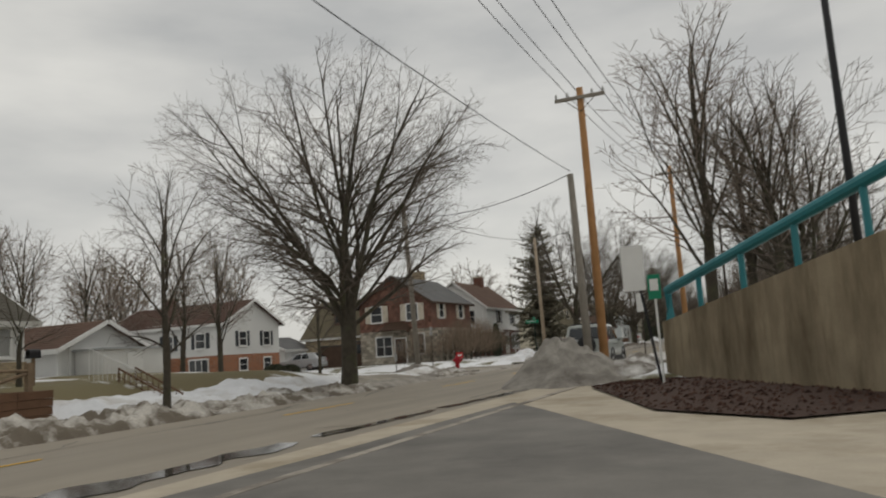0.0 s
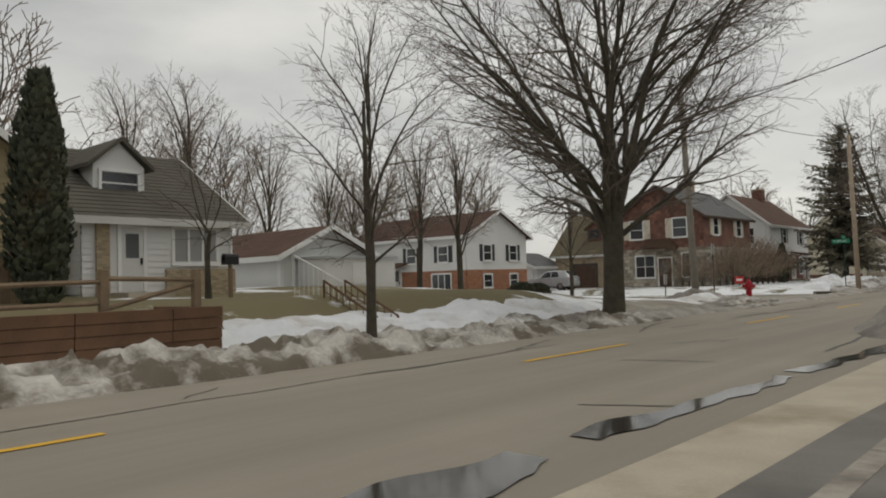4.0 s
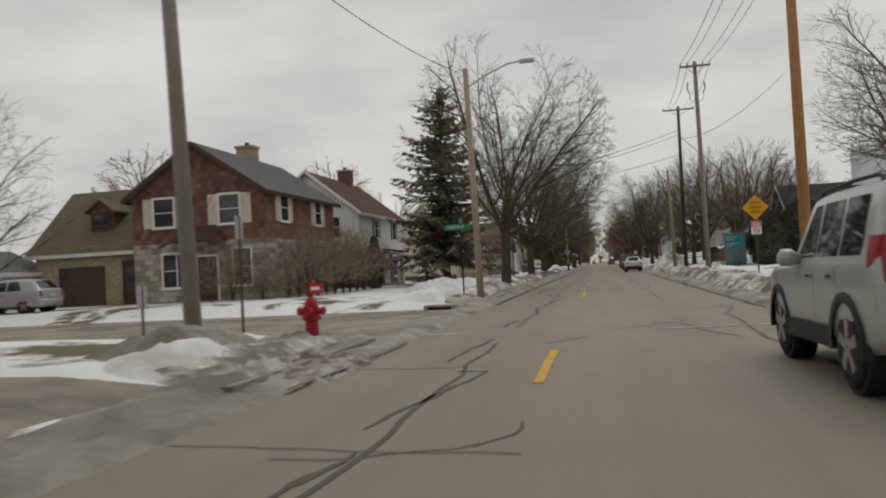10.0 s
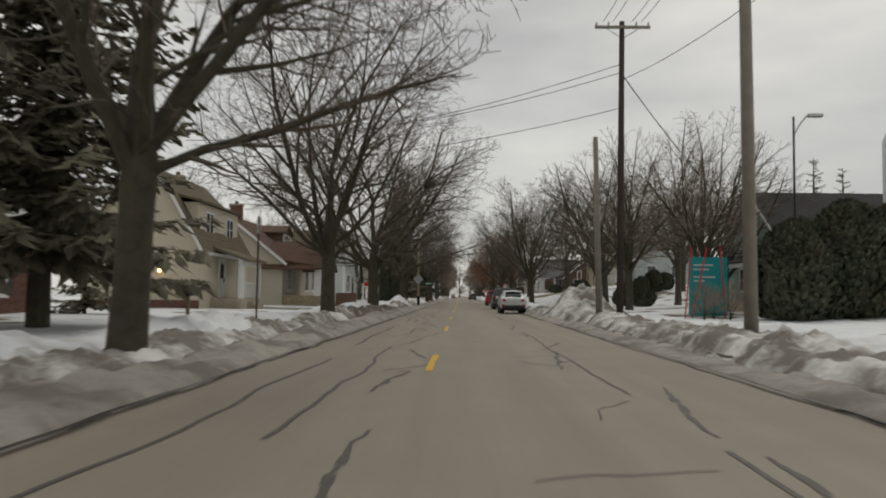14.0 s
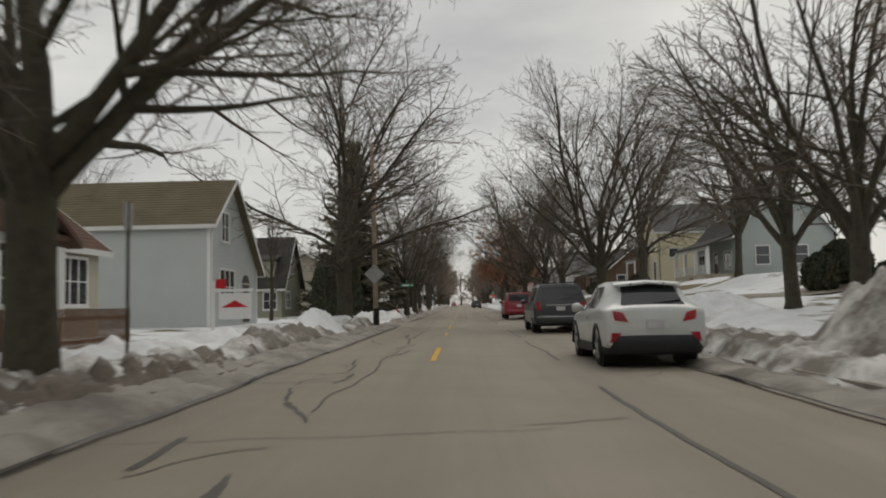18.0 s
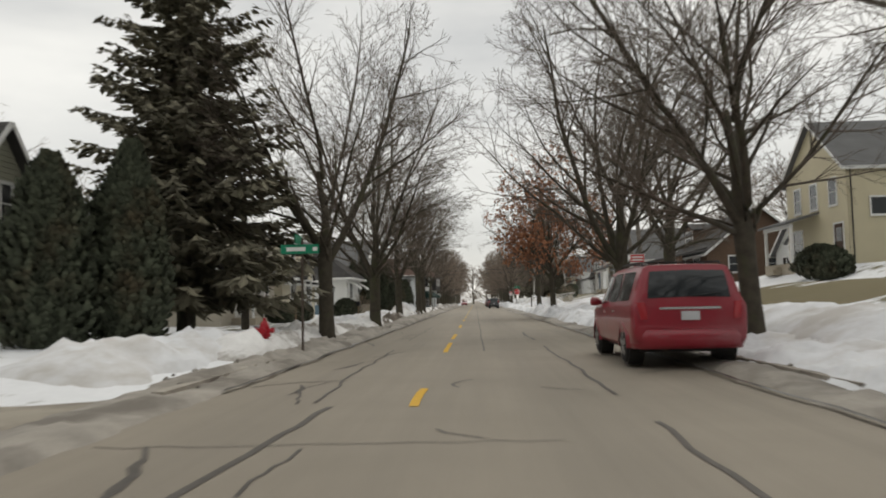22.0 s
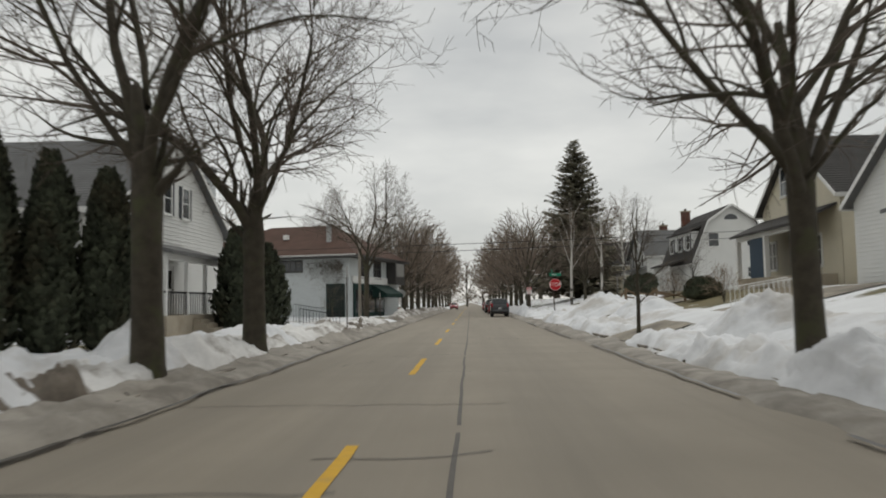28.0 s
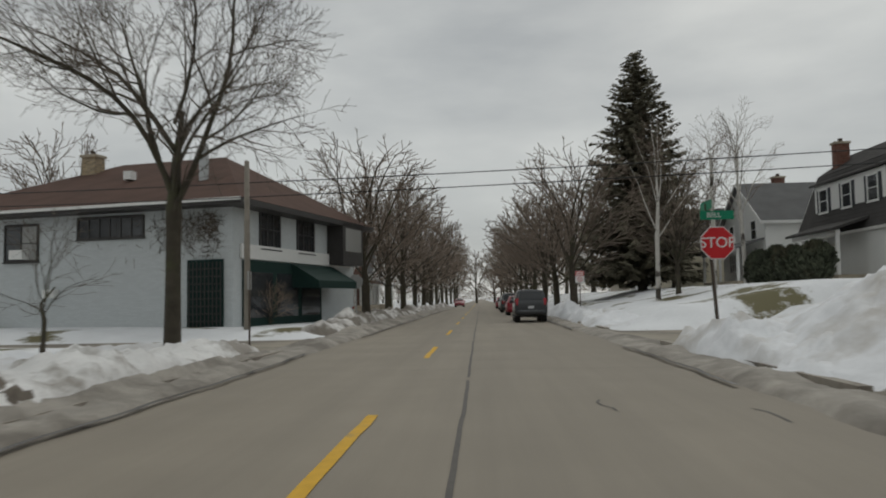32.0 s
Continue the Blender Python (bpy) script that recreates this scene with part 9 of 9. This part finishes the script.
        for r in rings:
            mm.v += [P(p) for p in r]
        for i in range(4):
            for j in range(6):
                mm.f.append((i * 6 + j, i * 6 + (j + 1) % 6, i * 6 + 6 + (j + 1) % 6, i * 6 + 6 + j))
        mm.f.append(tuple(24 + j for j in range(6)))
        part("side_mirror", mm, body, t, smooth=True)
        # lamps
        if shape == 'coupe':
            rows = []
            for i in range(4):
                yy, top, belt, w, wr = up(0.86 + 0.17 * i / 3)
                rows.append([(s * (w * k), yy + back - 0.012, top + 0.015 - 0.06 * (1 - kk)) for k, back, kk in ((0.56 + 0.07 * i / 3, -0.01, 0.0), (0.80, 0.0, 0.6), (0.985, 0.05, 0.9), (1.02, 0.30, 1.0))])
            sheet("tail_light", rows, 'taillight')
            rows = [[(s * 0.60, -0.022, 0.63), (s * 0.76, -0.012, 0.635), (s * 0.845, 0.04, 0.64)], [(s * 0.72, -0.022, 0.50), (s * 0.79, -0.012, 0.47), (s * 0.85, 0.04, 0.45)]]
            sheet("fog_light", rows, 'taillight')
        else:
            z0, z1 = {'van': (0.80, 1.10), 'wagon': (0.98, 1.36), 'hatch': (0.74, 0.98)}[shape]
            rows = []
            for i in range(5):
                zz = z0 + (z1 - z0) * i / 4
                yy, top, belt, w, wr = up(zz)
                ww = max(wr, w * 0.985 - max(0, zz - belt) * (w - wr) / max(0.1, 1.7 - belt))
                rows.append([(s * ww * 0.80, yy - 0.014, zz), (s * ww * 0.92, yy - 0.010, zz), (s * ww * 1.0, yy + 0.03, zz), (s * ww * 1.012, yy + 0.16, zz)])
            sheet("tail_light", rows, 'taillight')
        R_ = []
        for i in range(3):
            yy, top, belt, w, wr = at(L - 0.16 - 0.10 * i)
            R_.append([(s * wr * k, yy + 0.015, top + 0.012 - d) for k, d in ((0.55, 0.0), (0.8, 0.0), (1.0, 0.02), (1.05, 0.08))])
        sheet("headlight", R_, 'headlight')
    # bumpers: rounded bars that wrap the ends
    def bumper(nm, y_of, zc, hgt, reach, mat, lab=""):
        b = Mesh()
        sec = [(0.0, -hgt / 2), (0.06, -hgt / 2), (0.105, -hgt * 0.28), (0.11, hgt * 0.15), (0.08, hgt * 0.46), (0.0, hgt / 2)]
        k = len(sec)
        path = [(-1.0, 0.52), (-0.99, 0.26), (-0.93, 0.09), (-0.75, 0.02), (-0.4, 0.0), (0, -0.005), (0.4, 0.0), (0.75, 0.02), (0.93, 0.09), (0.99, 0.26), (1.0, 0.52)]
        for u, d in path:
            nx = 0 if abs(u) < 0.8 else (1 if u > 0 else -1) * (0.35 if abs(u) < 0.95 else 0.7 if abs(u) < 0.995 else 1.0)
            ny = math.sqrt(1 - nx * nx)
            for o, v in sec:
                b.v.append(P((u * (reach - 0.09) + nx * o * 0.9, y_of(d - ny * o), zc + v)))
        for i in range(len(path) - 1):
            for j in range(k):
                a, c = i * k + j, i * k + (j + 1) % k
                b.f.append((a, c, c + k, a + k))
        b.f += [tuple(range(k)), tuple((len(path) - 1) * k + j for j in reversed(range(k)))]
        return part(nm, b, mat, t, lab, smooth=True)

    bz = {'coupe': 0.42, 'van': 0.46, 'wagon': 0.58, 'hatch': 0.44}[shape]
    bumper("rear_bumper", lambda d: 0.03 + d, bz, 0.34 if shape != 'wagon' else 0.26, hw * 1.01, low or body)
    bumper("front_bumper", lambda d: L - 0.03 - d, bz - 0.02, 0.32, hw * 0.93, low or body)
    R_ = [[(u * hw * 0.5, L + 0.09, zz) for u in (-1, 0, 1)] for zz in (bz - 0.06, bz + 0.08)]
    sheet("grille", R_, 'plastic')
    pz = {'coupe': 0.78, 'van': 0.86, 'wagon': 0.86, 'hatch': 0.80}[shape]
    yy = up(pz)[0]
    pl = Mesh()
    for dx, dz in ((-0.155, -0.075), (0.155, -0.075), (0.155, 0.075), (-0.155, 0.075)):
        pl.v.append(P((dx, yy - 0.035, pz + dz)))
    pl.v += [(v[0], v[1] + 0.03, v[2]) for v in pl.v]
    pl.f = [(0, 1, 2, 3), (0, 4, 5, 1), (1, 5, 6, 2), (2, 6, 7, 3), (3, 7, 4, 0)]
    part("number_plate", pl, 'plate', t)
    if bar:
        R_ = [[(u * hw * 0.52, up(pz + 0.13)[0] - 0.03, pz + dz) for u in (-1, -0.5, 0, 0.5, 1)] for dz in (0.11, 0.15)]
        sheet("trim_bar", R_, 'chrome')
    if step_bar:
        bumper("bumper_strip", lambda d: 0.015 + d, bz + 0.10, 0.035, hw * 1.03, 'chrome', "bright strip along the bumper")
    wl = Mesh()
    a, b = up(belt_t + 0.10), up(belt_t + 0.14)
    wl.tube([P((0.05, a[0] - 0.03, belt_t + 0.10)), P((0.25, a[0] - 0.035, belt_t + 0.12)), P((0.52, b[0] - 0.03, belt_t + 0.15))], [0.012 * scale] * 3, 5)
    part("rear_wiper", wl, 'plastic', t)
    if wing:
        wg = Mesh()
        for u in (-1, -0.6, 0, 0.6, 1):
            for yy, zz in ((0.52, 1.505 - 0.05 * abs(u)), (0.42, 1.49 - 0.06 * abs(u)), (0.80, 1.55 - 0.04 * abs(u)), (0.70, 1.57 - 0.04 * abs(u))):
                wg.v.append(P((u * 0.60, yy, zz + 0.012)))
        for i in range(4):
            o = i * 4
            wg.f += [(o, o + 1, o + 5, o + 4), (o + 1, o + 3, o + 7, o + 5), (o + 3, o + 2, o + 6, o + 7), (o + 2, o, o + 4, o + 6)]
        part("spoiler", wg, body, t, "white roof spoiler", smooth=True)
        for s in (-0.30, 0.30):
            part("spoiler_strut", Mesh().tube([P((s, 0.50, 1.41)), P((s, 0.52, 1.51))], [0.03 * scale, 0.03 * scale], 6), 'plastic', t)
    if rack:
        for s in (-1, 1):
            rw = at(1.3)[4]
            part("roof_rail", Mesh().tube([P((s * rw * 0.88, q, at(q)[1] + dz)) for q, dz in ((0.45, 0.0), (0.52, 0.05), (1.3, 0.055), (2.2, 0.05), (2.28, 0.0))], [0.02 * scale] * 5, 6), 'plastic', t)
        for q in (0.8, 1.9):
            part("cross_bar", Mesh().tube([P((-at(q)[4] * 0.86, q, at(q)[1] + 0.055)), P((at(q)[4] * 0.86, q, at(q)[1] + 0.055))], [0.016 * scale] * 2, 6), 'plastic', t)
    if spare:
        part("spare_wheel_cover", Mesh().tube([P((0.06, yy, 1.02)) for yy in (0.03, -0.03, -0.06, -0.17, -0.21, -0.22)], [0.33 * scale, 0.36 * scale, 0.37 * scale, 0.37 * scale, 0.33 * scale, 0.05], 28), 'plastic', t, smooth=True)
    part("underbody", Mesh().box(*[v * scale for v in (-hw * 0.8, hw * 0.8, 0.3, L - 0.4, sill - 0.07, sill + 0.1)]), 'ink', t)
    part("exhaust_pipe", Mesh().tube([P((-0.42, 0.06, sill - 0.02)), P((-0.42, 0.5, sill - 0.01))], [0.03 * scale] * 2, 8), 'rust', t)
    # wheels
    for wy in (L * 0.185, L * 0.80):
        for s in (-1, 1):
            ww = at(wy)[3]
            cx = s * (ww - 0.115)
            w = part("wheel", Mesh().tube([P((cx + dx, wy, wheel_r)) for dx in (-0.11, -0.10, -0.07, 0.07, 0.10, 0.11)], [wheel_r * scale * k for k in (0.80, 0.94, 1.0, 1.0, 0.94, 0.80)], 28), 'rubber', t, smooth=True)
            o = s * 0.112
            part("rim", Mesh().tube([P((cx + o - s * 0.03, wy, wheel_r)), P((cx + o, wy, wheel_r))], [wheel_r * 0.68 * scale] * 2, 22), 'ink', w)
            sp = Mesh()
            for i in range(5):
                a = 2 * math.pi * i / 5 + 0.3
                d, q = Vector((0, math.cos(a), math.sin(a))), Vector((0, -math.sin(a), math.cos(a))) * 0.04
                c0, c1 = Vector((cx + o + s * 0.008, wy, wheel_r)) + d * 0.02, Vector((cx + o + s * 0.004, wy, wheel_r)) + d * wheel_r * 0.66
                sp.add([P(p) for p in (c0 - q, c0 + q, c1 + q * 1.4, c1 - q * 1.4)], ((0, 1, 2, 3),))
            part("spokes", sp, 'alloy', w)
            arch, steps = Mesh(), 12
            ro, ri = wheel_r + (0.11 if low else 0.06), wheel_r + 0.02
            xo, xi = s * (ww + (0.022 if low else 0.010)), s * (ww - 0.05)
            for i in range(steps + 1):
                a = -0.15 + (math.pi + 0.3) * i / steps
                for xx, r in ((xo, ri), (xo, ro), (xi, ro + 0.01)):
                    arch.v.append(P((xx, wy + r * math.cos(a), wheel_r + r * math.sin(a))))
            for i in range(steps):
                for j in range(2):
                    a = i * 3 + j
                    arch.f.append((a, a + 1, a + 4, a + 3))
            part("wheel_arch", arch, low or body, t, smooth=True)
            part("wheel_well", Mesh().tube([P((s * (ww - 0.05), wy, wheel_r)), P((s * (ww - 0.32), wy, wheel_r))], [(wheel_r + 0.05) * scale] * 2, 22), 'ink', t)
    return t


WHITE, SILVER, JEEPC = paint("white_car_paint", (0.60, 0.62, 0.61)), paint("silver_car_paint", (0.36, 0.37, 0.38)), paint("pale_silver_paint", (0.40, 0.43, 0.41))
GREY, RED, BLACK = paint("dark_grey_green_paint", (0.028, 0.036, 0.038)), paint("deep_red_paint", (0.26, 0.012, 0.026)), paint("black_car_paint", (0.03, 0.033, 0.038))
car("parked_suv", 4.1, 1.6, 0, JEEPC, "pale silver off-road wagon with a black spare wheel cover", shape='wagon', low='plastic', spare=True, rack=True, wheel_r=0.38, scale=1.08, z=0.06)
car("parked_crossover", 4.3, 81.4, 0, WHITE, "white compact crossover with black bumpers parked at the kerb", shape='coupe', scale=1.06, low='plastic', wing=True)
car("parked_minivan", 4.62, 97.6, 0, GREY, "dark green-grey minivan parked at the kerb", shape='van', scale=1.1, z=0.04, rack=True, bar=True, step_bar=True)
car("parked_minivan", 4.75, 121.8, 0, RED, "deep red minivan parked near the corner", shape='van', scale=1.06, z=0.08, bar=True, rack=True)
car("parked_hatchback", -23.2, 24.0, 92, SILVER, "silver hatchback parked in the driveway", shape='hatch', z=0.42)
car("parked_crossover", 3.95, 236.5, 0, BLACK, "black crossover parked beyond the crossing", shape='wagon', scale=0.95)
for y, c, sh in ((254, RED, 'hatch'), (266, GREY, 'van'), (279, SILVER, 'hatch'), (295, RED, 'hatch')):
    car("parked_car", 4.1, y, 0, c, "parked car in the row along the far kerb", shape=sh)
car("parked_car", -2.4, 330, 180, RED, "red car far down the street", shape='hatch')
